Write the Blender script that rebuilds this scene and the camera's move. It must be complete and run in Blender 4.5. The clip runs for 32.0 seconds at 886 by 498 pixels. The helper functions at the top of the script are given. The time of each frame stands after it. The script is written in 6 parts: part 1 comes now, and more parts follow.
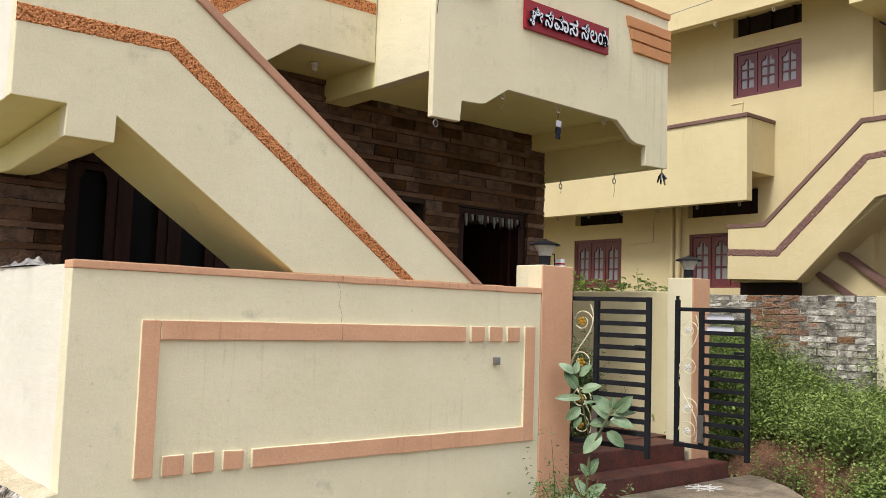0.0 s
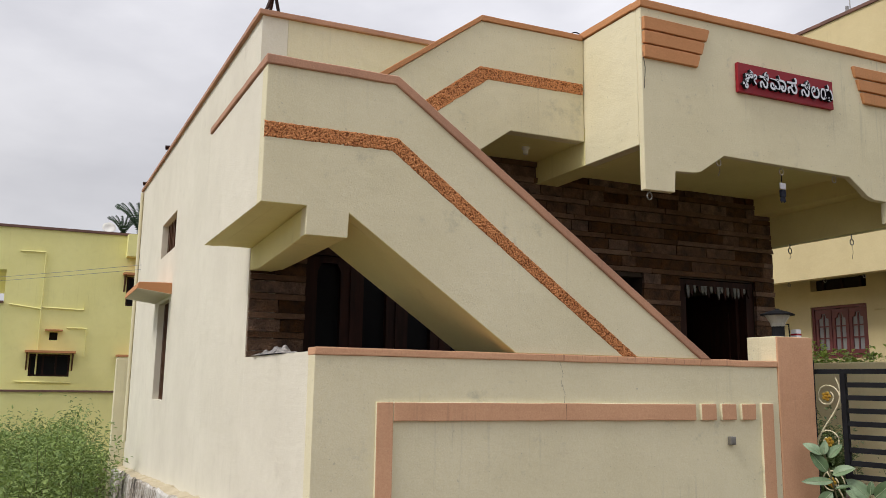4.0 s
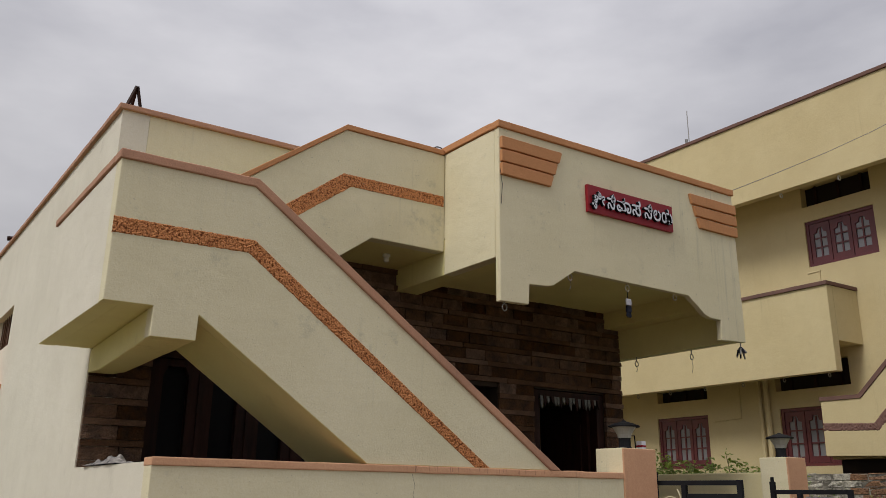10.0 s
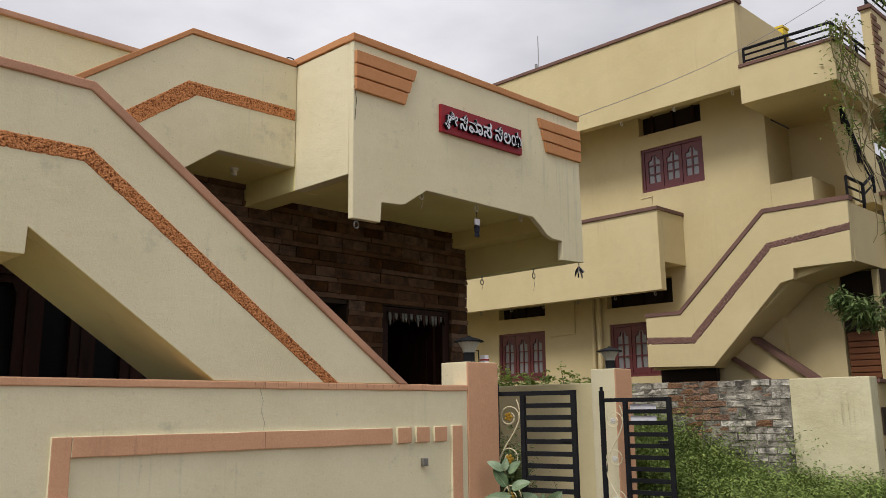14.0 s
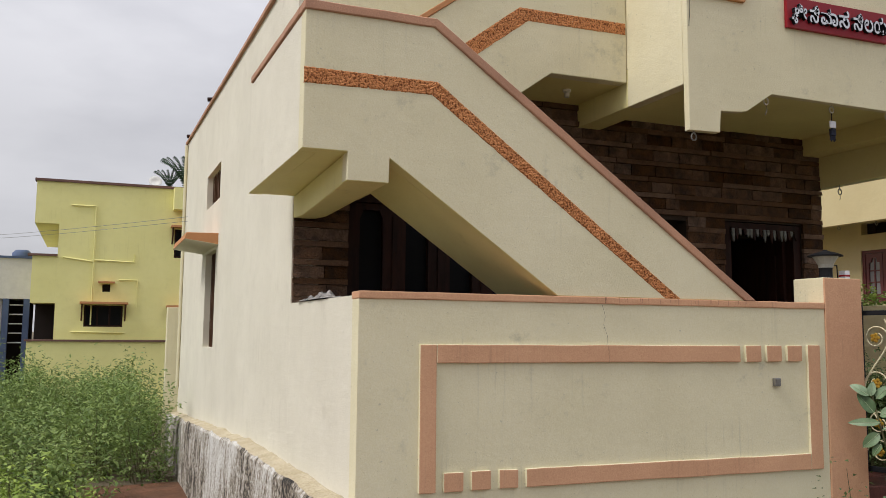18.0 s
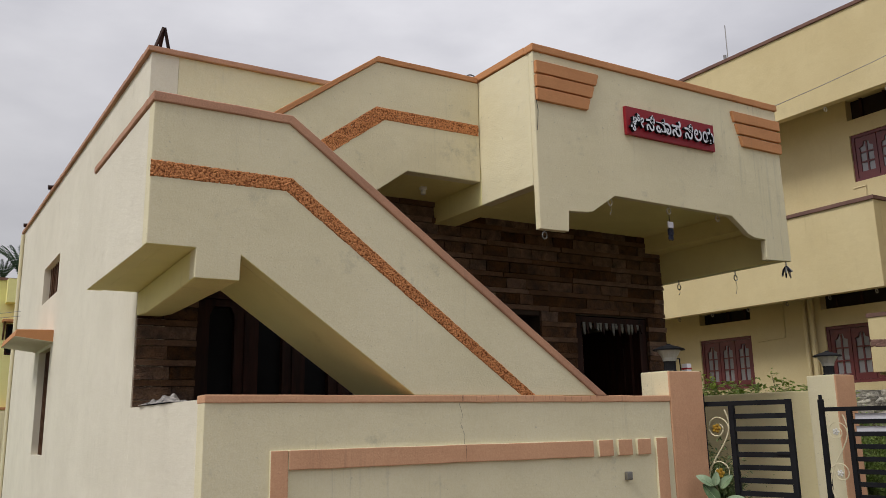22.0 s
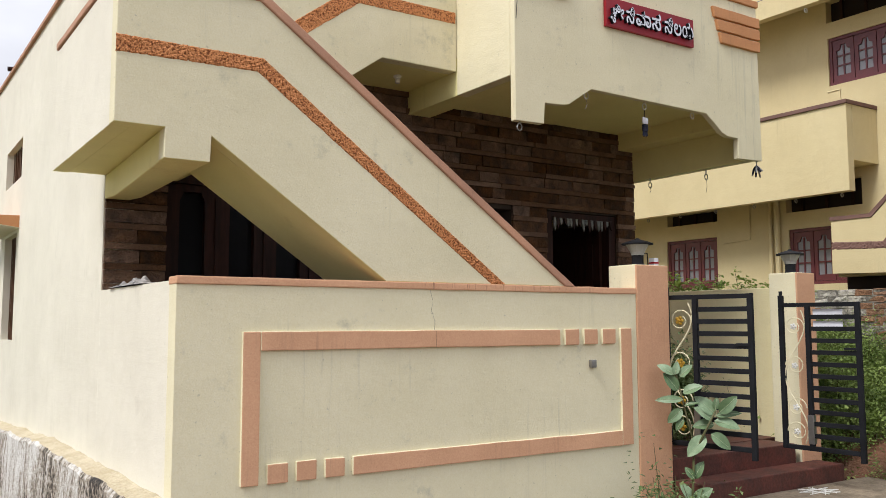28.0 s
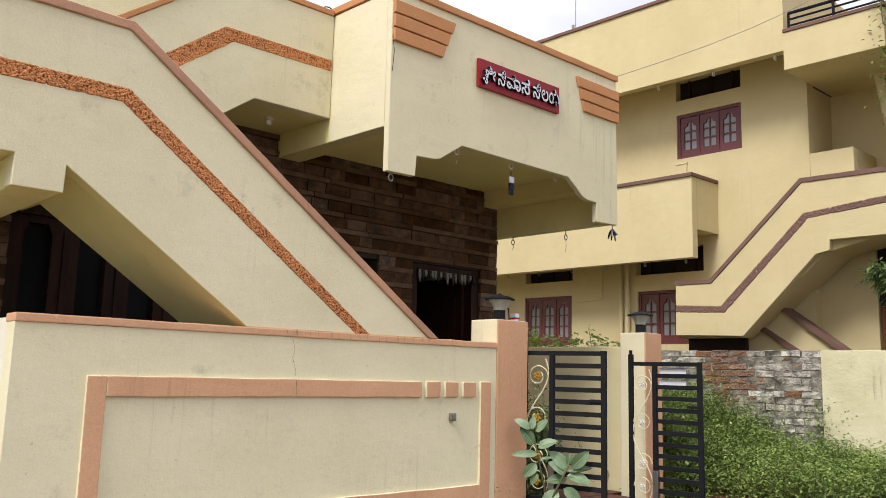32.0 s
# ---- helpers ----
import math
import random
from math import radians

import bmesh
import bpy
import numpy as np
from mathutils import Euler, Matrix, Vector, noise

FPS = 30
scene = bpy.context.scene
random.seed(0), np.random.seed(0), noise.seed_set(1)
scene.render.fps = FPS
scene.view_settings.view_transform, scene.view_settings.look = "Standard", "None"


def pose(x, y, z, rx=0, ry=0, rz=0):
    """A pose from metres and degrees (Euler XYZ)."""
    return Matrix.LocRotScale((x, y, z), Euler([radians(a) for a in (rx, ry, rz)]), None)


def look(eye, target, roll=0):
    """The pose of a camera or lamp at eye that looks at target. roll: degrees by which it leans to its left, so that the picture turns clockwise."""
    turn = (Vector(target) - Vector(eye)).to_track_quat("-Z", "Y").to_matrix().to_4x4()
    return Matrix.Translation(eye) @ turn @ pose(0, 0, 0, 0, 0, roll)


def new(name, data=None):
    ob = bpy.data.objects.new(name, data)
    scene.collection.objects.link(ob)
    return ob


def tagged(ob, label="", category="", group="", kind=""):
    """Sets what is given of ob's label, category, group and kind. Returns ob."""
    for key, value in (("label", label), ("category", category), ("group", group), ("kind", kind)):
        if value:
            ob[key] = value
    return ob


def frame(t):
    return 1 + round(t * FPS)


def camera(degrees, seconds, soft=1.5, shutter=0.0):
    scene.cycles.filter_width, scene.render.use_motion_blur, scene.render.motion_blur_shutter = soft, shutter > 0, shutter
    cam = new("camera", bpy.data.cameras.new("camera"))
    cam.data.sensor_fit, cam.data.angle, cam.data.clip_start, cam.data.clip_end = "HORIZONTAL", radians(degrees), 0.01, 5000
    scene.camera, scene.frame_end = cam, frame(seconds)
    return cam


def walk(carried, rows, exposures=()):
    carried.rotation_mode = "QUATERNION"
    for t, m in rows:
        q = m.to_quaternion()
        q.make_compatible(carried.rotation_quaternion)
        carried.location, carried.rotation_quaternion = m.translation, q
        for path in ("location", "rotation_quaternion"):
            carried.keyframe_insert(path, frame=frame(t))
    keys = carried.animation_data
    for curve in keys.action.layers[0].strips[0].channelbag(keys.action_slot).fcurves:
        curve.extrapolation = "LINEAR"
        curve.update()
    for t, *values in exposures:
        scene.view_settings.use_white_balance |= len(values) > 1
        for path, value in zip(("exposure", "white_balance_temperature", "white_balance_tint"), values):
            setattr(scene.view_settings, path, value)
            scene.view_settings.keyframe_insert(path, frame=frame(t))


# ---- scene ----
cam = camera(56.59, 32.0, 0.65)
PATH = [
    (0, (0.588, 0.56, 1.659), (1.82, 2.128, 1.813), 1.92),
    (0.5, (0.56, 0.543, 1.652), (1.66, 2.213, 1.693), 2.48),
    (1, (0.557, 0.513, 1.647), (1.538, 2.256, 1.657), 1.92),
    (1.5, (0.562, 0.496, 1.656), (1.45, 2.288, 1.667), 0.99),
    (2, (0.567, 0.49, 1.659), (1.389, 2.313, 1.688), 0.15),
    (2.5, (0.56, 0.482, 1.664), (1.315, 2.334, 1.712), -0.12),
    (3, (0.544, 0.484, 1.665), (1.237, 2.356, 1.794), 0.19),
    (3.5, (0.533, 0.495, 1.677), (1.228, 2.348, 1.965), 0.65),
    (5.5, (0.56, 0.545, 1.634), (1.596, 2.229, 1.937), -1.09),
    (6, (0.522, 0.548, 1.603), (1.525, 2.266, 1.804), -1.28),
    (6.5, (0.549, 0.552, 1.595), (1.559, 2.271, 1.758), -0.93),
    (7, (0.56, 0.548, 1.601), (1.55, 2.278, 1.765), -0.65),
    (7.5, (0.567, 0.532, 1.609), (1.488, 2.299, 1.781), -0.61),
    (8, (0.566, 0.504, 1.617), (1.384, 2.315, 1.848), -0.02),
    (8.5, (0.554, 0.496, 1.635), (1.29, 2.325, 1.97), 0.87),
    (9, (0.542, 0.503, 1.673), (1.281, 2.303, 2.135), 1.97),
    (9.5, (0.543, 0.48, 1.685), (1.41, 2.199, 2.227), 1.83),
    (10, (0.593, 0.483, 1.685), (1.621, 2.098, 2.263), 0.70),
    (10.5, (0.616, 0.487, 1.672), (1.788, 2.003, 2.245), -0.10),
    (11, (0.625, 0.49, 1.665), (1.898, 1.945, 2.177), -0.74),
    (11.5, (0.629, 0.502, 1.658), (1.984, 1.91, 2.084), -1.20),
    (12, (0.632, 0.519, 1.655), (2.063, 1.867, 2.017), -1.58),
    (12.5, (0.63, 0.535, 1.657), (2.114, 1.828, 2.01), -1.10),
    (13, (0.615, 0.547, 1.661), (2.097, 1.837, 2.035), -0.81),
    (13.5, (0.584, 0.528, 1.676), (2.009, 1.872, 2.082), -0.90),
    (14, (0.573, 0.513, 1.679), (1.92, 1.94, 2.066), -0.63),
    (14.5, (0.589, 0.51, 1.659), (1.831, 2.045, 1.977), -0.00),
    (15, (0.592, 0.51, 1.64), (1.696, 2.157, 1.902), 0.05),
    (15.5, (0.559, 0.511, 1.628), (1.54, 2.241, 1.842), 0.00),
    (17.5, (0.54, 0.488, 1.611), (1.251, 2.352, 1.766), 0.02),
    (18, (0.538, 0.495, 1.632), (1.223, 2.363, 1.835), 0.52),
    (18.5, (0.532, 0.492, 1.658), (1.234, 2.34, 1.964), 0.76),
    (19, (0.557, 0.493, 1.694), (1.36, 2.281, 2.089), 0.40),
    (19.5, (0.603, 0.492, 1.707), (1.531, 2.212, 2.132), -0.79),
    (20, (0.64, 0.473, 1.685), (1.645, 2.165, 2.039), -0.83),
    (20.5, (0.661, 0.462, 1.639), (1.648, 2.183, 1.895), -0.26),
    (21, (0.648, 0.468, 1.618), (1.566, 2.233, 1.823), 0.02),
    (21.5, (0.61, 0.5, 1.631), (1.504, 2.265, 1.924), -0.04),
    (22, (0.593, 0.543, 1.693), (1.57, 2.237, 2.111), -1.05),
    (22.5, (0.616, 0.547, 1.71), (1.704, 2.168, 2.145), -1.93),
    (23, (0.63, 0.531, 1.706), (1.795, 2.098, 2.139), -2.37),
    (23.5, (0.636, 0.518, 1.697), (1.841, 2.058, 2.117), -2.55),
    (24, (0.634, 0.52, 1.692), (1.862, 2.048, 2.089), -2.55),
    (24.5, (0.64, 0.52, 1.684), (1.878, 2.047, 2.051), -2.44),
    (25, (0.639, 0.521, 1.663), (1.875, 2.059, 1.99), -2.10),
    (25.5, (0.636, 0.526, 1.642), (1.857, 2.085, 1.922), -1.70),
    (27.5, (0.604, 0.557, 1.61), (1.699, 2.223, 1.769), -0.59),
    (28, (0.589, 0.569, 1.606), (1.643, 2.259, 1.786), -0.12),
    (28.5, (0.567, 0.581, 1.617), (1.59, 2.28, 1.875), 0.50),
    (29, (0.555, 0.601, 1.659), (1.573, 2.282, 2.027), 0.75),
    (29.5, (0.555, 0.606, 1.691), (1.61, 2.242, 2.151), 0.43),
    (30, (0.556, 0.593, 1.695), (1.679, 2.171, 2.196), 0.08),
    (30.5, (0.572, 0.565, 1.68), (1.771, 2.089, 2.169), -0.35),
    (31, (0.592, 0.574, 1.658), (1.854, 2.065, 2.089), -0.19),
    (31.5, (0.586, 0.602, 1.628), (1.886, 2.078, 1.987), 0.56),
    (32, (0.568, 0.619, 1.61), (1.881, 2.096, 1.913), 1.48),
]
EXPOSURES = [(0, 0.71, 6440, 10), (1, 0.57, 6090, 10), (2, 0.31, 6300, 10), (3, 0.24, 6550, 10), (3.5, 0.12, 6550, 10), (5.5, 0.41, 6550, 10), (6, 0.4, 6550, 10), (7, 0.57, 6350, 10), (8, 0.26, 6400, 10), (9, -0.25, 6540, 10), (10, -0.29, 6620, 10), (11, -0.09, 6680, 10), (12, 0.71, 6440, 10), (13, 0.56, 6450, 10), (13.5, 0.38, 6550, 10), (14, 0.05, 6650, 10), (15, 0.53, 6440, 10), (15.5, 0.32, 6460, 10), (17.5, 0.19, 6490, 10), (18, 0.14, 6500, 10), (19, -0.17, 6580, 10), (20, 0.19, 6640, 10), (21, 0.47, 6550, 10), (22, -0.12, 6590, 10), (23, 0.21, 6740, 10), (24, 0.36, 6650, 10), (25, 0.54, 6500, 10), (27.5, 0.63, 6370, 10), (28, 0.55, 6340, 10), (29, 0.25, 6460, 10), (30, -0.05, 6720, 10), (31, 0.25, 6790, 10), (32, 0.63, 6500, 10)]
walk(cam, [(t, look(eye, target, roll)) for t, eye, target, roll in PATH], EXPOSURES)

# ---- light ----
world = bpy.data.worlds.new("world")
scene.world = world
world.use_nodes = True
wn, wl = world.node_tree.nodes, world.node_tree.links
wn.clear()
w_out = wn.new("ShaderNodeOutputWorld")
w_bg = wn.new("ShaderNodeBackground")
w_sky = wn.new("ShaderNodeTexSky")
w_sky.sky_type = "NISHITA"
w_sky.sun_disc = False
SUN_EL, SUN_AZ = radians(51), radians(-99)
w_sky.sun_elevation = SUN_EL
w_sky.sun_rotation = SUN_AZ
w_tc = wn.new("ShaderNodeTexCoord")
w_map = wn.new("ShaderNodeMapping")
w_map.inputs["Scale"].default_value = (1.0, 1.0, 2.6)
w_noise = wn.new("ShaderNodeTexNoise")
w_noise.inputs["Scale"].default_value = 1.8
w_noise.inputs["Detail"].default_value = 7
w_noise.inputs["Roughness"].default_value = 0.5
w_ramp = wn.new("ShaderNodeValToRGB")
w_ramp.color_ramp.elements[0].position, w_ramp.color_ramp.elements[0].color = 0.30, (4.25, 4.25, 4.72, 1)
w_ramp.color_ramp.elements[1].position, w_ramp.color_ramp.elements[1].color = 0.66, (8.5, 8.42, 8.78, 1)
w_mix = wn.new("ShaderNodeMixRGB")
w_mix.inputs[0].default_value = 0.9
wl.new(w_tc.outputs["Generated"], w_map.inputs["Vector"])
wl.new(w_map.outputs[0], w_noise.inputs["Vector"])
wl.new(w_noise.outputs[0], w_ramp.inputs[0])
wl.new(w_sky.outputs[0], w_mix.inputs[1])
wl.new(w_ramp.outputs[0], w_mix.inputs[2])
w_sep = wn.new("ShaderNodeSeparateXYZ")
wl.new(w_tc.outputs["Generated"], w_sep.inputs[0])
w_lean = wn.new("ShaderNodeMapRange")   # heavier cloud to the north-west, thinning to the south-east
w_lean.interpolation_type = "SMOOTHSTEP"
w_lean.inputs[1].default_value, w_lean.inputs[2].default_value = -0.25, 0.75
w_lean.inputs[3].default_value, w_lean.inputs[4].default_value = 0.78, 0.92
wl.new(w_sep.outputs[0], w_lean.inputs[0])
w_low = wn.new("ShaderNodeMapRange")
w_low.inputs[1].default_value, w_low.inputs[2].default_value = 0.22, 0.62
w_low.inputs[3].default_value, w_low.inputs[4].default_value = 0.80, 1.40
wl.new(w_sep.outputs[2], w_low.inputs[0])
w_east = wn.new("ShaderNodeMapRange")   # and heavy again in the east
w_east.interpolation_type = "SMOOTHSTEP"
w_east.inputs[1].default_value, w_east.inputs[2].default_value = 0.35, 0.85
w_east.inputs[3].default_value, w_east.inputs[4].default_value = 1.0, 0.93
wl.new(w_sep.outputs[0], w_east.inputs[0])
w_both = wn.new("ShaderNodeMath")
w_both.operation = "MULTIPLY"
wl.new(w_lean.outputs[0], w_both.inputs[0])
wl.new(w_east.outputs[0], w_both.inputs[1])
w_mul = wn.new("ShaderNodeMath")
w_mul.operation = "MULTIPLY"
wl.new(w_both.outputs[0], w_mul.inputs[0])
wl.new(w_low.outputs[0], w_mul.inputs[1])
w_dim = wn.new("ShaderNodeVectorMath")
w_dim.operation = "SCALE"
wl.new(w_mix.outputs[0], w_dim.inputs[0])
wl.new(w_mul.outputs[0], w_dim.inputs["Scale"])
wl.new(w_dim.outputs[0], w_bg.inputs[0])
w_bg.inputs[1].default_value = 0.122
wl.new(w_bg.outputs[0], w_out.inputs[0])

sun_data = bpy.data.lights.new("sun", "SUN")
sun_data.energy = 2.0
sun_data.angle = radians(18)
sun_data.color = (1.0, 0.97, 0.91)
sun = new("sun", sun_data)
sun.matrix_world = look(
    (math.sin(SUN_AZ) * math.cos(SUN_EL) * 30, math.cos(SUN_AZ) * math.cos(SUN_EL) * 30, math.sin(SUN_EL) * 30),
    (0, 0, 0))


# ---- materials ----
def nodes_of(name):
    m = bpy.data.materials.new(name)
    m.use_nodes = True
    n, l = m.node_tree.nodes, m.node_tree.links
    return m, n, l, n["Principled BSDF"]


def surface(name, colour, rough=0.85, other=None, scale=3.0, fine=60.0, bump=0.15, fine_mix=0.12, metal=0.0,
            spec=0.3, stretch=(1, 1, 1), streak=0.0, streak_colour=(0.1, 0.1, 0.09), dist=0.004, per_object=0.0, cell=False):
    """A painted or raw surface: two scales of colour, relief, and streaks that run down."""
    m, n, l, b = nodes_of(name)
    other = other or tuple(c * 0.8 for c in colour)
    tc = n.new("ShaderNodeTexCoord")
    mp = n.new("ShaderNodeMapping")
    mp.inputs["Scale"].default_value = stretch
    geo = n.new("ShaderNodeNewGeometry")
    l.new(geo.outputs["Position"], mp.inputs["Vector"])
    big = n.new("ShaderNodeTexNoise")
    big.inputs["Scale"].default_value = scale
    big.inputs["Detail"].default_value = 6
    big.inputs["Roughness"].default_value = 0.62
    l.new(mp.outputs[0], big.inputs["Vector"])
    ramp = n.new("ShaderNodeValToRGB")
    ramp.color_ramp.elements[0].position, ramp.color_ramp.elements[1].position = 0.34, 0.68
    ramp.color_ramp.elements[0].color = (*other, 1)
    ramp.color_ramp.elements[1].color = (*colour, 1)
    l.new(big.outputs[0], ramp.inputs[0])
    small = n.new("ShaderNodeTexVoronoi" if cell else "ShaderNodeTexNoise")
    small.inputs["Scale"].default_value = fine
    if not cell:
        small.inputs["Detail"].default_value = 4
    l.new(mp.outputs[0], small.inputs["Vector"])
    mix = n.new("ShaderNodeMixRGB")
    mix.blend_type = "OVERLAY"
    mix.inputs[0].default_value = fine_mix
    l.new(ramp.outputs[0], mix.inputs[1])
    l.new(small.outputs[0], mix.inputs[2])
    last = mix.outputs[0]
    if streak > 0:
        mp2 = n.new("ShaderNodeMapping")
        mp2.inputs["Scale"].default_value = (9, 9, 0.5)
        l.new(geo.outputs["Position"], mp2.inputs["Vector"])
        st = n.new("ShaderNodeTexNoise")
        st.inputs["Scale"].default_value = 1.3
        st.inputs["Detail"].default_value = 5
        st.inputs["Roughness"].default_value = 0.65
        l.new(mp2.outputs[0], st.inputs["Vector"])
        r2 = n.new("ShaderNodeValToRGB")
        r2.color_ramp.elements[0].position, r2.color_ramp.elements[1].position = 0.55, 0.8
        r2.color_ramp.elements[0].color, r2.color_ramp.elements[1].color = (0, 0, 0, 1), (streak,) * 3 + (1,)
        l.new(st.outputs[0], r2.inputs[0])
        mx = n.new("ShaderNodeMixRGB")
        l.new(r2.outputs[0], mx.inputs[0])
        l.new(last, mx.inputs[1])
        mx.inputs[2].default_value = (*streak_colour, 1)
        last = mx.outputs[0]
    if per_object > 0:
        info = n.new("ShaderNodeObjectInfo")
        hsv = n.new("ShaderNodeHueSaturation")
        rng = n.new("ShaderNodeMapRange")
        rng.inputs[3].default_value, rng.inputs[4].default_value = 1 - per_object, 1 + per_object
        l.new(info.outputs["Random"], rng.inputs[0])
        l.new(rng.outputs[0], hsv.inputs["Value"])
        rn2 = n.new("ShaderNodeMapRange")
        rn2.inputs[1].default_value, rn2.inputs[2].default_value = 1, 0
        rn2.inputs[3].default_value, rn2.inputs[4].default_value = 1 - per_object * 0.6, 1 + per_object * 0.4
        l.new(info.outputs["Random"], rn2.inputs[0])
        l.new(rn2.outputs[0], hsv.inputs["Saturation"])
        l.new(last, hsv.inputs["Color"])
        last = hsv.outputs[0]
    l.new(last, b.inputs["Base Color"])
    b.inputs["Roughness"].default_value = rough
    b.inputs["Metallic"].default_value = metal
    b.inputs["Specular IOR Level"].default_value = spec
    if bump > 0:
        bp = n.new("ShaderNodeBump")
        bp.inputs["Strength"].default_value = bump
        bp.inputs["Distance"].default_value = dist
        l.new(small.outputs[0], bp.inputs["Height"])
        bp2 = n.new("ShaderNodeBump")
        bp2.inputs["Strength"].default_value = bump * 0.8
        bp2.inputs["Distance"].default_value = dist * 4
        l.new(big.outputs[0], bp2.inputs["Height"])
        l.new(bp.outputs[0], bp2.inputs["Normal"])
        l.new(bp2.outputs[0], b.inputs["Normal"])
    return m


def plaster(name, colour, other, dirt, streaks=0.34, specks=0.4, blotch=0.28, relief=1.0):
    """Painted hand-trowelled plaster: slow drift of tone, grain, drip streaks, specks and blotches of grime."""
    m, n, l, b = nodes_of(name)
    geo = n.new("ShaderNodeNewGeometry")

    def noise_at(scale, detail, rough=0.55, stretch=(1, 1, 1)):
        mp = n.new("ShaderNodeMapping")
        mp.inputs["Scale"].default_value = stretch
        l.new(geo.outputs["Position"], mp.inputs["Vector"])
        t = n.new("ShaderNodeTexNoise")
        t.inputs["Scale"].default_value, t.inputs["Detail"].default_value, t.inputs["Roughness"].default_value = scale, detail, rough
        l.new(mp.outputs[0], t.inputs["Vector"])
        return t.outputs[0]

    def level(value, lo, hi, top):
        r = n.new("ShaderNodeMapRange")
        r.interpolation_type = "SMOOTHSTEP"
        r.inputs[1].default_value, r.inputs[2].default_value, r.inputs[4].default_value = lo, hi, top
        l.new(value, r.inputs[0])
        return r.outputs[0]

    def blend(last, fac, tint):
        x = n.new("ShaderNodeMixRGB")
        l.new(fac, x.inputs[0])
        l.new(last, x.inputs[1])
        x.inputs[2].default_value = (*tint, 1)
        return x.outputs[0]

    ramp = n.new("ShaderNodeValToRGB")
    ramp.color_ramp.elements[0].position, ramp.color_ramp.elements[1].position = 0.36, 0.66
    ramp.color_ramp.elements[0].color, ramp.color_ramp.elements[1].color = (*other, 1), (*colour, 1)
    l.new(noise_at(1.1, 6, 0.6), ramp.inputs[0])
    grain = noise_at(85, 4, 0.72)
    trowel = noise_at(5, 5, 0.55, (1, 1, 1.3))
    mix = n.new("ShaderNodeMixRGB")
    mix.blend_type = "OVERLAY"
    mix.inputs[0].default_value = 0.24
    l.new(ramp.outputs[0], mix.inputs[1])
    l.new(grain, mix.inputs[2])
    last = blend(mix.outputs[0], level(trowel, 0.45, 0.75, 0.16), tuple(c * 0.78 for c in colour))
    gate = n.new("ShaderNodeMath")
    gate.operation = "MULTIPLY"
    l.new(level(noise_at(1.5, 6, 0.7, (17, 17, 0.6)), 0.52, 0.72, streaks * 1.5), gate.inputs[0])
    l.new(level(noise_at(0.9, 3, 0.6), 0.46, 0.68, 1.0), gate.inputs[1])
    last = blend(last, gate.outputs[0], dirt)
    last = blend(last, level(noise_at(2.6, 9, 0.72), 0.58, 0.76, blotch), dirt)
    last = blend(last, level(noise_at(26, 2, 0.5), 0.71, 0.78, specks * 0.6), tuple(c * 0.7 for c in dirt))
    last = blend(last, level(noise_at(70, 2, 0.5), 0.70, 0.76, specks * 0.7), tuple(c * 0.55 for c in dirt))
    thread = n.new("ShaderNodeMath")
    thread.operation = "MULTIPLY"
    l.new(level(noise_at(1.0, 4, 0.6, (48, 48, 0.9)), 0.64, 0.72, streaks * 0.55), thread.inputs[0])
    l.new(level(noise_at(0.7, 2, 0.5, (1.3, 1.3, 1.3)), 0.5, 0.64, 1.0), thread.inputs[1])
    last = blend(last, thread.outputs[0], tuple(c * 0.7 for c in dirt))
    l.new(last, b.inputs["Base Color"])
    b.inputs["Roughness"].default_value = 0.85
    b.inputs["Specular IOR Level"].default_value = 0.25
    pits = n.new("ShaderNodeMath")
    pits.operation = "ADD"
    l.new(grain, pits.inputs[0])
    l.new(level(noise_at(34, 3, 0.6), 0.62, 0.72, 0.3), pits.inputs[1])
    drag = n.new("ShaderNodeMath")
    drag.operation = "ADD"
    l.new(pits.outputs[0], drag.inputs[0])
    l.new(level(noise_at(7, 6, 0.75, (1, 1, 2.2)), 0.55, 0.66, 0.09), drag.inputs[1])
    b1 = n.new("ShaderNodeBump")
    b1.inputs["Strength"].default_value, b1.inputs["Distance"].default_value = 0.7 * relief, 0.0032
    l.new(drag.outputs[0], b1.inputs["Height"])
    b2 = n.new("ShaderNodeBump")
    b2.inputs["Strength"].default_value, b2.inputs["Distance"].default_value = 0.45 * relief, 0.014
    l.new(trowel, b2.inputs["Height"])
    l.new(b1.outputs[0], b2.inputs["Normal"])
    l.new(b2.outputs[0], b.inputs["Normal"])
    return m


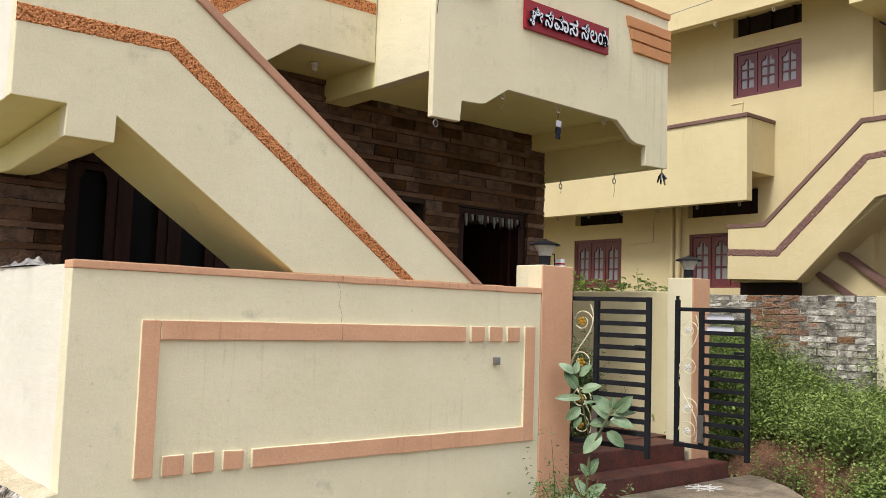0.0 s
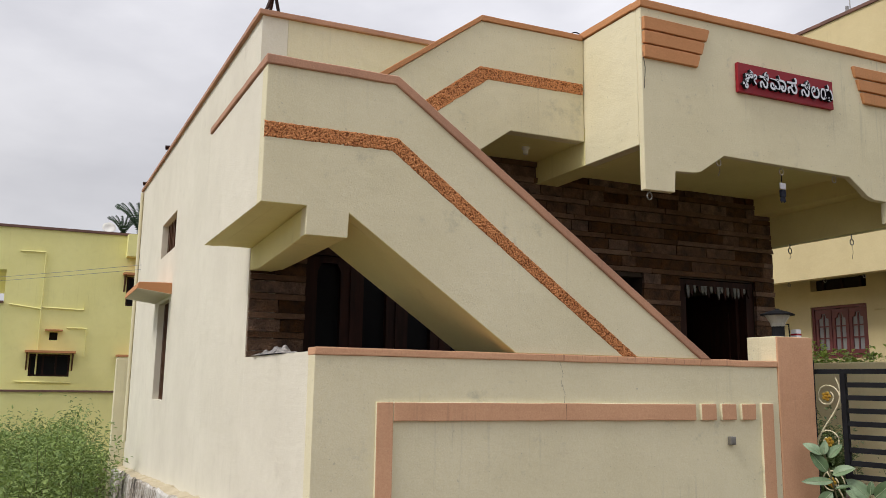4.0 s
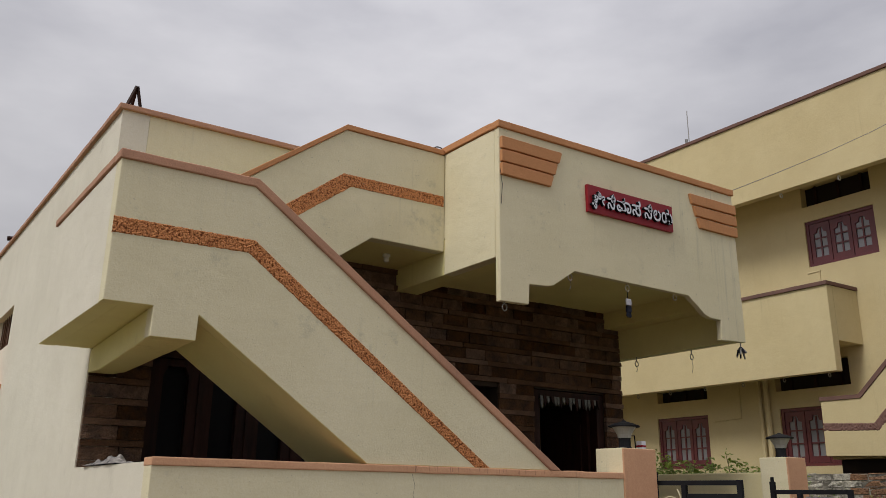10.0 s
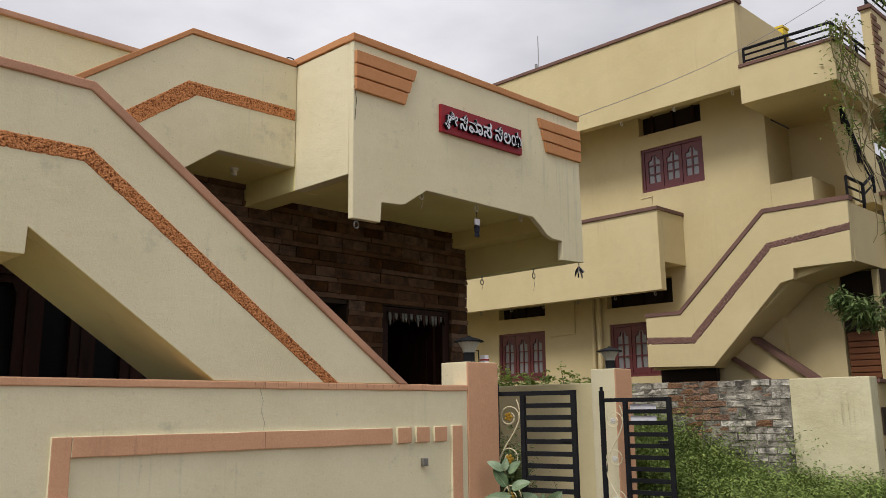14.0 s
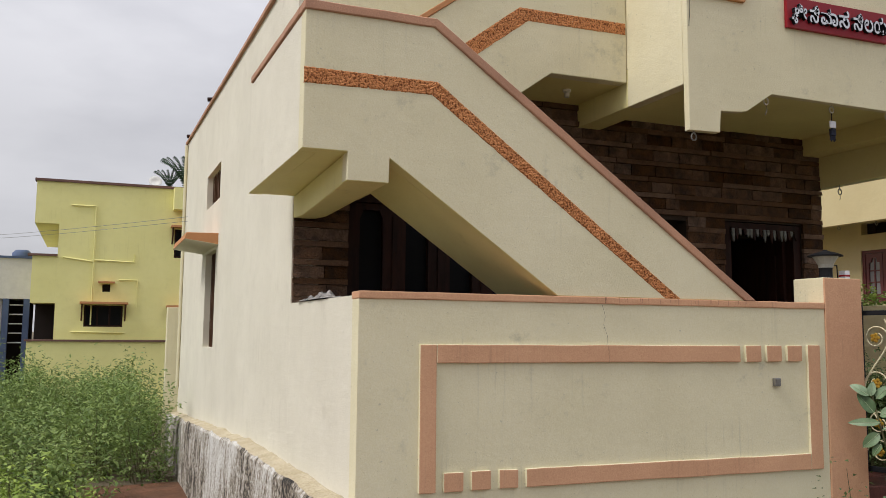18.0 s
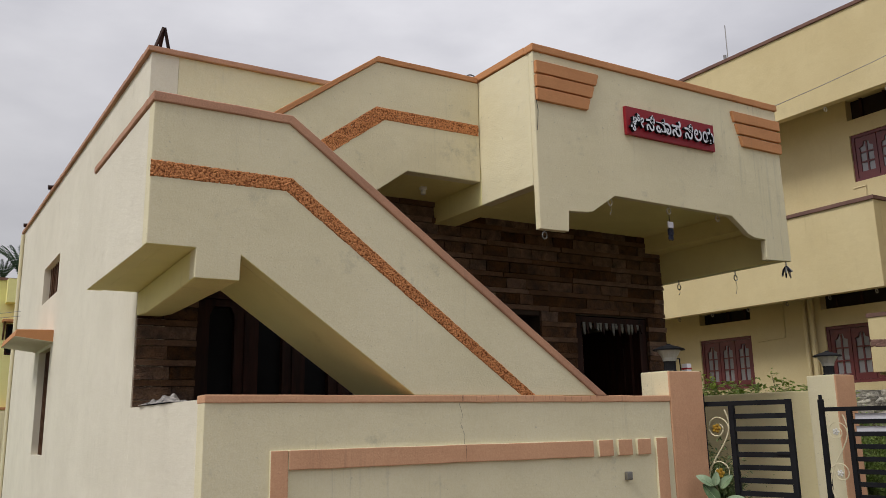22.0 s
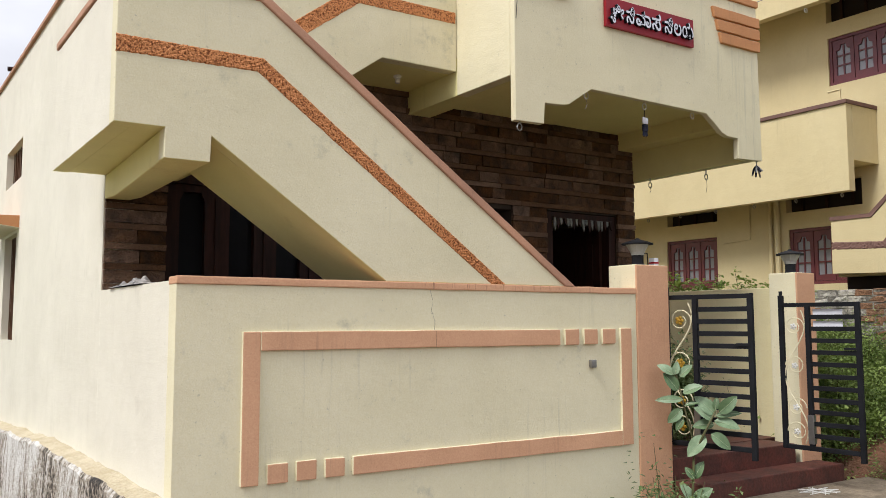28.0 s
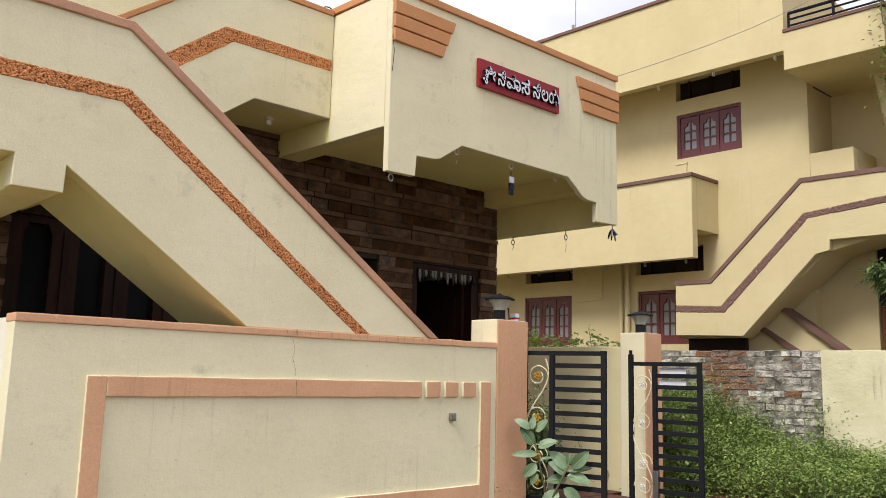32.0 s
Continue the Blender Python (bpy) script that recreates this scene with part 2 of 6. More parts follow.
def roughcast(name, colour, other, pit):
    """Thrown mortar: uneven grains of about a centimetre with darker hollows between them."""
    m, n, l, b = nodes_of(name)
    geo = n.new("ShaderNodeNewGeometry")
    warp = n.new("ShaderNodeTexNoise")
    warp.inputs["Scale"].default_value, warp.inputs["Detail"].default_value = 40, 2
    l.new(geo.outputs["Position"], warp.inputs["Vector"])
    bend = n.new("ShaderNodeVectorMath")
    bend.operation = "MULTIPLY_ADD"
    bend.inputs[1].default_value = (0.02, 0.02, 0.02)
    l.new(warp.outputs["Color"], bend.inputs[0])
    l.new(geo.outputs["Position"], bend.inputs[2])
    grains = n.new("ShaderNodeTexVoronoi")
    grains.inputs["Scale"].default_value = 82
    l.new(bend.outputs[0], grains.inputs["Vector"])
    lumps = n.new("ShaderNodeTexNoise")
    lumps.inputs["Scale"].default_value, lumps.inputs["Detail"].default_value, lumps.inputs["Roughness"].default_value = 70, 3, 0.55
    l.new(geo.outputs["Position"], lumps.inputs["Vector"])
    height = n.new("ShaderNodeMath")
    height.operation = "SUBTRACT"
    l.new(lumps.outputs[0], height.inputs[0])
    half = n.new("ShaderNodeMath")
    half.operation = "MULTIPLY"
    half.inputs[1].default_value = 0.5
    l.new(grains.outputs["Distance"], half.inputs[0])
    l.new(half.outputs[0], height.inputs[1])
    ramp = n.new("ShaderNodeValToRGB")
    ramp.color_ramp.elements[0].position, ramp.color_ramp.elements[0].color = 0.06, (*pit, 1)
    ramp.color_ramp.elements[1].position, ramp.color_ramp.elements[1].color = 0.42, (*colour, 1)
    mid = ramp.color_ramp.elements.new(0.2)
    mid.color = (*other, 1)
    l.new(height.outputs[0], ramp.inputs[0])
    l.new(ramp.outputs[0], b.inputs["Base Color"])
    b.inputs["Roughness"].default_value = 0.95
    b.inputs["Specular IOR Level"].default_value = 0.15
    relief = n.new("ShaderNodeBump")
    relief.inputs["Strength"].default_value, relief.inputs["Distance"].default_value = 1.0, 0.022
    l.new(height.outputs[0], relief.inputs["Height"])
    l.new(relief.outputs[0], b.inputs["Normal"])
    return m


CREAM = plaster("cream_paint", (0.785, 0.72, 0.51), (0.73, 0.665, 0.455), (0.37, 0.36, 0.27), 0.24, 0.58, 0.6)
SIDE = plaster("old_whitewash", (0.79, 0.745, 0.63), (0.72, 0.675, 0.565), (0.44, 0.40, 0.32), 0.16, 0.3, 0.3)
LEDGE = surface("rough_sandy_mortar", (0.64, 0.56, 0.41), 0.95, (0.50, 0.42, 0.28), 5, 50, 1.0, 0.4, dist=0.02)
DAMP = surface("damp_stained_concrete", (0.13, 0.105, 0.08), 0.95, (0.05, 0.042, 0.034), 5, 40, 1.0, 0.4, dist=0.02)
YARD = plaster("pale_yellow_paint", (0.87, 0.78, 0.48), (0.82, 0.72, 0.43), (0.45, 0.38, 0.22))
# the cream paint again, made yellower for the light bounced onto undersides
SOFFIT = plaster("cream_bounce_tinted", (0.82, 0.745, 0.37), (0.75, 0.67, 0.32), (0.38, 0.32, 0.14), 0.1, 0.2, 0.3)
PEACH = plaster("peach_paint", (0.68, 0.39, 0.235), (0.60, 0.335, 0.20), (0.36, 0.20, 0.13), 0.3, 0.3, 0.4, 1.3)
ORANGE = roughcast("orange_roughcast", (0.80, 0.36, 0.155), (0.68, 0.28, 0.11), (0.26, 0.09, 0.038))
CAP = plaster("weathered_cap_paint", (0.54, 0.295, 0.19), (0.42, 0.23, 0.155), (0.20, 0.13, 0.10), 0.35, 0.4, 0.5, 1.3)
OCHRE = plaster("orange_paint", (0.58, 0.275, 0.125), (0.50, 0.235, 0.105), (0.32, 0.20, 0.10), 0.3, 0.3, 0.4)
NEIGH = plaster("yellow_cream_paint", (0.645, 0.545, 0.322), (0.59, 0.49, 0.28), (0.33, 0.26, 0.15), 0.16, 0.15, 0.2, 0.8)
PURPLE = surface("dull_purple_paint", (0.20, 0.11, 0.09), 0.85, (0.15, 0.085, 0.07), 2, 40, 0.4)
LEMON = plaster("lemon_paint", (0.88, 0.83, 0.38), (0.83, 0.78, 0.34), (0.48, 0.43, 0.18), 0.2, 0.1, 0.15, 0.6)
MAROON = surface("maroon_gloss_paint", (0.15, 0.035, 0.04), 0.4, (0.12, 0.03, 0.035), 5, 60, 0.1, spec=0.5)
STONE = surface("brown_cladding_stone", (0.15, 0.072, 0.032), 0.75, (0.05, 0.029, 0.019), 8, 60, 1.0, 0.4, per_object=0.55, dist=0.012, spec=0.2)
STONE_THIN = surface("brown_ledge_stone", (0.165, 0.09, 0.05), 0.75, (0.09, 0.05, 0.03), 6, 60, 0.8, 0.35, per_object=0.35, dist=0.008, spec=0.2)
GROUT = surface("dark_grout", (0.05, 0.035, 0.025), 0.95)
EARTH = surface("dry_sandy_earth", (0.19, 0.15, 0.10), 0.95, (0.115, 0.092, 0.06), 1.4, 40, 0.9, 0.3, dist=0.02)
SOIL = surface("red_soil", (0.23, 0.11, 0.065), 0.95, (0.13, 0.07, 0.042), 3.2, 45, 1.0, 0.4, dist=0.03)
CONCRETE = surface("grey_concrete", (0.32, 0.255, 0.18), 0.92, (0.145, 0.115, 0.08), 3.6, 34, 1.0, 0.45, streak=0.1, dist=0.012)
SLATE = surface("grey_stone_slab", (0.20, 0.18, 0.155), 0.9, (0.11, 0.10, 0.085), 4, 40, 0.8, 0.35, dist=0.01)
RED_OXIDE = surface("red_oxide_floor", (0.14, 0.042, 0.03), 0.6, (0.06, 0.027, 0.022), 5, 40, 0.5, 0.35, spec=0.35)
BLACK_PAINT = surface("black_enamel", (0.016, 0.017, 0.021), 0.65, (0.010, 0.010, 0.012), 6, 60, 0.1, spec=0.12)
# the darkness of unlit rooms and voids, put into a near-black colour
DARK = surface("unlit_dark_interior", (0.02, 0.012, 0.01), 0.8)
DARKWOOD = surface("dark_polished_wood", (0.042, 0.014, 0.009), 0.55, (0.015, 0.007, 0.005), 3, 30, 0.2, spec=0.15, stretch=(5, 5, 0.6))
BROWNWOOD = surface("brown_window_wood", (0.12, 0.055, 0.028), 0.6, (0.08, 0.04, 0.02), 3, 30, 0.2, stretch=(5, 5, 0.6))
SIGN_RED = surface("red_sign_board", (0.30, 0.012, 0.022), 0.45, (0.25, 0.01, 0.02), 3, 50, 0.05)
LETTER = surface("steel_letter", (0.72, 0.72, 0.72), 0.16, (0.5, 0.5, 0.5), 20, 60, 0.1, metal=1.0)
PVC = surface("grey_pvc", (0.50, 0.50, 0.52), 0.45, (0.40, 0.40, 0.42), 6, 40, 0.1, 0.2)
WHITE = surface("white_paint", (0.75, 0.74, 0.70), 0.6, (0.66, 0.65, 0.61), 5, 40, 0.2)
PAPER = surface("white_paper", (0.72, 0.72, 0.78), 0.8, (0.66, 0.66, 0.72), 6, 60, 0.1)
STEEL = surface("dull_steel", (0.35, 0.34, 0.33), 0.45, (0.25, 0.24, 0.23), 9, 60, 0.2, metal=0.9)
GOLD = surface("gold_paint", (0.62, 0.40, 0.06), 0.4, (0.5, 0.3, 0.05), 20, 60, 0.1, metal=0.6)
RUSTY = surface("brown_shutter", (0.20, 0.075, 0.03), 0.6, (0.15, 0.055, 0.025), 2, 40, 0.2)
YELLOW_PLASTIC = surface("yellow_plastic", (0.75, 0.55, 0.02), 0.45)
CLOTH = surface("checked_grey_cloth", (0.55, 0.52, 0.50), 0.95, (0.03, 0.03, 0.035), 15, 70, 0.6, 0.4)


def stained_plaster():
    """Whitewashed rubble plaster with black mould running down it: broad patches, narrow drips, grit."""
    m, n, l, b = nodes_of("stained_rough_plaster")
    geo = n.new("ShaderNodeNewGeometry")

    def noise_at(scale, detail, rough, stretch):
        mp = n.new("ShaderNodeMapping")
        mp.inputs["Scale"].default_value = stretch
        l.new(geo.outputs["Position"], mp.inputs["Vector"])
        t = n.new("ShaderNodeTexNoise")
        t.inputs["Scale"].default_value, t.inputs["Detail"].default_value, t.inputs["Roughness"].default_value = scale, detail, rough
        l.new(mp.outputs[0], t.inputs["Vector"])
        return t.outputs[0]

    def mixed(a, c, f):
        x = n.new("ShaderNodeMixRGB")
        x.inputs[0].default_value = f
        l.new(a, x.inputs[1])
        l.new(c, x.inputs[2])
        return x.outputs[0]

    grit = noise_at(26, 5, 0.7, (1, 1, 1))
    value = mixed(mixed(noise_at(2.6, 8, 0.7, (1, 3.4, 0.8)), noise_at(1.2, 5, 0.65, (1, 1, 0.6)), 0.55), grit, 0.34)
    r = n.new("ShaderNodeValToRGB")
    e = r.color_ramp.elements
    e[0].position, e[0].color = 0.41, (0.022, 0.02, 0.019, 1)
    e[1].position, e[1].color = 0.548, (0.72, 0.70, 0.67, 1)
    for at, tone in ((0.442, (0.10, 0.082, 0.066, 1)), (0.466, (0.30, 0.25, 0.19, 1)), (0.502, (0.50, 0.46, 0.41, 1))):
        e.new(at).color = tone
    l.new(value, r.inputs[0])
    l.new(r.outputs[0], b.inputs["Base Color"])
    b.inputs["Roughness"].default_value = 0.95
    bp = n.new("ShaderNodeBump")
    bp.inputs["Strength"].default_value, bp.inputs["Distance"].default_value = 1.0, 0.03
    l.new(mixed(value, grit, 0.5), bp.inputs["Height"])
    l.new(bp.outputs[0], b.inputs["Normal"])
    return m


STAINED = stained_plaster()


def leaf_material(name, dark, light, rough=0.5):
    m, n, l, b = nodes_of(name)
    geo = n.new("ShaderNodeNewGeometry")
    r = n.new("ShaderNodeValToRGB")
    r.color_ramp.elements[0].color, r.color_ramp.elements[1].color = (*dark, 1), (*light, 1)
    clump = n.new("ShaderNodeTexNoise")
    clump.inputs["Scale"].default_value, clump.inputs["Detail"].default_value = 2.2, 4
    l.new(geo.outputs["Position"], clump.inputs["Vector"])
    wide = n.new("ShaderNodeMapRange")
    wide.inputs[1].default_value, wide.inputs[2].default_value = 0.3, 0.7
    l.new(clump.outputs[0], wide.inputs[0])
    both = n.new("ShaderNodeMixRGB")
    both.inputs[0].default_value = 0.5
    l.new(geo.outputs["Random Per Island"], both.inputs[1])
    l.new(wide.outputs[0], both.inputs[2])
    l.new(both.outputs[0], r.inputs[0])
    l.new(r.outputs[0], b.inputs["Base Color"])
    b.inputs["Roughness"].default_value = rough
    b.inputs["Specular IOR Level"].default_value = 0.25
    tr = n.new("ShaderNodeBsdfTranslucent")
    l.new(r.outputs[0], tr.inputs[0])
    mx = n.new("ShaderNodeMixShader")
    mx.inputs[0].default_value = 0.25
    l.new(b.outputs[0], mx.inputs[1])
    l.new(tr.outputs[0], mx.inputs[2])
    l.new(mx.outputs[0], n["Material Output"].inputs[0])
    return m


WEED_LEAF = leaf_material("weed_leaf", (0.055, 0.105, 0.024), (0.38, 0.48, 0.135))
SCRUB_LEAF = leaf_material("scrub_leaf", (0.10, 0.18, 0.03), (0.46, 0.58, 0.13))
REAR_LEAF = leaf_material("shrub_leaf", (0.08, 0.15, 0.045), (0.38, 0.48, 0.15))
TREE_LEAF = leaf_material("tree_leaf", (0.05, 0.10, 0.032), (0.25, 0.32, 0.125), 0.4)
BIG_LEAF = surface("milkweed_leaf", (0.21, 0.30, 0.17), 0.45, (0.11, 0.18, 0.085), 9, 60, 0.25, 0.2, per_object=0.35, spec=0.4)
PALM_LEAF = leaf_material("palm_leaf", (0.03, 0.06, 0.03), (0.06, 0.10, 0.05))
STEM = surface("green_stem", (0.12, 0.13, 0.05), 0.7, (0.09, 0.08, 0.04))
BARK = surface("grey_bark", (0.17, 0.14, 0.11), 0.9, (0.10, 0.085, 0.07), 6, 60, 0.8, dist=0.01)


def glass_material():
    m, n, l, b = nodes_of("window_glass")
    # pale grey base stands in for sky reflected in the panes
    b.inputs["Base Color"].default_value = (0.26, 0.26, 0.28, 1)
    b.inputs["Roughness"].default_value = 0.12
    b.inputs["Specular IOR Level"].default_value = 0.6
    return m


GLASS = glass_material()
DARK_GLASS = surface("dark_window_glass", (0.012, 0.012, 0.013), 0.35, (0.009, 0.009, 0.01), 4, 40, 0.0, spec=0.05)
FROST = surface("frosted_lamp_glass", (0.36, 0.36, 0.34), 0.35, (0.3, 0.3, 0.28))


# ---- builders ----
SKEW = 0.0524     # the side walls stand three degrees off square to the front
FRONT = 5.57      # the plane of the compound wall's face
ORIGIN = {}


def W(x, y, z):
    return Vector((x - SKEW * (y - FRONT), y, z))


def thing(name, at, label, category, group="", kind="", skew=True):
    ob = new(name)
    ob.location = W(*at) if skew else Vector(at)
    ORIGIN[ob.name] = ob.location.copy()
    return tagged(ob, label, category, group, kind)


def finish(bm, name, material):
    me = bpy.data.meshes.new(name)
    bm.normal_update()
    bm.to_mesh(me)
    bm.free()
    for mat in (material if isinstance(material, (list, tuple)) else [material]):
        me.materials.append(mat)
    return me


def part(name, bm, material, parent=None, label="", skew=True, smooth=False):
    """One mesh object under a thing or a part; the bmesh is in plan coordinates."""
    o = ORIGIN[parent.name] if parent else Vector((0, 0, 0))
    for v in bm.verts:
        p = W(*v.co) if skew else v.co
        v.co = p - o
    if smooth:
        for f in bm.faces:
            f.smooth = True
    ob = new(name, finish(bm, name, material))
    if parent:
        ob.parent = parent
    ORIGIN[ob.name] = o
    return tagged(ob, label) if label else ob


def structure(name, bm, material, label, category, skew=True, smooth=False):
    ob = part(name, bm, material, None, "", skew, smooth)
    return tagged(ob, label, category, "", "structure")


def box(bm, x0, x1, y0, y1, z0, z1, bevel=0.0):
    vs = [bm.verts.new(p) for p in ((x0, y0, z0), (x1, y0, z0), (x1, y1, z0), (x0, y1, z0), (x0, y0, z1), (x1, y0, z1), (x1, y1, z1), (x0, y1, z1))]
    fs = [bm.faces.new([vs[i] for i in q]) for q in ((3, 2, 1, 0), (4, 5, 6, 7), (0, 1, 5, 4), (1, 2, 6, 5), (2, 3, 7, 6), (3, 0, 4, 7))]
    if bevel > 0:
        es = {e for f in fs for e in f.edges}
        bmesh.ops.bevel(bm, geom=list(es), offset=bevel, segments=2, affect="EDGES", profile=0.6)
    return bm


def cuboid(x0, x1, y0, y1, z0, z1, bevel=0.006):
    return box(bmesh.new(), x0, x1, y0, y1, z0, z1, bevel)


def slab(axis, a0, a1, outline, bevel=0.006, bm=None):
    """A plate of an outline given as (u, z), spanning a0 to a1 along the axis: 'y' takes u as x, 'x' takes u as y, 'z' takes (x, y)."""
    bm = bm or bmesh.new()
    def at(u, v, a):
        return (u, a, v) if axis == "y" else ((a, u, v) if axis == "x" else (u, v, a))
    lo = [bm.verts.new(at(u, v, a0)) for u, v in outline]
    hi = [bm.verts.new(at(u, v, a1)) for u, v in outline]
    n = len(outline)
    fs = [bm.faces.new(lo), bm.faces.new(hi)]
    for i in range(n):
        fs.append(bm.faces.new((lo[i], lo[(i + 1) % n], hi[(i + 1) % n], hi[i])))
    bmesh.ops.recalc_face_normals(bm, faces=fs)
    if bevel > 0:
        es = {e for f in fs for e in f.edges}
        bmesh.ops.bevel(bm, geom=list(es), offset=bevel, segments=1, affect="EDGES")
    return bm


def tube(bm, pts, r, sides=8, closed=False, taper=None):
    """A round bar along points."""
    pts = [Vector(p) for p in pts]
    rings = []
    n = len(pts)
    for i, p in enumerate(pts):
        a = pts[(i - 1) % n] if (closed or i > 0) else p
        b = pts[(i + 1) % n] if (closed or i < n - 1) else p
        d = (b - a).normalized() if (b - a).length > 1e-9 else Vector((0, 0, 1))
        u = d.cross(Vector((0, 0, 1)))
        if u.length < 0.1:
            u = d.cross(Vector((0, 1, 0)))
        u.normalize()
        v = d.cross(u)
        rr = r if taper is None else r + (taper - r) * i / max(1, n - 1)
        rings.append([bm.verts.new(p + (u * math.cos(k * math.tau / sides) + v * math.sin(k * math.tau / sides)) * rr) for k in range(sides)])
    m = n if closed else n - 1
    for i in range(m):
        a, b = rings[i], rings[(i + 1) % n]
        for k in range(sides):
            bm.faces.new((a[k], a[(k + 1) % sides], b[(k + 1) % sides], b[k]))
    if not closed:
        bm.faces.new(rings[0][::-1])
        bm.faces.new(rings[-1])
    return bm


def lathe(bm, cx, cy, profile, sides=20):
    """A turned form from (radius, z) pairs."""
    rings = [[bm.verts.new((cx + r * math.cos(k * math.tau / sides), cy + r * math.sin(k * math.tau / sides), z)) for k in range(sides)] for r, z in profile]
    for a, b in zip(rings, rings[1:]):
        for k in range(sides):
            bm.faces.new((a[k], a[(k + 1) % sides], b[(k + 1) % sides], b[k]))
    bm.faces.new(rings[0][::-1])
    bm.faces.new(rings[-1])
    return bm


def wall_with_holes(axis, a0, a1, u0, u1, z0, z1, holes):
    """A wall with rectangular openings (u0, u1, z0, z1) that go right through it."""
    bm = bmesh.new()
    us = sorted({u0, u1, *[h[0] for h in holes], *[h[1] for h in holes]})
    zs = sorted({z0, z1, *[h[2] for h in holes], *[h[3] for h in holes]})
    def solid(i, j):
        if not (0 <= i < len(us) - 1 and 0 <= j < len(zs) - 1):
            return False
        cu, cz = (us[i] + us[i + 1]) / 2, (zs[j] + zs[j + 1]) / 2
        return not any(h[0] < cu < h[1] and h[2] < cz < h[3] for h in holes)
    cache = {}
    def vert(u, a, z):
        key = (u, a, z)
        if key not in cache:
            cache[key] = bm.verts.new((u, a, z) if axis == "y" else (a, u, z))
        return cache[key]
    for i in range(len(us) - 1):
        for j in range(len(zs) - 1):
            if not solid(i, j):
                continue
            ua, ub, za, zb = us[i], us[i + 1], zs[j], zs[j + 1]
            bm.faces.new([vert(ua, a0, za), vert(ub, a0, za), vert(ub, a0, zb), vert(ua, a0, zb)])
            bm.faces.new([vert(ua, a1, za), vert(ua, a1, zb), vert(ub, a1, zb), vert(ub, a1, za)])
            if not solid(i - 1, j):
                bm.faces.new([vert(ua, a0, za), vert(ua, a0, zb), vert(ua, a1, zb), vert(ua, a1, za)])
            if not solid(i + 1, j):
                bm.faces.new([vert(ub, a0, za), vert(ub, a1, za), vert(ub, a1, zb), vert(ub, a0, zb)])
            if not solid(i, j - 1):
                bm.faces.new([vert(ua, a0, za), vert(ua, a1, za), vert(ub, a1, za), vert(ub, a0, za)])
            if not solid(i, j + 1):
                bm.faces.new([vert(ua, a0, zb), vert(ub, a0, zb), vert(ub, a1, zb), vert(ua, a1, zb)])
    bmesh.ops.recalc_face_normals(bm, faces=bm.faces)
    return bm


def rough_band(name, axis, face, lower, upper, material, parent, label, out=0.010, step=0.010):
    """A band of thrown plaster: a strip between two lines of (u, z), raised in uneven grains out of a face that looks towards minus axis."""
    bm = bmesh.new()
    cols = []
    for (b0, b1), (t0, t1) in zip(zip(lower, lower[1:]), zip(upper, upper[1:])):
        n = max(2, int(math.dist(b0, b1) / step))
        for i in range(n + (b1 == lower[-1])):
            f = i / n
            cols.append(((b0[0] + (b1[0] - b0[0]) * f, b0[1] + (b1[1] - b0[1]) * f), (t0[0] + (t1[0] - t0[0]) * f, t0[1] + (t1[1] - t0[1]) * f)))
    m = max(4, int(math.dist(lower[0], upper[0]) / step))
    grid = []
    for lo, hi in cols:
        row = []
        for k in range(m + 1):
            f = k / m
            u, z = lo[0] + (hi[0] - lo[0]) * f, lo[1] + (hi[1] - lo[1]) * f
            d = noise.voronoi(Vector((u * 55, face, z * 55)))[0][0]
            h = -0.004 if k in (0, m) else out * (0.95 - d + 0.35 * noise.noise(Vector((u * 90, 3, z * 90))))
            if 0 < k < m:
                u += 0.003 * noise.noise(Vector((u * 60, z * 60, 1)))
            edge = 0.004 * noise.noise(Vector((u * 25, z * 25, 7))) if k in (0, m) else 0
            row.append(bm.verts.new((u, face - h, z + edge) if axis == "y" else (face - h, u, z + edge)))
        grid.append(row)
    for a, b in zip(grid, grid[1:]):
        for k in range(m):
            bm.faces.new((a[k], b[k], b[k + 1], a[k + 1]))
    bmesh.ops.recalc_face_normals(bm, faces=bm.faces)
    return part(name, bm, material, parent, label)


def worn(bm, amp=0.004, step=0.13, axis=0):
    """Cuts a long bar or plate across in short lengths and leaves its edges slightly uneven."""
    lo, hi = min(v.co[axis] for v in bm.verts), max(v.co[axis] for v in bm.verts)
    nor = Vector((axis == 0, axis == 1, axis == 2))
    n = int((hi - lo) / step)
    for i in range(1, n):
        bmesh.ops.bisect_plane(bm, geom=bm.verts[:] + bm.edges[:] + bm.faces[:], plane_co=nor * (lo + (hi - lo) * i / n), plane_no=nor)
    for v in bm.verts:
        c = v.co * 5.5
        v.co += Vector((0 if axis == 0 else noise.noise(c), 0 if axis == 1 else noise.noise(c + Vector((9, 0, 0))), noise.noise(c + Vector((0, 9, 0))))) * amp
    return bm


# ---- ground ----
def ground_height(x, y):
    h = -0.09 + 0.02 * noise.noise(Vector((x * 0.8, y * 0.8, 0)))
    if y > 4.0:
        h -= 0.085 * min(7, y - 4.0) * max(0.0, min(1.0, (2.4 - x) / 0.9))
    return h


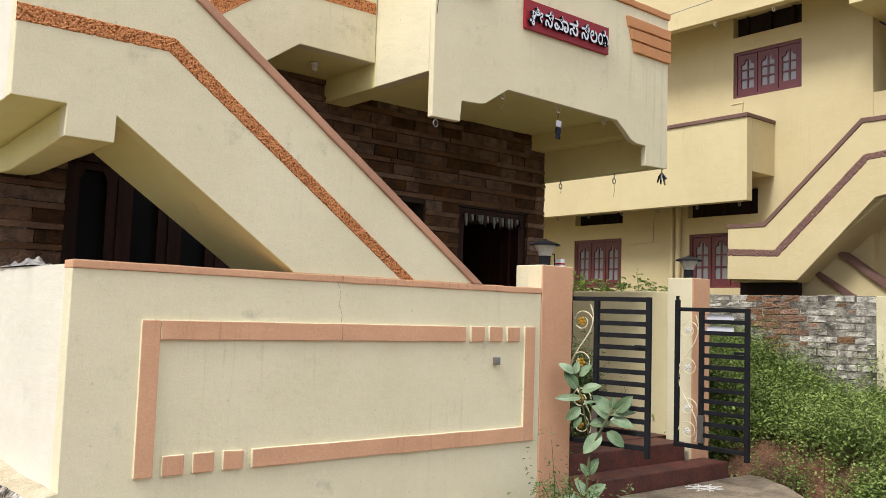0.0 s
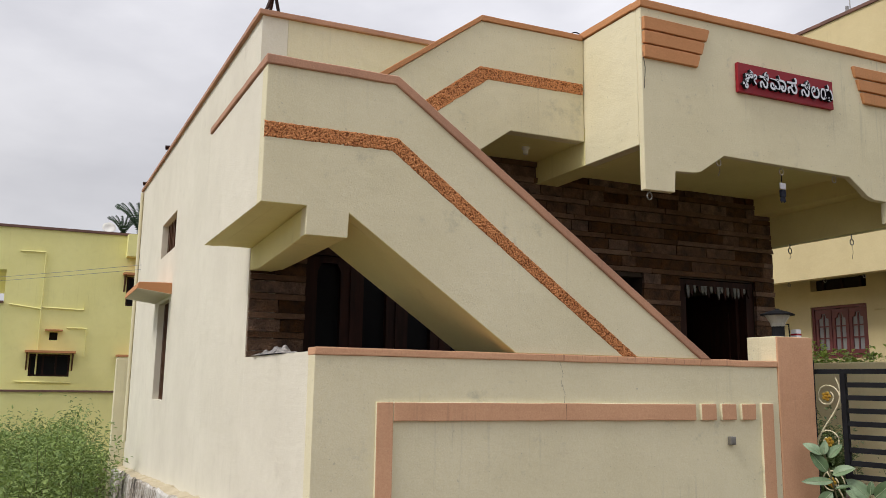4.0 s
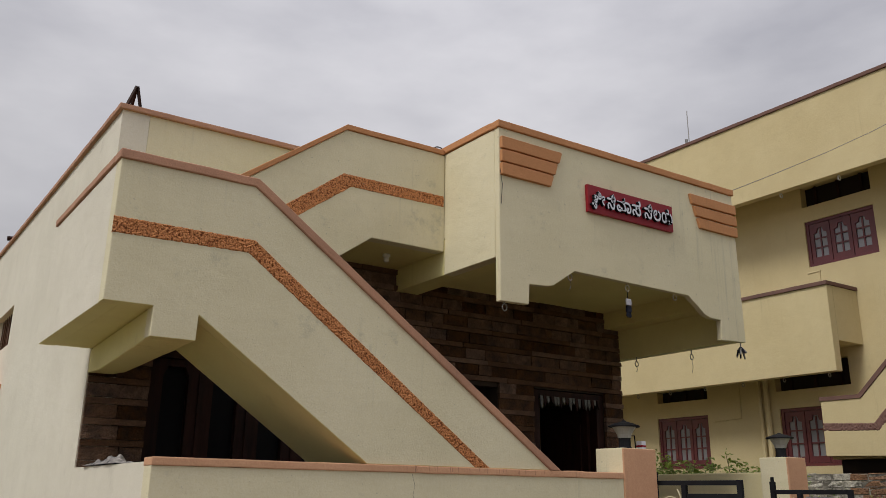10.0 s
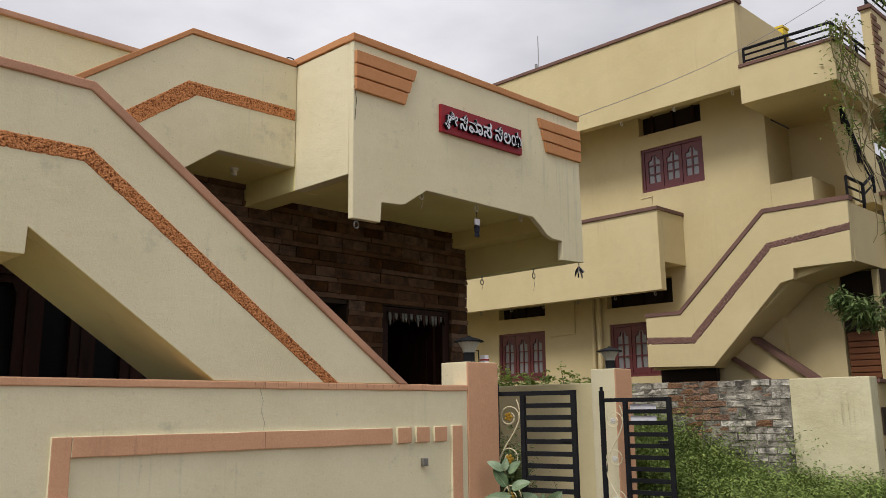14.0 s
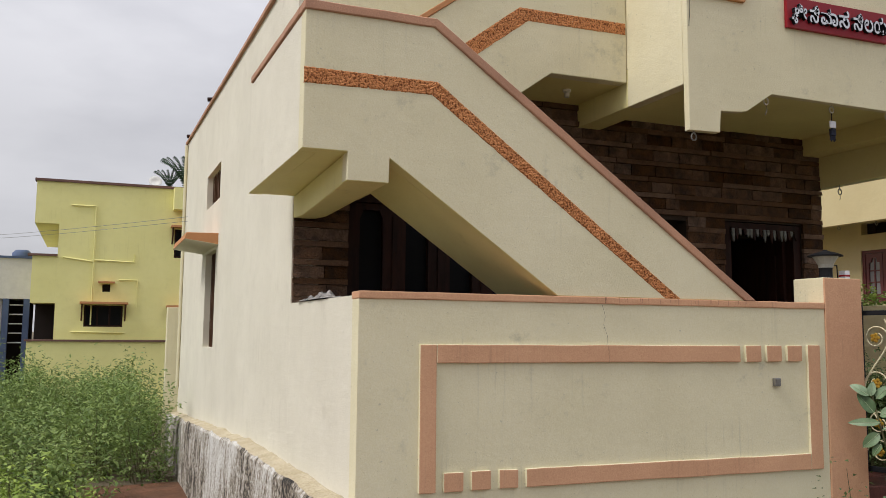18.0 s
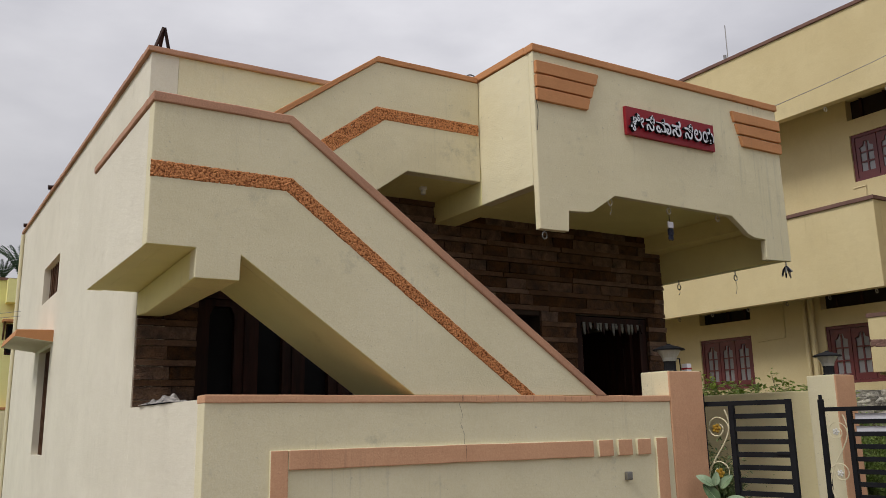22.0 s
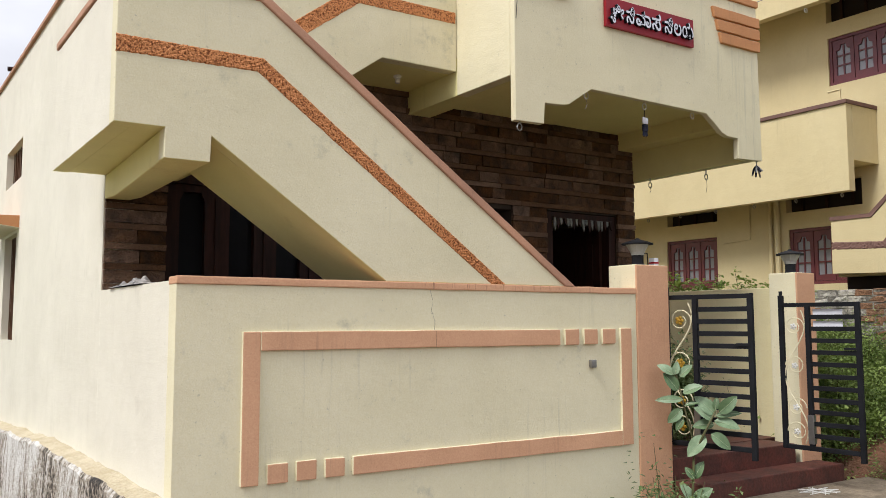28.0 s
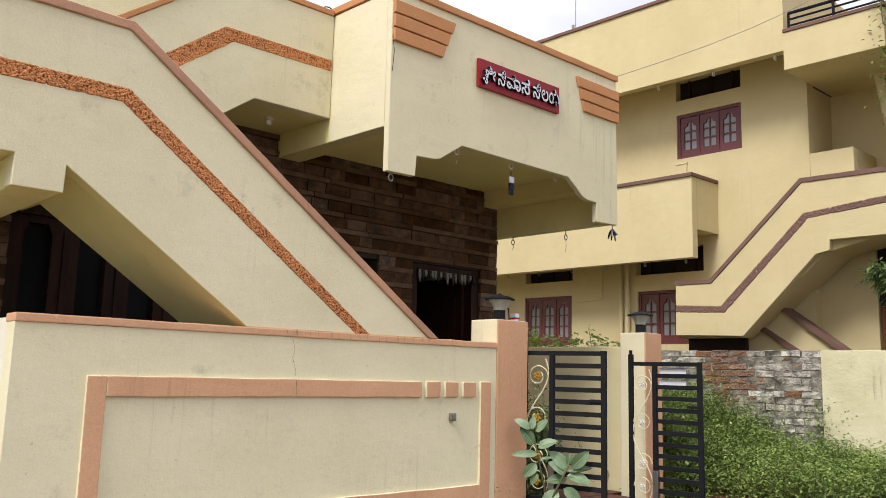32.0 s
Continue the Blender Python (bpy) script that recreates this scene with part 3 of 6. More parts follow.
bm = bmesh.new()
xs = [-900, -300, -100, -40, -20, -12] + [-8 + 0.5 * i for i in range(57)] + [24, 32, 60, 120, 300, 900]
ys = [-900, -300, -100, -40, -15, -6] + [-3 + 0.5 * i for i in range(63)] + [32, 40, 60, 120, 300, 900]
grid = [[bm.verts.new((x, y, ground_height(x, y))) for x in xs] for y in ys]
for j in range(len(ys) - 1):
    for i in range(len(xs) - 1):
        bm.faces.new((grid[j][i], grid[j][i + 1], grid[j + 1][i + 1], grid[j + 1][i]))
structure("ground", bm, EARTH, "dry sandy earth around the houses", "ground", skew=False, smooth=True)
bm = bmesh.new()
grid = [[bm.verts.new((x, y, ground_height(x, y) + (0.012 + 0.05 * max(0, noise.noise(Vector((x * 1.5, y * 1.5, 8)))) if 0 < i < 14 and 0 < j < 40 else -0.05))) for i, x in enumerate([-0.4 + 0.15 * k for k in range(15)])] for j, y in enumerate([4.2 + 0.25 * k for k in range(41)])]
for j in range(40):
    for i in range(14):
        bm.faces.new((grid[j][i], grid[j][i + 1], grid[j + 1][i + 1], grid[j + 1][i]))
structure("soil_path", bm, SOIL, "bare red soil beside the plinth", "ground", skew=False, smooth=True)

# ---- the compound wall ----
WALL_TOP = 1.895
wall = thing("compound_wall", (1.836, FRONT, 0), "cream painted compound wall with a peach relief frame", "wall", kind="structure")
part("front_wall", cuboid(1.836, 5.606, FRONT, FRONT + 0.14, -0.3, WALL_TOP - 0.05, 0), CREAM, wall)
part("return_wall", cuboid(1.836, 1.976, FRONT + 0.141, 7.499, 0.5, WALL_TOP - 0.025, 0), SIDE, wall)
part("coping", worn(cuboid(1.832, 5.606, FRONT - 0.012, FRONT + 0.148, WALL_TOP - 0.05, WALL_TOP, 0.008)), PEACH, wall, "weathered peach coping")
PROUD = FRONT - 0.022


def relief(x0, x1, z0, z1):
    bm = worn(cuboid(x0, x1, PROUD, FRONT + 0.01, z0, z1, 0.006))
    bm.normal_update()
    for f in bm.faces:
        # undersides keep the darker peach to draw a shadow line below each bar
        f.material_index = 0 if abs(f.normal.y) > 0.9 or f.normal.z < -0.5 else 1
    part("relief_bar", bm, [PEACH, CREAM], wall, "peach painted relief with cream edges")


relief(2.242, 2.355, 0.618, 1.558)
relief(2.357, 4.768, 1.437, 1.557)
relief(5.41, 5.53, 0.622, 1.563)
relief(2.997, 5.408, 0.62, 0.738)
for x0 in (4.82, 5.015, 5.21):
    relief(x0, x0 + 0.142, 1.437, 1.559)
for x0 in (2.41, 2.603, 2.8):
    relief(x0, x0 + 0.137, 0.618, 0.738)
bm = bmesh.new()
n = 110
rows = []
for i in range(n + 1):
    y = FRONT + (16.6 - FRONT) * i / n
    wob = (0.03 * noise.noise(Vector((y * 2.2, 0, 0))) + 0.015 * noise.noise(Vector((y * 8, 0, 0)))) * min(1, (y - FRONT) * 2)
    zt = 0.545 - 0.01 * (y - FRONT) - 0.042 * max(0.0, y - 9.2) + (0.035 * noise.noise(Vector((y * 1.7, 4, 0))) + 0.02 * noise.noise(Vector((y * 7, 4, 0)))) * min(1, (y - FRONT) * 2)
    rows.append([bm.verts.new(p) for p in ((1.8355, y, zt + 0.03 + 0.012 * noise.noise(Vector((y * 9, 2, 0)))), (1.70 + wob, y, zt), (1.675 + wob, y, zt - 0.03), (1.66 + wob * 0.5, y, 0.1), (1.64, y, -1.0))])
for a, b in zip(rows, rows[1:]):
    for k in range(4):
        f = bm.faces.new((a[k], b[k], b[k + 1], a[k + 1]))
        f.material_index = 0 if k == 0 else 1
f = bm.faces.new([*rows[0], bm.verts.new((1.8355, FRONT, -1.0))])
f.material_index = 2
bmesh.ops.recalc_face_normals(bm, faces=bm.faces)
structure("plinth", bm, [LEDGE, STAINED, CREAM], "rough plinth ledge, stained black and white", "plinth")

part("wall_foot", worn(cuboid(2.5, 5.6, FRONT - 0.05, FRONT - 0.002, -0.12, -0.005, 0.015), 0.02, 0.08), LEDGE, wall, "rough mortar fillet at the foot")

# ---- gate pillars ----
for x0, wid, deep, z0 in ((5.607, 0.375, 0.3, -0.1), (7.765, 0.285, 0.29, 0.05)):
    lab = "square gate pillar, peach front and cream sides"
    p = thing("gate_pillar", (x0, FRONT, 0), lab, "pillar", "gate pillars", "structure")
    part("shaft", cuboid(x0, x0 + wid, FRONT, FRONT + deep, z0, 2.098, 0.01), CREAM, p)
    part("front_panel", cuboid(x0 + 0.003, x0 + wid + 0.004, FRONT - 0.012, FRONT + 0.01, z0, 2.095, 0.006), PEACH, p, "peach painted front")

# ---- the house ----
HW = 7.5          # face of the house wall
HX1 = 7.63
ROOF = 4.945
house = thing("house", (1.836, HW, 0), "single storey house, cream walls, orange trim, cantilevered stair", "house", kind="structure")
side = wall_with_holes("x", 1.836, 2.066, HW, 16.6, -0.5, ROOF - 0.05, [(12.0, 13.4, 3.45, 3.96), (12.2, 13.25, 1.4, 2.76)])
for v in side.verts:
    if v.co.z > 4.5:
        v.co.z += 0.027 * (v.co.y - HW)
part("side_wall", side, SIDE, house)
part("front_wall", wall_with_holes("y", HW, HW + 0.23, 2.066, HX1, 0.0, 4.0, [(2.32, 4.35, 0.9, 2.9), (5.45, 5.86, 1.5, 2.8), (6.33, 7.355, 0.45, 2.83)]), GROUT, house, "wall bed behind the cladding")
part("right_wall", cuboid(HX1 - 0.23, HX1, HW + 0.232, 16.3, 0, ROOF - 0.05, 0), CREAM, house)
part("rear_wall", cuboid(2.068, HX1 - 0.232, 16.07, 16.3, 0, ROOF - 0.05, 0), CREAM, house)
part("roof_slab", cuboid(2.068, HX1 - 0.232, HW + 0.232, 16.068, 3.85, 4.0, 0), CREAM, house)
part("parapet", cuboid(2.068, HX1, HW, HW + 0.15, 4.002, ROOF - 0.05, 0.004), CREAM, house)
part("parapet_coping", worn(cuboid(1.80, HX1 + 0.02, HW - 0.03, HW + 0.18, ROOF - 0.05, ROOF, 0.008)), CAP, house, "weathered orange coping")
rear_cop = worn(cuboid(1.80, 2.1, HW + 0.182, 16.62, ROOF - 0.05, ROOF, 0.008), axis=1)
for v in rear_cop.verts:
    v.co.z += 0.027 * (v.co.y - HW)
part("parapet_coping", rear_cop, CAP, house, "weathered orange coping")
part("verandah_floor", cuboid(1.98, 7.9, FRONT + 0.36, HW, 0.0, 0.46, 0.004), RED_OXIDE, house, "red oxide verandah floor")

def under_bounce_tint(bm):
    """Gives the faces that look down the second material, tinted for bounced light."""
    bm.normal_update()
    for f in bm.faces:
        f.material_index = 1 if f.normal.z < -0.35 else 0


# landing and first flight
STAIR = [(1.452, 3.70), (1.452, 2.785), (1.745, 2.785), (1.742, 2.597), (2.02, 2.597), (2.025, 2.762), (3.25, 1.895), (4.85, 1.895), (2.33, 3.69)]
sp = slab("y", FRONT + 0.003, FRONT + 0.12, STAIR, 0.004)
under_bounce_tint(sp)
part("stair_parapet", sp, [CREAM, SOFFIT], house)
part("stair_coping", worn(slab("y", FRONT - 0.015, FRONT + 0.135, [(1.44, 3.69), (2.322, 3.685), (4.84, 1.895), (4.938, 1.896), (2.342, 3.745), (1.44, 3.752)], 0.006)), CAP, house, "weathered dull pink stair coping")
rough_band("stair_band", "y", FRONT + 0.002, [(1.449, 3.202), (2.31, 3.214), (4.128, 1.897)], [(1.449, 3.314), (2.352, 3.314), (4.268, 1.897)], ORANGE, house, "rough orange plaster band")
ls = slab("x", 1.455, 1.57, [(FRONT + 0.122, 2.785), (FRONT + 0.122, 3.695), (HW - 0.002, 3.727), (HW - 0.002, 2.785)], 0.004)
under_bounce_tint(ls)
part("landing_side", ls, [SIDE, SOFFIT], house)
part("landing_side_coping", worn(slab("x", 1.44, 1.585, [(FRONT + 0.137, 3.698), (FRONT + 0.137, 3.752), (HW - 0.03, 3.784), (HW - 0.03, 3.73)], 0.006), axis=1), CAP, house, "weathered orange coping")
part("landing_slab", cuboid(1.572, 2.4, FRONT + 0.122, HW - 0.002, 2.79, 2.95, 0.004), SOFFIT, house, "underside yellowed for bounced light")
beam = slab("x", 1.742, 2.02, [(FRONT + 0.122, 2.788), (FRONT + 0.122, 2.597), (6.6, 2.578), (7.1, 2.572), (HW - 0.002, 2.6), (HW - 0.002, 2.788)], 0.006)
for v in beam.verts:
    if v.co.x < 1.8:
        v.co.x += 0.097 * (v.co.y - FRONT) / (HW - FRONT)   # its outer side runs into the house corner
part("landing_beam", beam, SOFFIT, house, "beam yellowed for bounced light")
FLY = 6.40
part("flight_slab", slab("y", FRONT + 0.122, FLY, [(2.022, 2.787), (2.022, 2.764), (3.262, 1.893), (4.75, 0.84), (4.95, 0.84), (4.95, 0.96), (2.402, 2.787)], 0.0), SOFFIT, house, "underside yellowed for bounced light")
for i in range(9):
    x0 = 2.41 + 0.255 * i
    part("stair_tread", cuboid(x0, x0 + 0.28, FRONT + 0.124, FLY, 2.78 - 0.18 * (i + 1) - 0.05, 2.95 - 0.18 * (i + 1), 0), CONCRETE, house)
# second flight, rising to the roof
UP = 6.668
part("upper_parapet", slab("y", UP, UP + 0.115, [(2.402, 3.35), (2.402, 3.975), (3.548, 4.838), (4.598, 4.84), (4.598, 3.872), (3.84, 3.872), (2.7, 3.05)], 0.006), CREAM, house)
part("upper_coping", worn(slab("y", UP - 0.015, UP + 0.13, [(2.402, 3.975), (2.402, 4.032), (3.55, 4.888), (4.584, 4.89), (4.584, 4.84), (3.548, 4.838)], 0.004)), OCHRE, house, "weathered orange coping")
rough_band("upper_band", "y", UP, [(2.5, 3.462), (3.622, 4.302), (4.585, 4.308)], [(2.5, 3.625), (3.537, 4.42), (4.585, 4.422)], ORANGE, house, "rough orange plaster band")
part("upper_slab", slab("y", UP + 0.117, HW - 0.002, [(2.402, 2.8), (2.402, 2.95), (3.84, 4.02), (4.598, 4.02), (4.598, 3.874), (3.84, 3.874), (2.6, 2.95)], 0.0), SOFFIT, house, "underside yellowed for bounced light")

# the name-board balcony over the entrance
BF = 5.86
balcony_front = [(4.6, 4.842), (4.607, 3.262), (4.905, 3.268), (4.918, 3.448), (5.12, 3.46), (5.181, 3.474), (5.44, 3.645), (6.915, 3.628), (7.05, 3.535), (7.135, 3.468), (7.22, 3.44), (7.375, 3.436), (7.37, 3.232), (7.735, 3.244), (7.72, 4.842)]
part("balcony_front", slab("y", BF, BF + 0.06, balcony_front, 0.004), CREAM, house)
part("balcony_coping", worn(cuboid(4.585, 7.735, BF - 0.02, BF + 0.1, 4.842, 4.908, 0.008)), OCHRE, house, "weathered orange coping")
part("balcony_side", slab("x", 4.602, 4.71, [(BF + 0.062, 3.65), (BF + 0.062, 4.841), (UP + 0.115, 4.852), (UP + 0.115, 4.0), (UP - 0.002, 4.0), (UP - 0.002, 3.65)], 0.004), CREAM, house)
part("balcony_side_coping", worn(slab("x", 4.587, 4.725, [(BF + 0.102, 4.85), (BF + 0.102, 4.915), (UP + 0.13, 4.928), (UP + 0.13, 4.862)], 0.004), axis=1), OCHRE, house, "weathered orange coping")
part("balcony_floor", cuboid(4.852, 7.388, BF + 0.062, HW - 0.002, 3.78, 3.93, 0), SOFFIT, house, "underside yellowed for bounced light")
part("left_beam", cuboid(4.602, 4.85, UP, HW - 0.002, 3.65, 3.995, 0.006), SOFFIT, house, "underside yellowed for bounced light")
part("left_beam", cuboid(4.712, 4.85, BF + 0.062, UP - 0.002, 3.65, 3.95, 0.006), SOFFIT, house, "underside yellowed for bounced light")
part("right_beam", cuboid(7.39, 7.628, BF + 0.062, HW - 0.002, 3.595, 3.95, 0.006), SOFFIT, house, "underside yellowed for bounced light")
# thin sheet added to carry the warm bounced light in its colour
part("right_bounce_face", cuboid(7.614, 7.628, BF + 0.063, HW - 0.002, 3.252, 3.593, 0), SOFFIT, house, "inner face yellowed for bounced light")
part("right_side", cuboid(7.63, 7.725, BF + 0.062, HW + 0.2, 3.25, 4.83, 0.006), CREAM, house)
for k, (xl, xr) in enumerate(((5.305, 7.025), (5.25, 7.075), (5.198, 7.12))):
    z1 = 4.752 - 0.125 * k
    part("relief_strip", worn(slab("y", BF - 0.03, BF + 0.01, [(4.612, z1), (xl - 0.012, z1), (xl, z1 - 0.012), (xl - 0.03, z1 - 0.111), (4.612, z1 - 0.111)], 0.004)), OCHRE, house, "orange relief strip")
    part("relief_strip", worn(slab("y", BF - 0.03, BF + 0.01, [(xr, z1 - 0.03), (7.732, z1 - 0.03), (7.732, z1 - 0.134), (xr + 0.03, z1 - 0.134)], 0.004)), OCHRE, house, "orange relief strip")

# ---- sign board ----
sign = thing("name_board", (6.2, BF - 0.03, 4.25), "red name board with raised steel letters", "sign")
BOARD_X0, BOARD_X1 = 5.597, 6.728
part("board", cuboid(BOARD_X0, BOARD_X1, BF - 0.035, BF - 0.002, 4.24, 4.51, 0.004), SIGN_RED, sign)

# ---- neighbouring house ----
NX = 13.0
NF = 12.2
nb = thing("neighbour_house", (13, 8, 0), "two storey house, yellow walls and dull purple trim", "house", kind="structure")
part("wall", wall_with_holes("x", NX, NX + 0.23, 6.1, 16.0, 0, 7.0, [(7.175, 8.35, 5.40, 6.19), (10.6, 11.745, 2.2, 3.135), (8.0, 9.17, 2.2, 3.13), (7.17, 8.355, 6.45, 6.81), (10.58, 11.72, 3.42, 3.63), (7.9, 9.2, 3.42, 3.86)]), NEIGH, nb)
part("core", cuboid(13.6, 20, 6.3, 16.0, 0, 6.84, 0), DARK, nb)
part("upper_fascia", cuboid(NF, NF + 0.15, 6.06, 16, 6.545, 7.96, 0.006), NEIGH, nb)
part("upper_soffit", cuboid(NF + 0.152, NX + 0.5, 6.06, 16, 6.85, 7.0, 0), NEIGH, nb)
part("parapet_end", cuboid(NF + 0.152, 20, 6.06, 6.21, 7.002, 7.96, 0), NEIGH, nb)
part("parapet_coping", worn(cuboid(NF - 0.03, NF + 0.2, 6.03, 16, 7.96, 8.02, 0.006), axis=1), PURPLE, nb, "dull purple coping")
part("upper_balcony", cuboid(NF - 0.03, NX + 1.0, 4.66, 6.058, 6.225, 6.81, 0.006), NEIGH, nb)
part("lower_fascia", cuboid(NF, NF + 0.15, 7.62, 16, 3.53, 4.85, 0.006), NEIGH, nb)
part("lower_end", cuboid(NF + 0.152, NX - 0.002, 7.62, 7.77, 4.0, 4.85, 0.006), NEIGH, nb)
part("lower_coping", worn(cuboid(NF - 0.03, NF + 0.18, 7.6, 16, 4.85, 4.91, 0.006), axis=1), PURPLE, nb, "dull purple coping")
part("lower_end_coping", cuboid(NF + 0.182, NX - 0.002, 7.6, 7.79, 4.852, 4.91, 0.004), PURPLE, nb, "dull purple coping")
part("lower_soffit", cuboid(NF + 0.152, NX - 0.002, 7.772, 16, 4.0, 4.12, 0), NEIGH, nb)
nst = [(7.92, 3.10), (7.31, 3.095), (5.88, 4.475), (4.70, 4.465), (4.73, 3.6), (5.52, 3.6), (5.53, 3.45), (5.72, 3.41), (6.82, 2.27), (7.93, 2.3)]
part("stair_parapet", slab("x", NF - 0.02, NF + 0.1, nst, 0.006), NEIGH, nb)
part("stair_coping", worn(slab("x", NF - 0.035, NF + 0.11, [(7.93, 3.10), (7.31, 3.095), (5.88, 4.475), (4.68, 4.465), (4.68, 4.53), (5.9, 4.54), (7.335, 3.15), (7.93, 3.16)], 0), axis=1), PURPLE, nb, "dull purple coping")
rough_band("stair_band", "x", NF - 0.02, [(7.915, 2.655), (7.1, 2.62), (5.80, 3.93), (4.71, 4.03)], [(7.915, 2.785), (7.17, 2.74), (5.875, 4.03), (4.70, 4.15)], PURPLE, nb, "rough purple band", 0.016, 0.02)
# added near-black sheet: paints the dark gap beneath the stair
part("stair_shade_sheet", cuboid(12.5, 12.6, 6.96, 7.9, 0, 2.38, 0), DARK, nb, "near-black sheet for the shade under the stair")
part("stair_end", cuboid(NF + 0.102, NX + 0.6, 4.72, 4.82, 3.622, 4.45, 0.006), NEIGH, nb)
part("stair_slab", slab("x", NF + 0.102, NX + 0.1, [(7.91, 2.26), (7.91, 2.4), (6.9, 2.5), (5.7, 3.75), (4.82, 3.8), (4.82, 3.63), (5.6, 3.45), (6.945, 2.26)], 0), NEIGH, nb)


# recess, upper stair and side wing of the neighbouring house
part("recess_back", cuboid(13.85, 14.0, 4.86, 6.298, 3.4, 6.23, 0), NEIGH, nb)
part("recess_side", cuboid(13.232, 14.0, 6.1, 6.296, 3.4, 6.23, 0), NEIGH, nb)
part("recess_parapet", cuboid(13.0, 13.12, 5.46, 6.098, 3.9, 5.11, 0.006), NEIGH, nb)
part("recess_parapet", cuboid(13.12, 13.85, 5.46, 5.56, 3.9, 5.11, 0.004), NEIGH, nb)
# near-black box added where the void over the shutter lies in shade
part("shutter_void", cuboid(13.2, 13.29, 4.36, 5.28, 2.74, 3.6, 0), DARK, nb, "near-black sheet for the void above the shutter")
part("lower_room", cuboid(13.3, 13.5, 4.35, 6.298, 0, 3.62, 0), NEIGH, nb)
part("lower_room_front", cuboid(13.16, 13.298, 5.29, 6.298, 0, 3.6, 0), NEIGH, nb)
part("recess_floor", cuboid(13.0, 13.84, 4.86, 6.098, 3.63, 3.88, 0), NEIGH, nb)
part("upper_flight", slab("x", 13.2, 13.84, [(5.2, 6.22), (4.98, 6.22), (4.78, 5.3), (4.70, 4.6), (4.95, 4.6)], 0), NEIGH, nb)
part("wing_parapet", cuboid(13.55, 18.5, 4.55, 4.7, 6.35, 7.75, 0), NEIGH, nb)
part("wing_parapet", cuboid(13.55, 18.5, 4.55, 4.7, 3.4, 4.75, 0), NEIGH, nb)
part("wing_floor", cuboid(13.6, 18.5, 4.702, 5.2, 6.3, 6.5, 0), NEIGH, nb)
part("wing_floor", cuboid(13.6, 18.5, 4.702, 5.2, 3.4, 3.6, 0), NEIGH, nb)
part("wing_coping", cuboid(13.5, 18.5, 4.53, 4.72, 7.75, 7.81, 0), PURPLE, nb, "dull purple coping")
part("wing_coping", cuboid(13.5, 18.5, 4.53, 4.72, 4.75, 4.81, 0), PURPLE, nb, "dull purple coping")
part("wing_wall", cuboid(13.502, 18.5, 5.1, 5.25, 0, 3.39, 0), NEIGH, nb)
part("wing_ground", cuboid(13.502, 18.5, 4.42, 5.098, 0, 0.7, 0), CONCRETE, nb)
QUOIN = surface("purple_brown_quoin", (0.22, 0.12, 0.075), 0.9, (0.15, 0.09, 0.06), 4, 40, 0.5)
for zb in (6.38, 3.44):
    for i in range(13):
        w = 0.34 if i % 2 else 0.2
        part("quoin", cuboid(13.54, 13.54 + w, 4.535, 4.56, zb + 0.1 * i, zb + 0.1 * i + 0.075, 0), QUOIN, nb)
        if i in (4, 5, 9, 10):
            part("quoin", cuboid(14.4 + 0.1 * (i % 2), 15.0, 4.535, 4.56, zb + 0.1 * i, zb + 0.1 * i + 0.075, 0), QUOIN, nb)
part("upper_balcony_coping", cuboid(NF - 0.05, NX + 1.02, 4.64, 6.058, 6.812, 6.862, 0.004), PURPLE, nb, "dull purple coping")


def railing(points, height, rails=3):
    """Black pipe rails along points, with a post at each."""
    r = thing("roof_railing", points[0], "black painted pipe railing on a parapet", "railing", "railings of the neighbouring house", "structure")
    for k in range(rails):
        h = height * (k + 1) / rails
        part("rail", tube(bmesh.new(), [(x, y, z + h) for x, y, z in points], 0.016 if k < rails - 1 else 0.024, 6), BLACK_PAINT, r)
    for x, y, z in points:
        part("post", tube(bmesh.new(), [(x, y, z), (x, y, z + height)], 0.02, 6), BLACK_PAINT, r)


railing([(NF + 0.05, 6.0, 6.86), (NF + 0.05, 5.35, 6.86), (NF + 0.05, 4.7, 6.86), (NX + 0.2, 4.7, 6.86), (NX + 0.95, 4.7, 6.86)], 0.3)
railing([(13.6, 4.62, 7.81), (15, 4.62, 7.81), (16.5, 4.62, 7.81), (18.4, 4.62, 7.81)], 0.4)
railing([(13.7, 4.62, 4.81), (15, 4.62, 4.81), (16.5, 4.62, 4.81), (18.4, 4.62, 4.81)], 0.4)
railing([(NF + 0.2, 4.77, 4.46), (NX, 4.77, 4.46)], 0.42)
railing([(13.15, 5.0, 5.9), (13.15, 4.83, 5.25), (13.15, 4.66, 4.75), (12.7, 4.66, 4.5)], 0.28, 2)

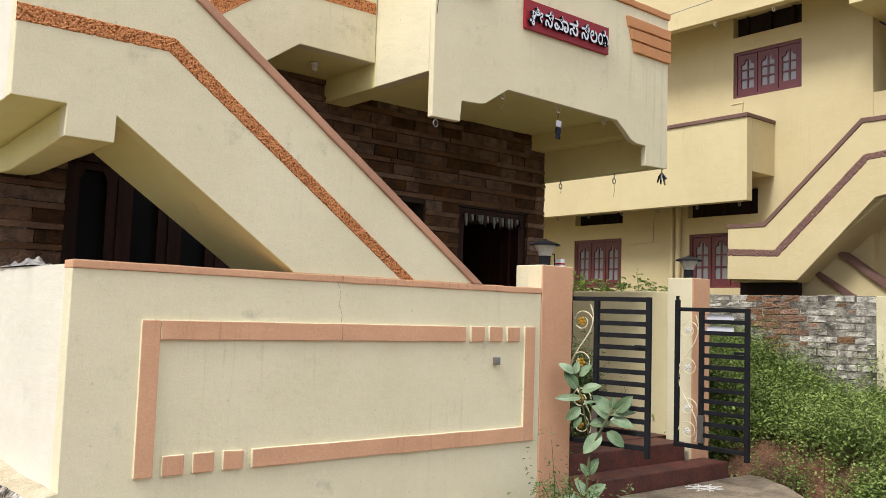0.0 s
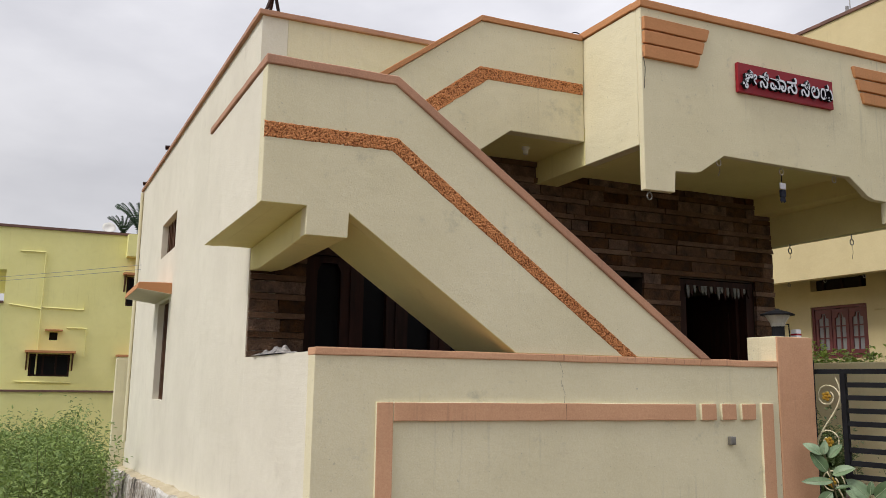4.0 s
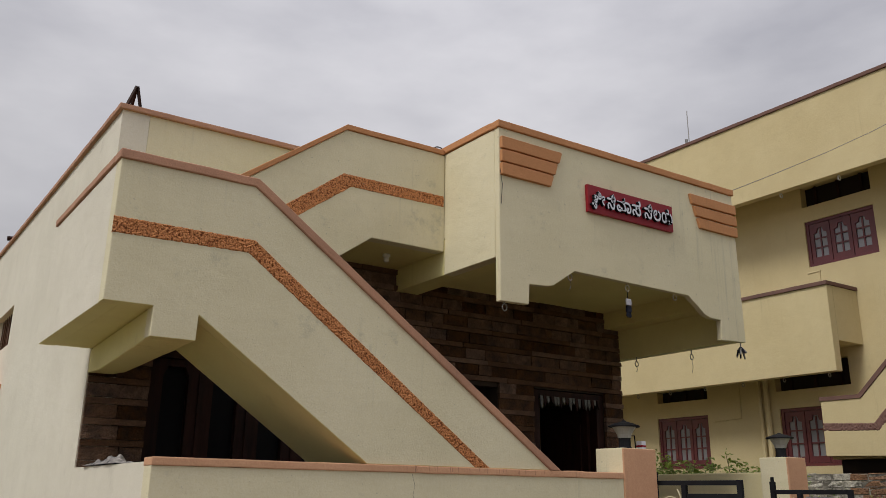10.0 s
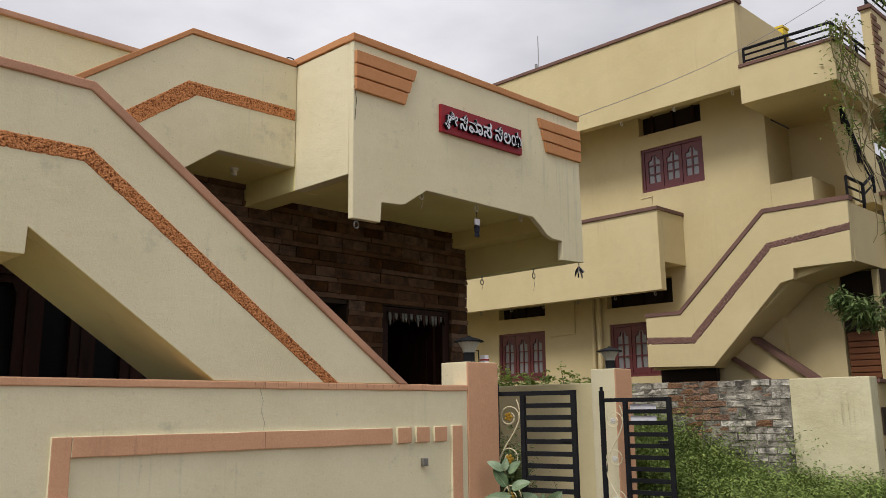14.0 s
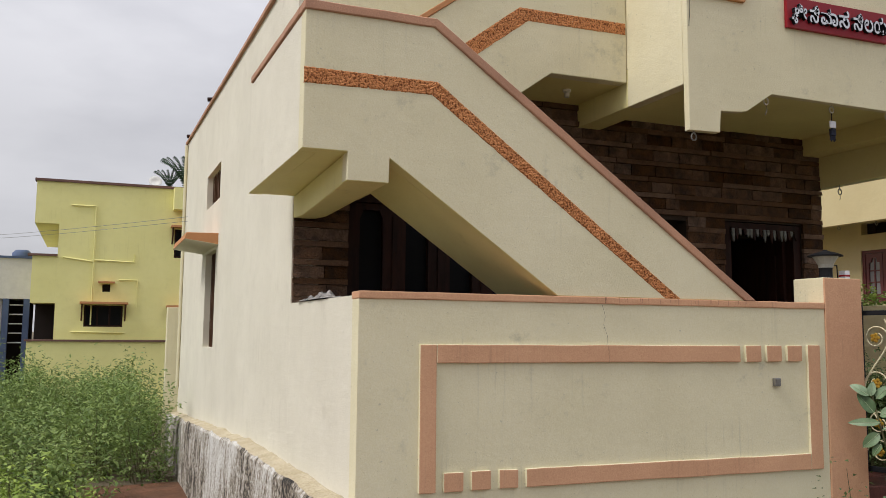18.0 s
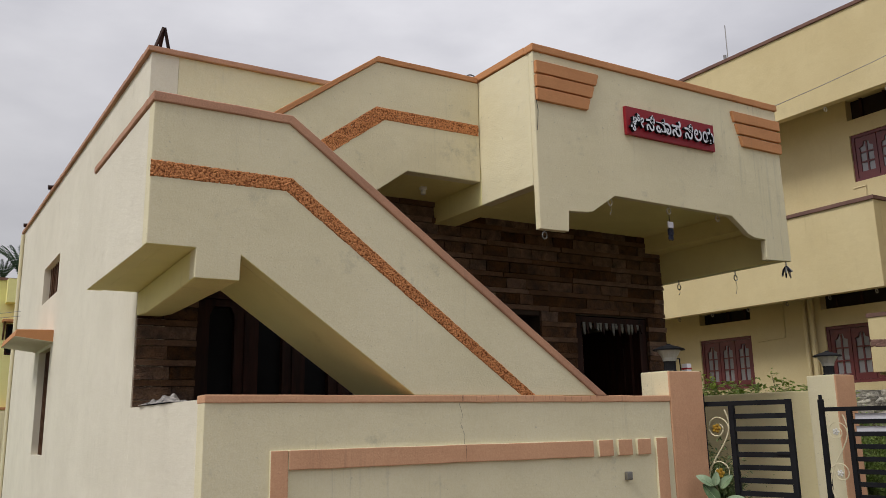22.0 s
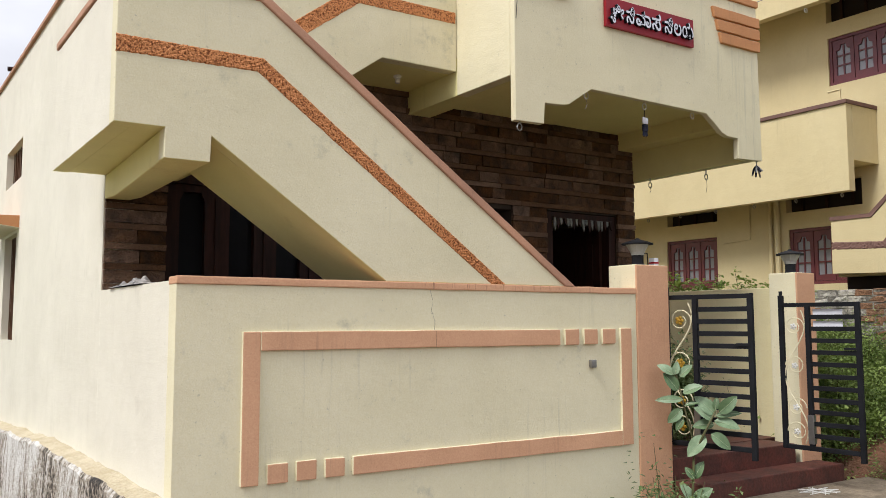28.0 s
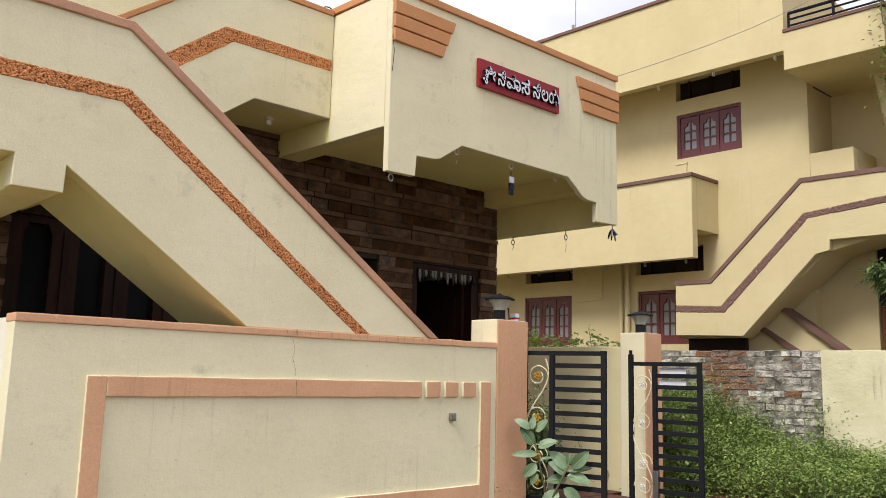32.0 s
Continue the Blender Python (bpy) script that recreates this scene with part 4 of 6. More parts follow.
# windows of the neighbouring house, three arched casements each
def casement_window(y0, y1, z0, z1, leaves):
    x = NX + 0.03
    fr = bmesh.new()
    for a, b, c, d in ((y0, y0 + 0.05, z0, z1), (y1 - 0.05, y1, z0, z1), (y0 + 0.05, y1 - 0.05, z0, z0 + 0.05), (y0 + 0.05, y1 - 0.05, z1 - 0.05, z1)):
        box(fr, x, x + 0.1, a, b, c, d)
    wdw = part("window", fr, MAROON, nb, "maroon wooden window with arched panes")
    w = (y1 - y0 - 0.1) / leaves
    for i in range(leaves):
        a, b = y0 + 0.05 + w * i + 0.006, y0 + 0.05 + w * (i + 1) - 0.006
        c, d = z0 + 0.055, z1 - 0.055
        s = bmesh.new()
        st = 0.06
        box(s, x + 0.015, x + 0.06, a, a + st, c, d)
        box(s, x + 0.015, x + 0.06, b - st, b, c, d)
        box(s, x + 0.015, x + 0.06, a + st, b - st, c, c + 0.1)
        mid = (a + b) / 2
        slab("x", x + 0.015, x + 0.06, [(a + st, d), (a + st, d - 0.17), (a + st + 0.05, d - 0.155), (mid - 0.04, d - 0.08), (mid + 0.04, d - 0.08), (b - st - 0.05, d - 0.155), (b - st, d - 0.17), (b - st, d)], 0, s)
        box(s, x + 0.02, x + 0.055, mid - 0.012, mid + 0.012, c + 0.1, d - 0.09)
        hgt = (d - 0.1) - (c + 0.1)
        for k in (1, 2):
            zz = c + 0.1 + hgt * k / 3
            box(s, x + 0.021, x + 0.054, a + st, mid - 0.012, zz - 0.012, zz + 0.012)
            box(s, x + 0.021, x + 0.054, mid + 0.012, b - st, zz - 0.012, zz + 0.012)
        part("sash", s, MAROON, wdw)
        part("pane", cuboid(x + 0.04, x + 0.046, a + st - 0.01, b - st + 0.01, c + 0.09, d - 0.07, 0), GLASS, wdw, "window pane greyed for its reflections")
    for k in range(5):
        zz = z0 + 0.1 + (z1 - z0 - 0.2) * k / 4
        part("grille_bar", tube(bmesh.new(), [(x + 0.085, y0 + 0.05, zz), (x + 0.085, y1 - 0.05, zz)], 0.006, 5), STEEL, wdw)


casement_window(7.175, 8.35, 5.40, 6.19, 3)
casement_window(10.6, 11.745, 2.2, 3.135, 3)
casement_window(8.0, 9.17, 2.2, 3.13, 3)
# ventilators are closed by near-black sheets that stand for their shade
for y0, y1, z0, z1 in ((7.17, 8.355, 6.45, 6.81), (10.58, 11.72, 3.42, 3.63), (7.9, 9.2, 3.42, 3.86)):
    part("vent_back", cuboid(NX + 0.15, NX + 0.2, y0, y1, z0, z1, 0), DARK, nb, "near-black sheet for the unlit ventilator")
    for k in range(3):
        yy = y0 + (y1 - y0) * (k + 0.5) / 3
        part("vent_mullion", cuboid(NX + 0.1, NX + 0.14, yy - 0.02, yy + 0.02, z0, z1, 0), DARKWOOD, nb)
for yy, r in ((9.34, 0.045), (9.47, 0.035)):
    part("downpipe", tube(bmesh.new(), [(NX - 0.06, yy, 0), (NX - 0.06, yy, 3.84)], r, 8), NEIGH, nb)
part("wall_conduit", tube(bmesh.new(), [(NX - 0.012, 10.45, 3.0), (NX - 0.012, 9.9, 3.03), (NX - 0.012, 9.9, 3.83)], 0.012, 5), NEIGH, nb)
part("meter_pipe", tube(bmesh.new(), [(NF + 0.1, 7.75, 4.9), (NF + 0.1, 7.75, 5.1), (NF + 0.1, 7.95, 5.1)], 0.018, 6), NEIGH, nb)
for k in range(6):
    part("ceiling_hook", tube(bmesh.new(), [(NF + 0.1 + 0.03 * math.cos(a * math.tau / 8), 7.8 + 0.75 * k, 3.49 + 0.03 * math.sin(a * math.tau / 8)) for a in range(8)], 0.008, 5, True), STEEL, nb)
for k in range(3):
    part("ceiling_hook", tube(bmesh.new(), [(NF + 0.1 + 0.035 * math.cos(a * math.tau / 8), 6.25 + 1.0 * k, 6.5 + 0.035 * math.sin(a * math.tau / 8)) for a in range(8)], 0.01, 5, True), WHITE, nb)

# low stair behind, with sloping copings
part("rear_stair_side", slab("x", 12.75, 12.9, [(7.6, 1.2), (7.6, 2.6), (6.5, 2.72), (5.5, 1.97), (5.5, 1.2)], 0), NEIGH, nb)
for ya, za, yb, zb in ((6.86, 2.5, 6.15, 2.02), (6.52, 2.79, 5.5, 2.02)):
    part("rear_stair_coping", slab("x", 12.68, 12.95, [(ya, za), (yb, zb), (yb, zb - 0.085), (ya, za - 0.085)], 0), PURPLE, nb, "dull purple coping")
part("pilaster", cuboid(13.12, 13.3, 4.74, 4.82, 0, 3.6, 0), NEIGH, nb)
sh = part("rolling_shutter", cuboid(13.22, 13.26, 4.84, 5.27, 0.5, 2.72, 0), RUSTY, nb, "brown rolling shutter")
for k in range(24):
    part("shutter_slat", cuboid(13.19, 13.22, 4.85, 5.26, 0.52 + 0.09 * k, 0.595 + 0.09 * k, 0.006), RUSTY, sh)

nb.location.z = 0.03

tank = thing("plastic_box", (14.0, 6.135, 7.962), "yellow plastic box standing on the parapet", "box")
part("body", worn(cuboid(13.9, 14.12, 6.04, 6.23, 7.962, 8.09, 0.02), 0.006), YELLOW_PLASTIC, tank)
part("lid", cuboid(13.89, 14.13, 6.03, 6.24, 8.092, 8.14, 0.012), YELLOW_PLASTIC, tank)
ant = thing("antenna_rod", (12.465, 10.1, 8.02), "thin steel rod standing on the roof", "antenna")
part("rod", tube(bmesh.new(), [(12.465, 10.1, 8.0), (12.465, 10.1, 8.85)], 0.009, 5), STEEL, ant)
part("clamp", cuboid(12.37, 12.41, 10.08, 10.12, 8.0, 8.24, 0.004), STEEL, ant)
cable = thing("service_cable", (7.72, 5.93, 4.9), "thin grey cable slung between the two houses", "cable")
part("line", tube(bmesh.new(), [(7.72 + 8.78 * t, 5.93 - 3.1 * t, 4.9 + 5.3 * t - 0.16 * math.sin(math.pi * min(1, 2 * t))) for t in [i / 14 for i in range(15)]], 0.004, 5), STEEL, cable)
part("anchor", cuboid(7.70, 7.74, 5.91, 5.95, 4.89, 4.94, 0.004), STEEL, cable)

# ---- boundary wall of the next plot ----
BRICKWORK = surface("worn_whitewashed_brick", (0.62, 0.575, 0.50), 0.95, (0.10, 0.09, 0.078), 8, 38, 1.0, 0.5, per_object=0.25, dist=0.014)
REDBRICK = surface("weathered_red_brick", (0.34, 0.19, 0.115), 0.95, (0.15, 0.09, 0.065), 5, 40, 1.0, 0.4, per_object=0.25, dist=0.014)
MORTAR = surface("limey_mortar", (0.38, 0.35, 0.30), 0.95, (0.07, 0.062, 0.055), 4.4, 30, 1.0, 0.4, dist=0.014)
PLASTERED = plaster("mouldy_cream_plaster", (0.74, 0.69, 0.49), (0.60, 0.54, 0.35), (0.20, 0.17, 0.10), 0.7, 0.6, 0.7, 1.4)
bwall = thing("brick_boundary_wall", (11.0, 7, 0), "old brick boundary wall with worn whitewash", "wall", kind="structure")
part("bed", cuboid(10.998, 11.2, 5.2, 9.6, -0.1, 2.035, 0), MORTAR, bwall, "dark mortar")
part("plaster_end", cuboid(10.975, 11.22, 4.25, 5.198, -0.1, 2.036, 0.012), PLASTERED, bwall, "stained cream plaster end")
rng = random.Random(3)
bricks = []
for k in range(4):
    bmv = cuboid(-0.118, 0.118, -0.02, 0.02, -0.040, 0.040, 0.01)
    for v in bmv.verts:
        v.co += Vector((0, rng.uniform(-0.009, 0.009), rng.uniform(-0.006, 0.006)))
    for mat in (BRICKWORK, REDBRICK):
        bricks.append(finish(bmv.copy(), "brick", mat))
    bmv.free()
for row in range(15):
    z = 2.0 - 0.0865 * row
    y = 5.32 + (0.12 if row % 2 else 0)
    while y < 9.5:
        red = 6.15 < y + rng.uniform(-0.12, 0.12) < 6.85 and row < 9 or rng.random() < 0.05
        ob = new("brick", bricks[2 * rng.randrange(4) + (1 if red else 0)])
        ob.parent = bwall
        ob.matrix_basis = Matrix.Translation(W(11.013 + rng.uniform(-0.004, 0.009), y + rng.uniform(-0.02, 0.02), z + rng.uniform(-0.007, 0.007)) - bwall.location) @ pose(0, 0, 0, 0, rng.uniform(-1.5, 1.5), 93)
        y += 0.243
ew = thing("meter_cabinet_wall", (11.3, 4.25, 0), "yellow compound wall end with a meter box", "wall", kind="structure")
# dirty yellow paint, darkened further for the shade on this face
SHADED_DIRTY = plaster("shaded_dirty_yellow_paint", (0.56, 0.45, 0.26), (0.46, 0.36, 0.20), (0.16, 0.11, 0.07), 0.5, 0.5, 0.6, 1.4)
part("wall", cuboid(11.222, 12.3, 4.252, 4.45, 0, 1.96, 0.01), SHADED_DIRTY, ew)
part("rear_wall", cuboid(12.3, 12.75, 4.28, 4.45, 0, 1.9, 0.01), SHADED_DIRTY, ew)
part("meter_box", cuboid(11.24, 11.92, 4.235, 4.26, 1.34, 1.67, 0.006), GROUT, ew, "dark brown meter box door")
part("coping", cuboid(11.224, 12.3, 4.22, 4.5, 1.962, 2.01, 0.006), PURPLE, ew, "dull purple coping")
part("letter_slot", cuboid(11.24, 11.92, 4.243, 4.26, 1.155, 1.18, 0), BLACK_PAINT, ew)
gp = thing("neighbour_gate", (12.9, 4.2, 0), "arched black iron gate between posts", "gate", kind="structure")
for xx in (12.75, 13.7):
    part("post", cuboid(xx, xx + 0.16, 4.2, 4.4, 0, 2.15, 0.008), NEIGH, gp)
for k in range(8):
    xx = 12.95 + 0.1 * k
    part("bar", tube(bmesh.new(), [(xx, 4.3, 0.9), (xx, 4.3, 1.9 + 0.2 * math.sin(math.pi * k / 7))], 0.012, 5), BLACK_PAINT, gp)
part("lower_panel", cuboid(12.92, 13.68, 4.29, 4.31, 0.25, 0.95, 0.004), BLACK_PAINT, gp)
structure("culvert_slab", cuboid(11.4, 14.0, 3.2, 4.19, 0.62, 0.7, 0.01), CONCRETE, "grey concrete slab over the drain", "slab")

# ---- distant yellow house ----
YD = 26.0
yh = thing("yellow_house", (0, YD, 0), "lemon yellow two storey house behind the scrub", "house", kind="structure")
part("wall", wall_with_holes("y", YD, YD + 0.25, -0.64, 9, -1, 5.95, [(0.12, 1.15, 1.85, 2.46), (0.57, 0.78, 2.85, 3.07), (2.48, 3.5, 3.9, 4.75), (2.45, 3.6, 1.6, 2.4)]), LEMON, yh)
part("core", cuboid(-0.6, 9, YD + 0.6, 34, -1, 5.9, 0), DARK, yh)
part("left_wall", cuboid(-1.28, -0.642, YD, 34, 2.5, 3.82, 0), LEMON, yh)
part("porch_back", cuboid(-1.2, -0.65, YD + 1.2, YD + 1.4, 0, 2.5, 0), DARK, yh, "near-black sheet for the shade in the porch")
part("balcony", slab("y", YD, YD + 7.5, [(-1.27, 4.75), (-1.27, 5.95), (-0.642, 5.95), (-0.642, 4.75)], 0), LEMON, yh)
part("roof_coping", cuboid(-1.32, 9.1, YD - 0.06, YD + 0.3, 5.95, 6.02, 0), PURPLE, yh, "dark coping")
part("floor_coping", cuboid(-1.4, -0.642, YD - 0.06, YD + 0.3, 3.82, 3.88, 0), PURPLE, yh, "dark coping")
part("roof_box", cuboid(2.4, 4.0, YD - 0.4, YD - 0.002, 5.3, 5.95, 0), LEMON, yh)
yg = thing("garden_wall", (0, 25, 0), "lemon yellow garden wall with a dark coping", "wall", kind="structure")
part("wall", cuboid(-1.25, 9, 25.0, 25.2, -1, 1.44, 0), LEMON, yg)
part("coping", cuboid(-1.3, 9, 24.95, 25.25, 1.44, 1.49, 0), PURPLE, yg, "dark coping")
for x0, x1, z0, z1, n in ((0.12, 1.15, 1.85, 2.46, 3), (2.48, 3.5, 3.9, 4.75, 2), (2.45, 3.6, 1.6, 2.4, 2)):
    fr = bmesh.new()
    box(fr, x0, x1, YD + 0.05, YD + 0.12, z0, z0 + 0.05)
    box(fr, x0, x1, YD + 0.05, YD + 0.12, z1 - 0.05, z1)
    for i in range(n + 1):
        xx = x0 + (x1 - x0 - 0.05) * i / n
        box(fr, xx, xx + 0.05, YD + 0.05, YD + 0.12, z0 + 0.05, z1 - 0.05)
    wdw = part("window", fr, DARKWOOD, yh, "dark wooden window under a thin hood")
    part("pane", cuboid(x0, x1, YD + 0.09, YD + 0.1, z0, z1, 0), DARK_GLASS, wdw)
    part("hood", cuboid(x0 - 0.12, x1 + 0.12, YD - 0.35, YD - 0.002, z1 + 0.03, z1 + 0.09, 0), OCHRE, wdw, "orange edged hood")
    for xx in (x0 - 0.08, x1 + 0.04):
        part("hood_bracket", slab("x", xx, xx + 0.04, [(YD - 0.3, z1 + 0.03), (YD - 0.002, z1 + 0.03), (YD - 0.002, z1 - 0.45)], 0), BROWNWOOD, wdw)
part("vent_back", cuboid(0.57, 0.78, YD + 0.15, YD + 0.2, 2.85, 3.07, 0), DARK, yh)
part("vent_hood", cuboid(0.45, 0.9, YD - 0.2, YD - 0.002, 3.1, 3.14, 0), OCHRE, yh, "orange edged hood")
for pts in (((0.3, 5.3), (0.3, 1.9)), ((-0.35, 5.3), (0.3, 5.3)), ((0.3, 3.75), (1.4, 3.72), (1.4, 3.95)), ((1.0, 3.2), (1.5, 3.2), (1.5, 2.4)), ((-0.2, 1.7), (1.2, 1.68)), ((-0.5, 3.8), (0.3, 3.7))):
    part("wall_pipe", tube(bmesh.new(), [(x, YD - 0.03, z) for x, z in pts], 0.022, 5), LEMON, yh)
yh.location.z = yg.location.z = -0.13   # the plot behind lies a little lower
dish = thing("satellite_dish", (1.9, 26.4, 5.9), "white satellite dish on the roof edge", "dish")
bowl = lathe(bmesh.new(), 0, 0, [(0.02, 0.0), (0.12, 0.02), (0.19, 0.07), (0.185, 0.08), (0.11, 0.035), (0.02, 0.015)], 16)
for v in bowl.verts:
    v.co = Matrix.Rotation(radians(62), 3, "X") @ v.co + Vector((1.9, 26.4, 6.05))
part("bowl", bowl, WHITE, dish, smooth=True)
part("mast", tube(bmesh.new(), [(1.9, 26.4, 5.75), (1.9, 26.4, 6.04)], 0.02, 6), STEEL, dish)
gh = thing("grey_house", (-4, 30, 0), "white and blue house far behind the scrub", "house", kind="structure")
part("wall", cuboid(-9, -1.5, 30, 34, 2.6, 3.9, 0), WHITE, gh)
part("lower_wall", cuboid(-9, -2.35, 30.4, 34, -1, 2.598, 0), WHITE, gh)
part("porch_back", cuboid(-2.3, -1.5, 31.5, 31.7, -1, 2.598, 0), DARK, gh)
BLUE = surface("blue_paint", (0.10, 0.14, 0.24), 0.7, (0.08, 0.11, 0.2))
part("coping", cuboid(-9, -1.45, 29.95, 30.2, 3.9, 3.97, 0), BLUE, gh)
for xx in (-2.3, -1.7):
    part("column", cuboid(xx, xx + 0.18, 30, 30.2, -1, 2.598, 0), BLUE, gh)
for k in range(5):
    part("grille_bar", tube(bmesh.new(), [(-2.1, 30.1, 1.2 + 0.3 * k), (-1.7, 30.1, 1.2 + 0.3 * k)], 0.02, 5), WHITE, gh)
bt = thing("blue_roof_tank", (-1.9, 31, 3.97), "small blue water tank on a roof", "tank")
part("body", lathe(bmesh.new(), -1.9, 31, [(0.3, 3.9), (0.3, 4.15), (0.2, 4.25)], 12), BLUE, bt, smooth=True)
cb = thing("street_cable", (1.83, 16, 4.1), "two thin slack cables crossing the plot", "cable")
for dz in (0, 0.08):
    part("line", tube(bmesh.new(), [(1.83 - 8.5 * t, 16.0 + 14.1 * t, 3.61 + dz + 0.66 * t - 0.16 * math.sin(math.pi * t)) for t in [i / 8 for i in range(9)]], 0.004, 4), STEEL, cb)

# ---- side of the house ----
SX = 1.836
hb = slab("y", 12.0, 13.65, [(SX + 0.004, 2.96), (SX - 0.42, 2.95), (SX - 0.44, 2.86), (SX + 0.004, 2.80)], 0.006)
hb.normal_update()
for f in hb.faces:
    f.material_index = 1 if f.normal.z < -0.6 else 0
hood = part("window_hood", hb, [OCHRE, SIDE], house, "orange edged window hood")
for y0, y1, z0, z1, bars in ((12.0, 13.4, 3.45, 3.96, 2), (12.2, 13.25, 1.4, 2.76, 2)):
    fr = bmesh.new()
    x = SX + 0.10
    box(fr, x, x + 0.07, y0, y0 + 0.06, z0, z1)
    box(fr, x, x + 0.07, y1 - 0.06, y1, z0, z1)
    box(fr, x, x + 0.07, y0 + 0.06, y1 - 0.06, z0, z0 + 0.06)
    box(fr, x, x + 0.07, y0 + 0.06, y1 - 0.06, z1 - 0.06, z1)
    for i in range(1, bars + 1):
        yy = y0 + (y1 - y0) * i / (bars + 1)
        box(fr, x, x + 0.06, yy - 0.03, yy + 0.03, z0 + 0.06, z1 - 0.06)
    wdw = part("window", fr, BROWNWOOD, house, "brown wooden side window set deep in the wall")
    part("pane", cuboid(x + 0.04, x + 0.045, y0 + 0.05, y1 - 0.05, z0 + 0.05, z1 - 0.05, 0), BROWNWOOD, wdw)
    for i in range(9):
        yy = y0 + 0.1 + (y1 - y0 - 0.2) * i / 8
        part("grille_bar", tube(bmesh.new(), [(x - 0.02, yy, z0), (x - 0.02, yy, z1)], 0.007, 5), BROWNWOOD, wdw)
for yy, zz in ((13.2, 5.12), (16.1, 5.185)):
    part("rain_spout", tube(bmesh.new(), [(SX + 0.05, yy, zz + 0.02), (SX - 0.07, yy, zz + 0.01)], 0.034, 8), DARKWOOD, house, "dark stub of a rain pipe")
part("corner_pipe", tube(bmesh.new(), [(SX - 0.03, 16.45, 0.6), (SX - 0.03, 16.45, 5.1)], 0.03, 8), CREAM, house)
structure("rear_compound_wall", cuboid(1.60, 1.834, 16.62, 16.8, -0.8, 2.06, 0.01), CREAM, "cream rear compound wall end", "wall")
fr_ = thing("iron_tripod", (1.95, 7.6, ROOF), "dark iron angle frame on the roof corner", "frame")
part("leg", tube(bmesh.new(), [(1.87, 7.6, ROOF), (1.945, 7.6, 5.19)], 0.016, 5), DARKWOOD, fr_)
part("leg", tube(bmesh.new(), [(2.01, 7.6, ROOF), (1.955, 7.6, 5.19)], 0.016, 5), DARKWOOD, fr_)
part("leg", tube(bmesh.new(), [(1.95, 7.8, ROOF), (1.95, 7.61, 5.19)], 0.016, 5), DARKWOOD, fr_)
loop = thing("wire_loop", (4.6, 6.7, 4.88), "loop of black wire on the coping", "wire")
part("wire", tube(bmesh.new(), [(4.56 + 0.06 * math.cos(a), 6.72, 4.89 + 0.05 * math.sin(a)) for a in [i * math.pi / 8 for i in range(9)]], 0.006, 5), BLACK_PAINT, loop)

part("tail", tube(bmesh.new(), [(4.63, BF - 0.008, 4.55), (4.61, BF - 0.008, 4.42), (4.63, BF - 0.008, 4.30), (4.615, BF - 0.008, 4.12)], 0.003, 4), BLACK_PAINT, loop)

# ---- front of the house: window, slot, door ----
fr = bmesh.new()
z0, z1 = 0.905, 2.78
PANES = [(2.445 + 0.428 * i, 2.66 + 0.432 * i) for i in range(5)]
edges = [2.325, *[e for p in PANES[:4] for e in p], 4.34]
for xa, xb in zip(edges[::2], edges[1::2]):
    box(fr, xa, xb, HW + 0.06, HW + 0.16, z0, z1)
    if xb - xa > 0.15:
        box(fr, xa + 0.085, xb - 0.085, HW + 0.045, HW + 0.06, z0 + 0.1, z1 - 0.1)
for xa, xb in PANES[:4]:
    mid = (xa + xb) / 2
    slab("y", HW + 0.06, HW + 0.16, [(xa, z1), (xb, z1), (xb, z1 - 0.14), (mid + 0.07, z1 - 0.06), (mid - 0.07, z1 - 0.06), (xa, z1 - 0.14)], 0, fr)
    box(fr, xa, xb, HW + 0.06, HW + 0.16, z0, z0 + 0.1)
part("lintel", cuboid(2.32, 4.35, HW + 0.02, HW + 0.2, 2.782, 2.9, 0), DARKWOOD, house)
fw = part("front_window", fr, DARKWOOD, house, "dark polished wooden window with arched panes")
for xa, xb in PANES[:4]:
    part("pane", cuboid(xa - 0.01, xb + 0.01, HW + 0.12, HW + 0.125, z0 + 0.05, z1 - 0.05, 0), DARK_GLASS, fw)
# near-black sheets stand in for the shaded rooms behind window and slot
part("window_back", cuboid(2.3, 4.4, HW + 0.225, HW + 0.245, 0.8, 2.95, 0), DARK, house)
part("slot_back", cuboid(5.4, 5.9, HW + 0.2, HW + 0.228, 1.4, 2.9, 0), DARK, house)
fr = bmesh.new()
box(fr, 6.335, 6.43, HW + 0.01, HW + 0.12, 0.46, 2.82)
box(fr, 7.255, 7.35, HW + 0.01, HW + 0.12, 0.46, 2.82)
box(fr, 6.43, 7.255, HW + 0.01, HW + 0.12, 2.75, 2.82)
door = part("door_frame", fr, DARKWOOD, house, "dark polished door frame")
leafb = bmesh.new()
box(leafb, 7.21, 7.25, HW + 0.12, HW + 0.9, 0.47, 2.74)
for k in range(3):
    box(leafb, 7.195, 7.212, HW + 0.22, HW + 0.8, 0.6 + 0.68 * k, 1.15 + 0.68 * k)
part("door_leaf", leafb, DARKWOOD, door, "open dark wooden door leaf with panels")
# the room's shade is painted on: near-black back and side
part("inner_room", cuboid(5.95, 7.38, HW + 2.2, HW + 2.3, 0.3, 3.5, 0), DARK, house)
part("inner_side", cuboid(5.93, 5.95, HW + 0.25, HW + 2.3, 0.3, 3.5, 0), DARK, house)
toran = thing("door_garland", (6.84, HW, 2.76), "silvery white door garland of hanging leaves", "garland")
part("string", tube(bmesh.new(), [(6.42 + 0.86 * t, HW - 0.01, 2.76 - 0.02 * math.sin(math.pi * t)) for t in [i / 8 for i in range(9)]], 0.008, 5), DARKWOOD, toran)
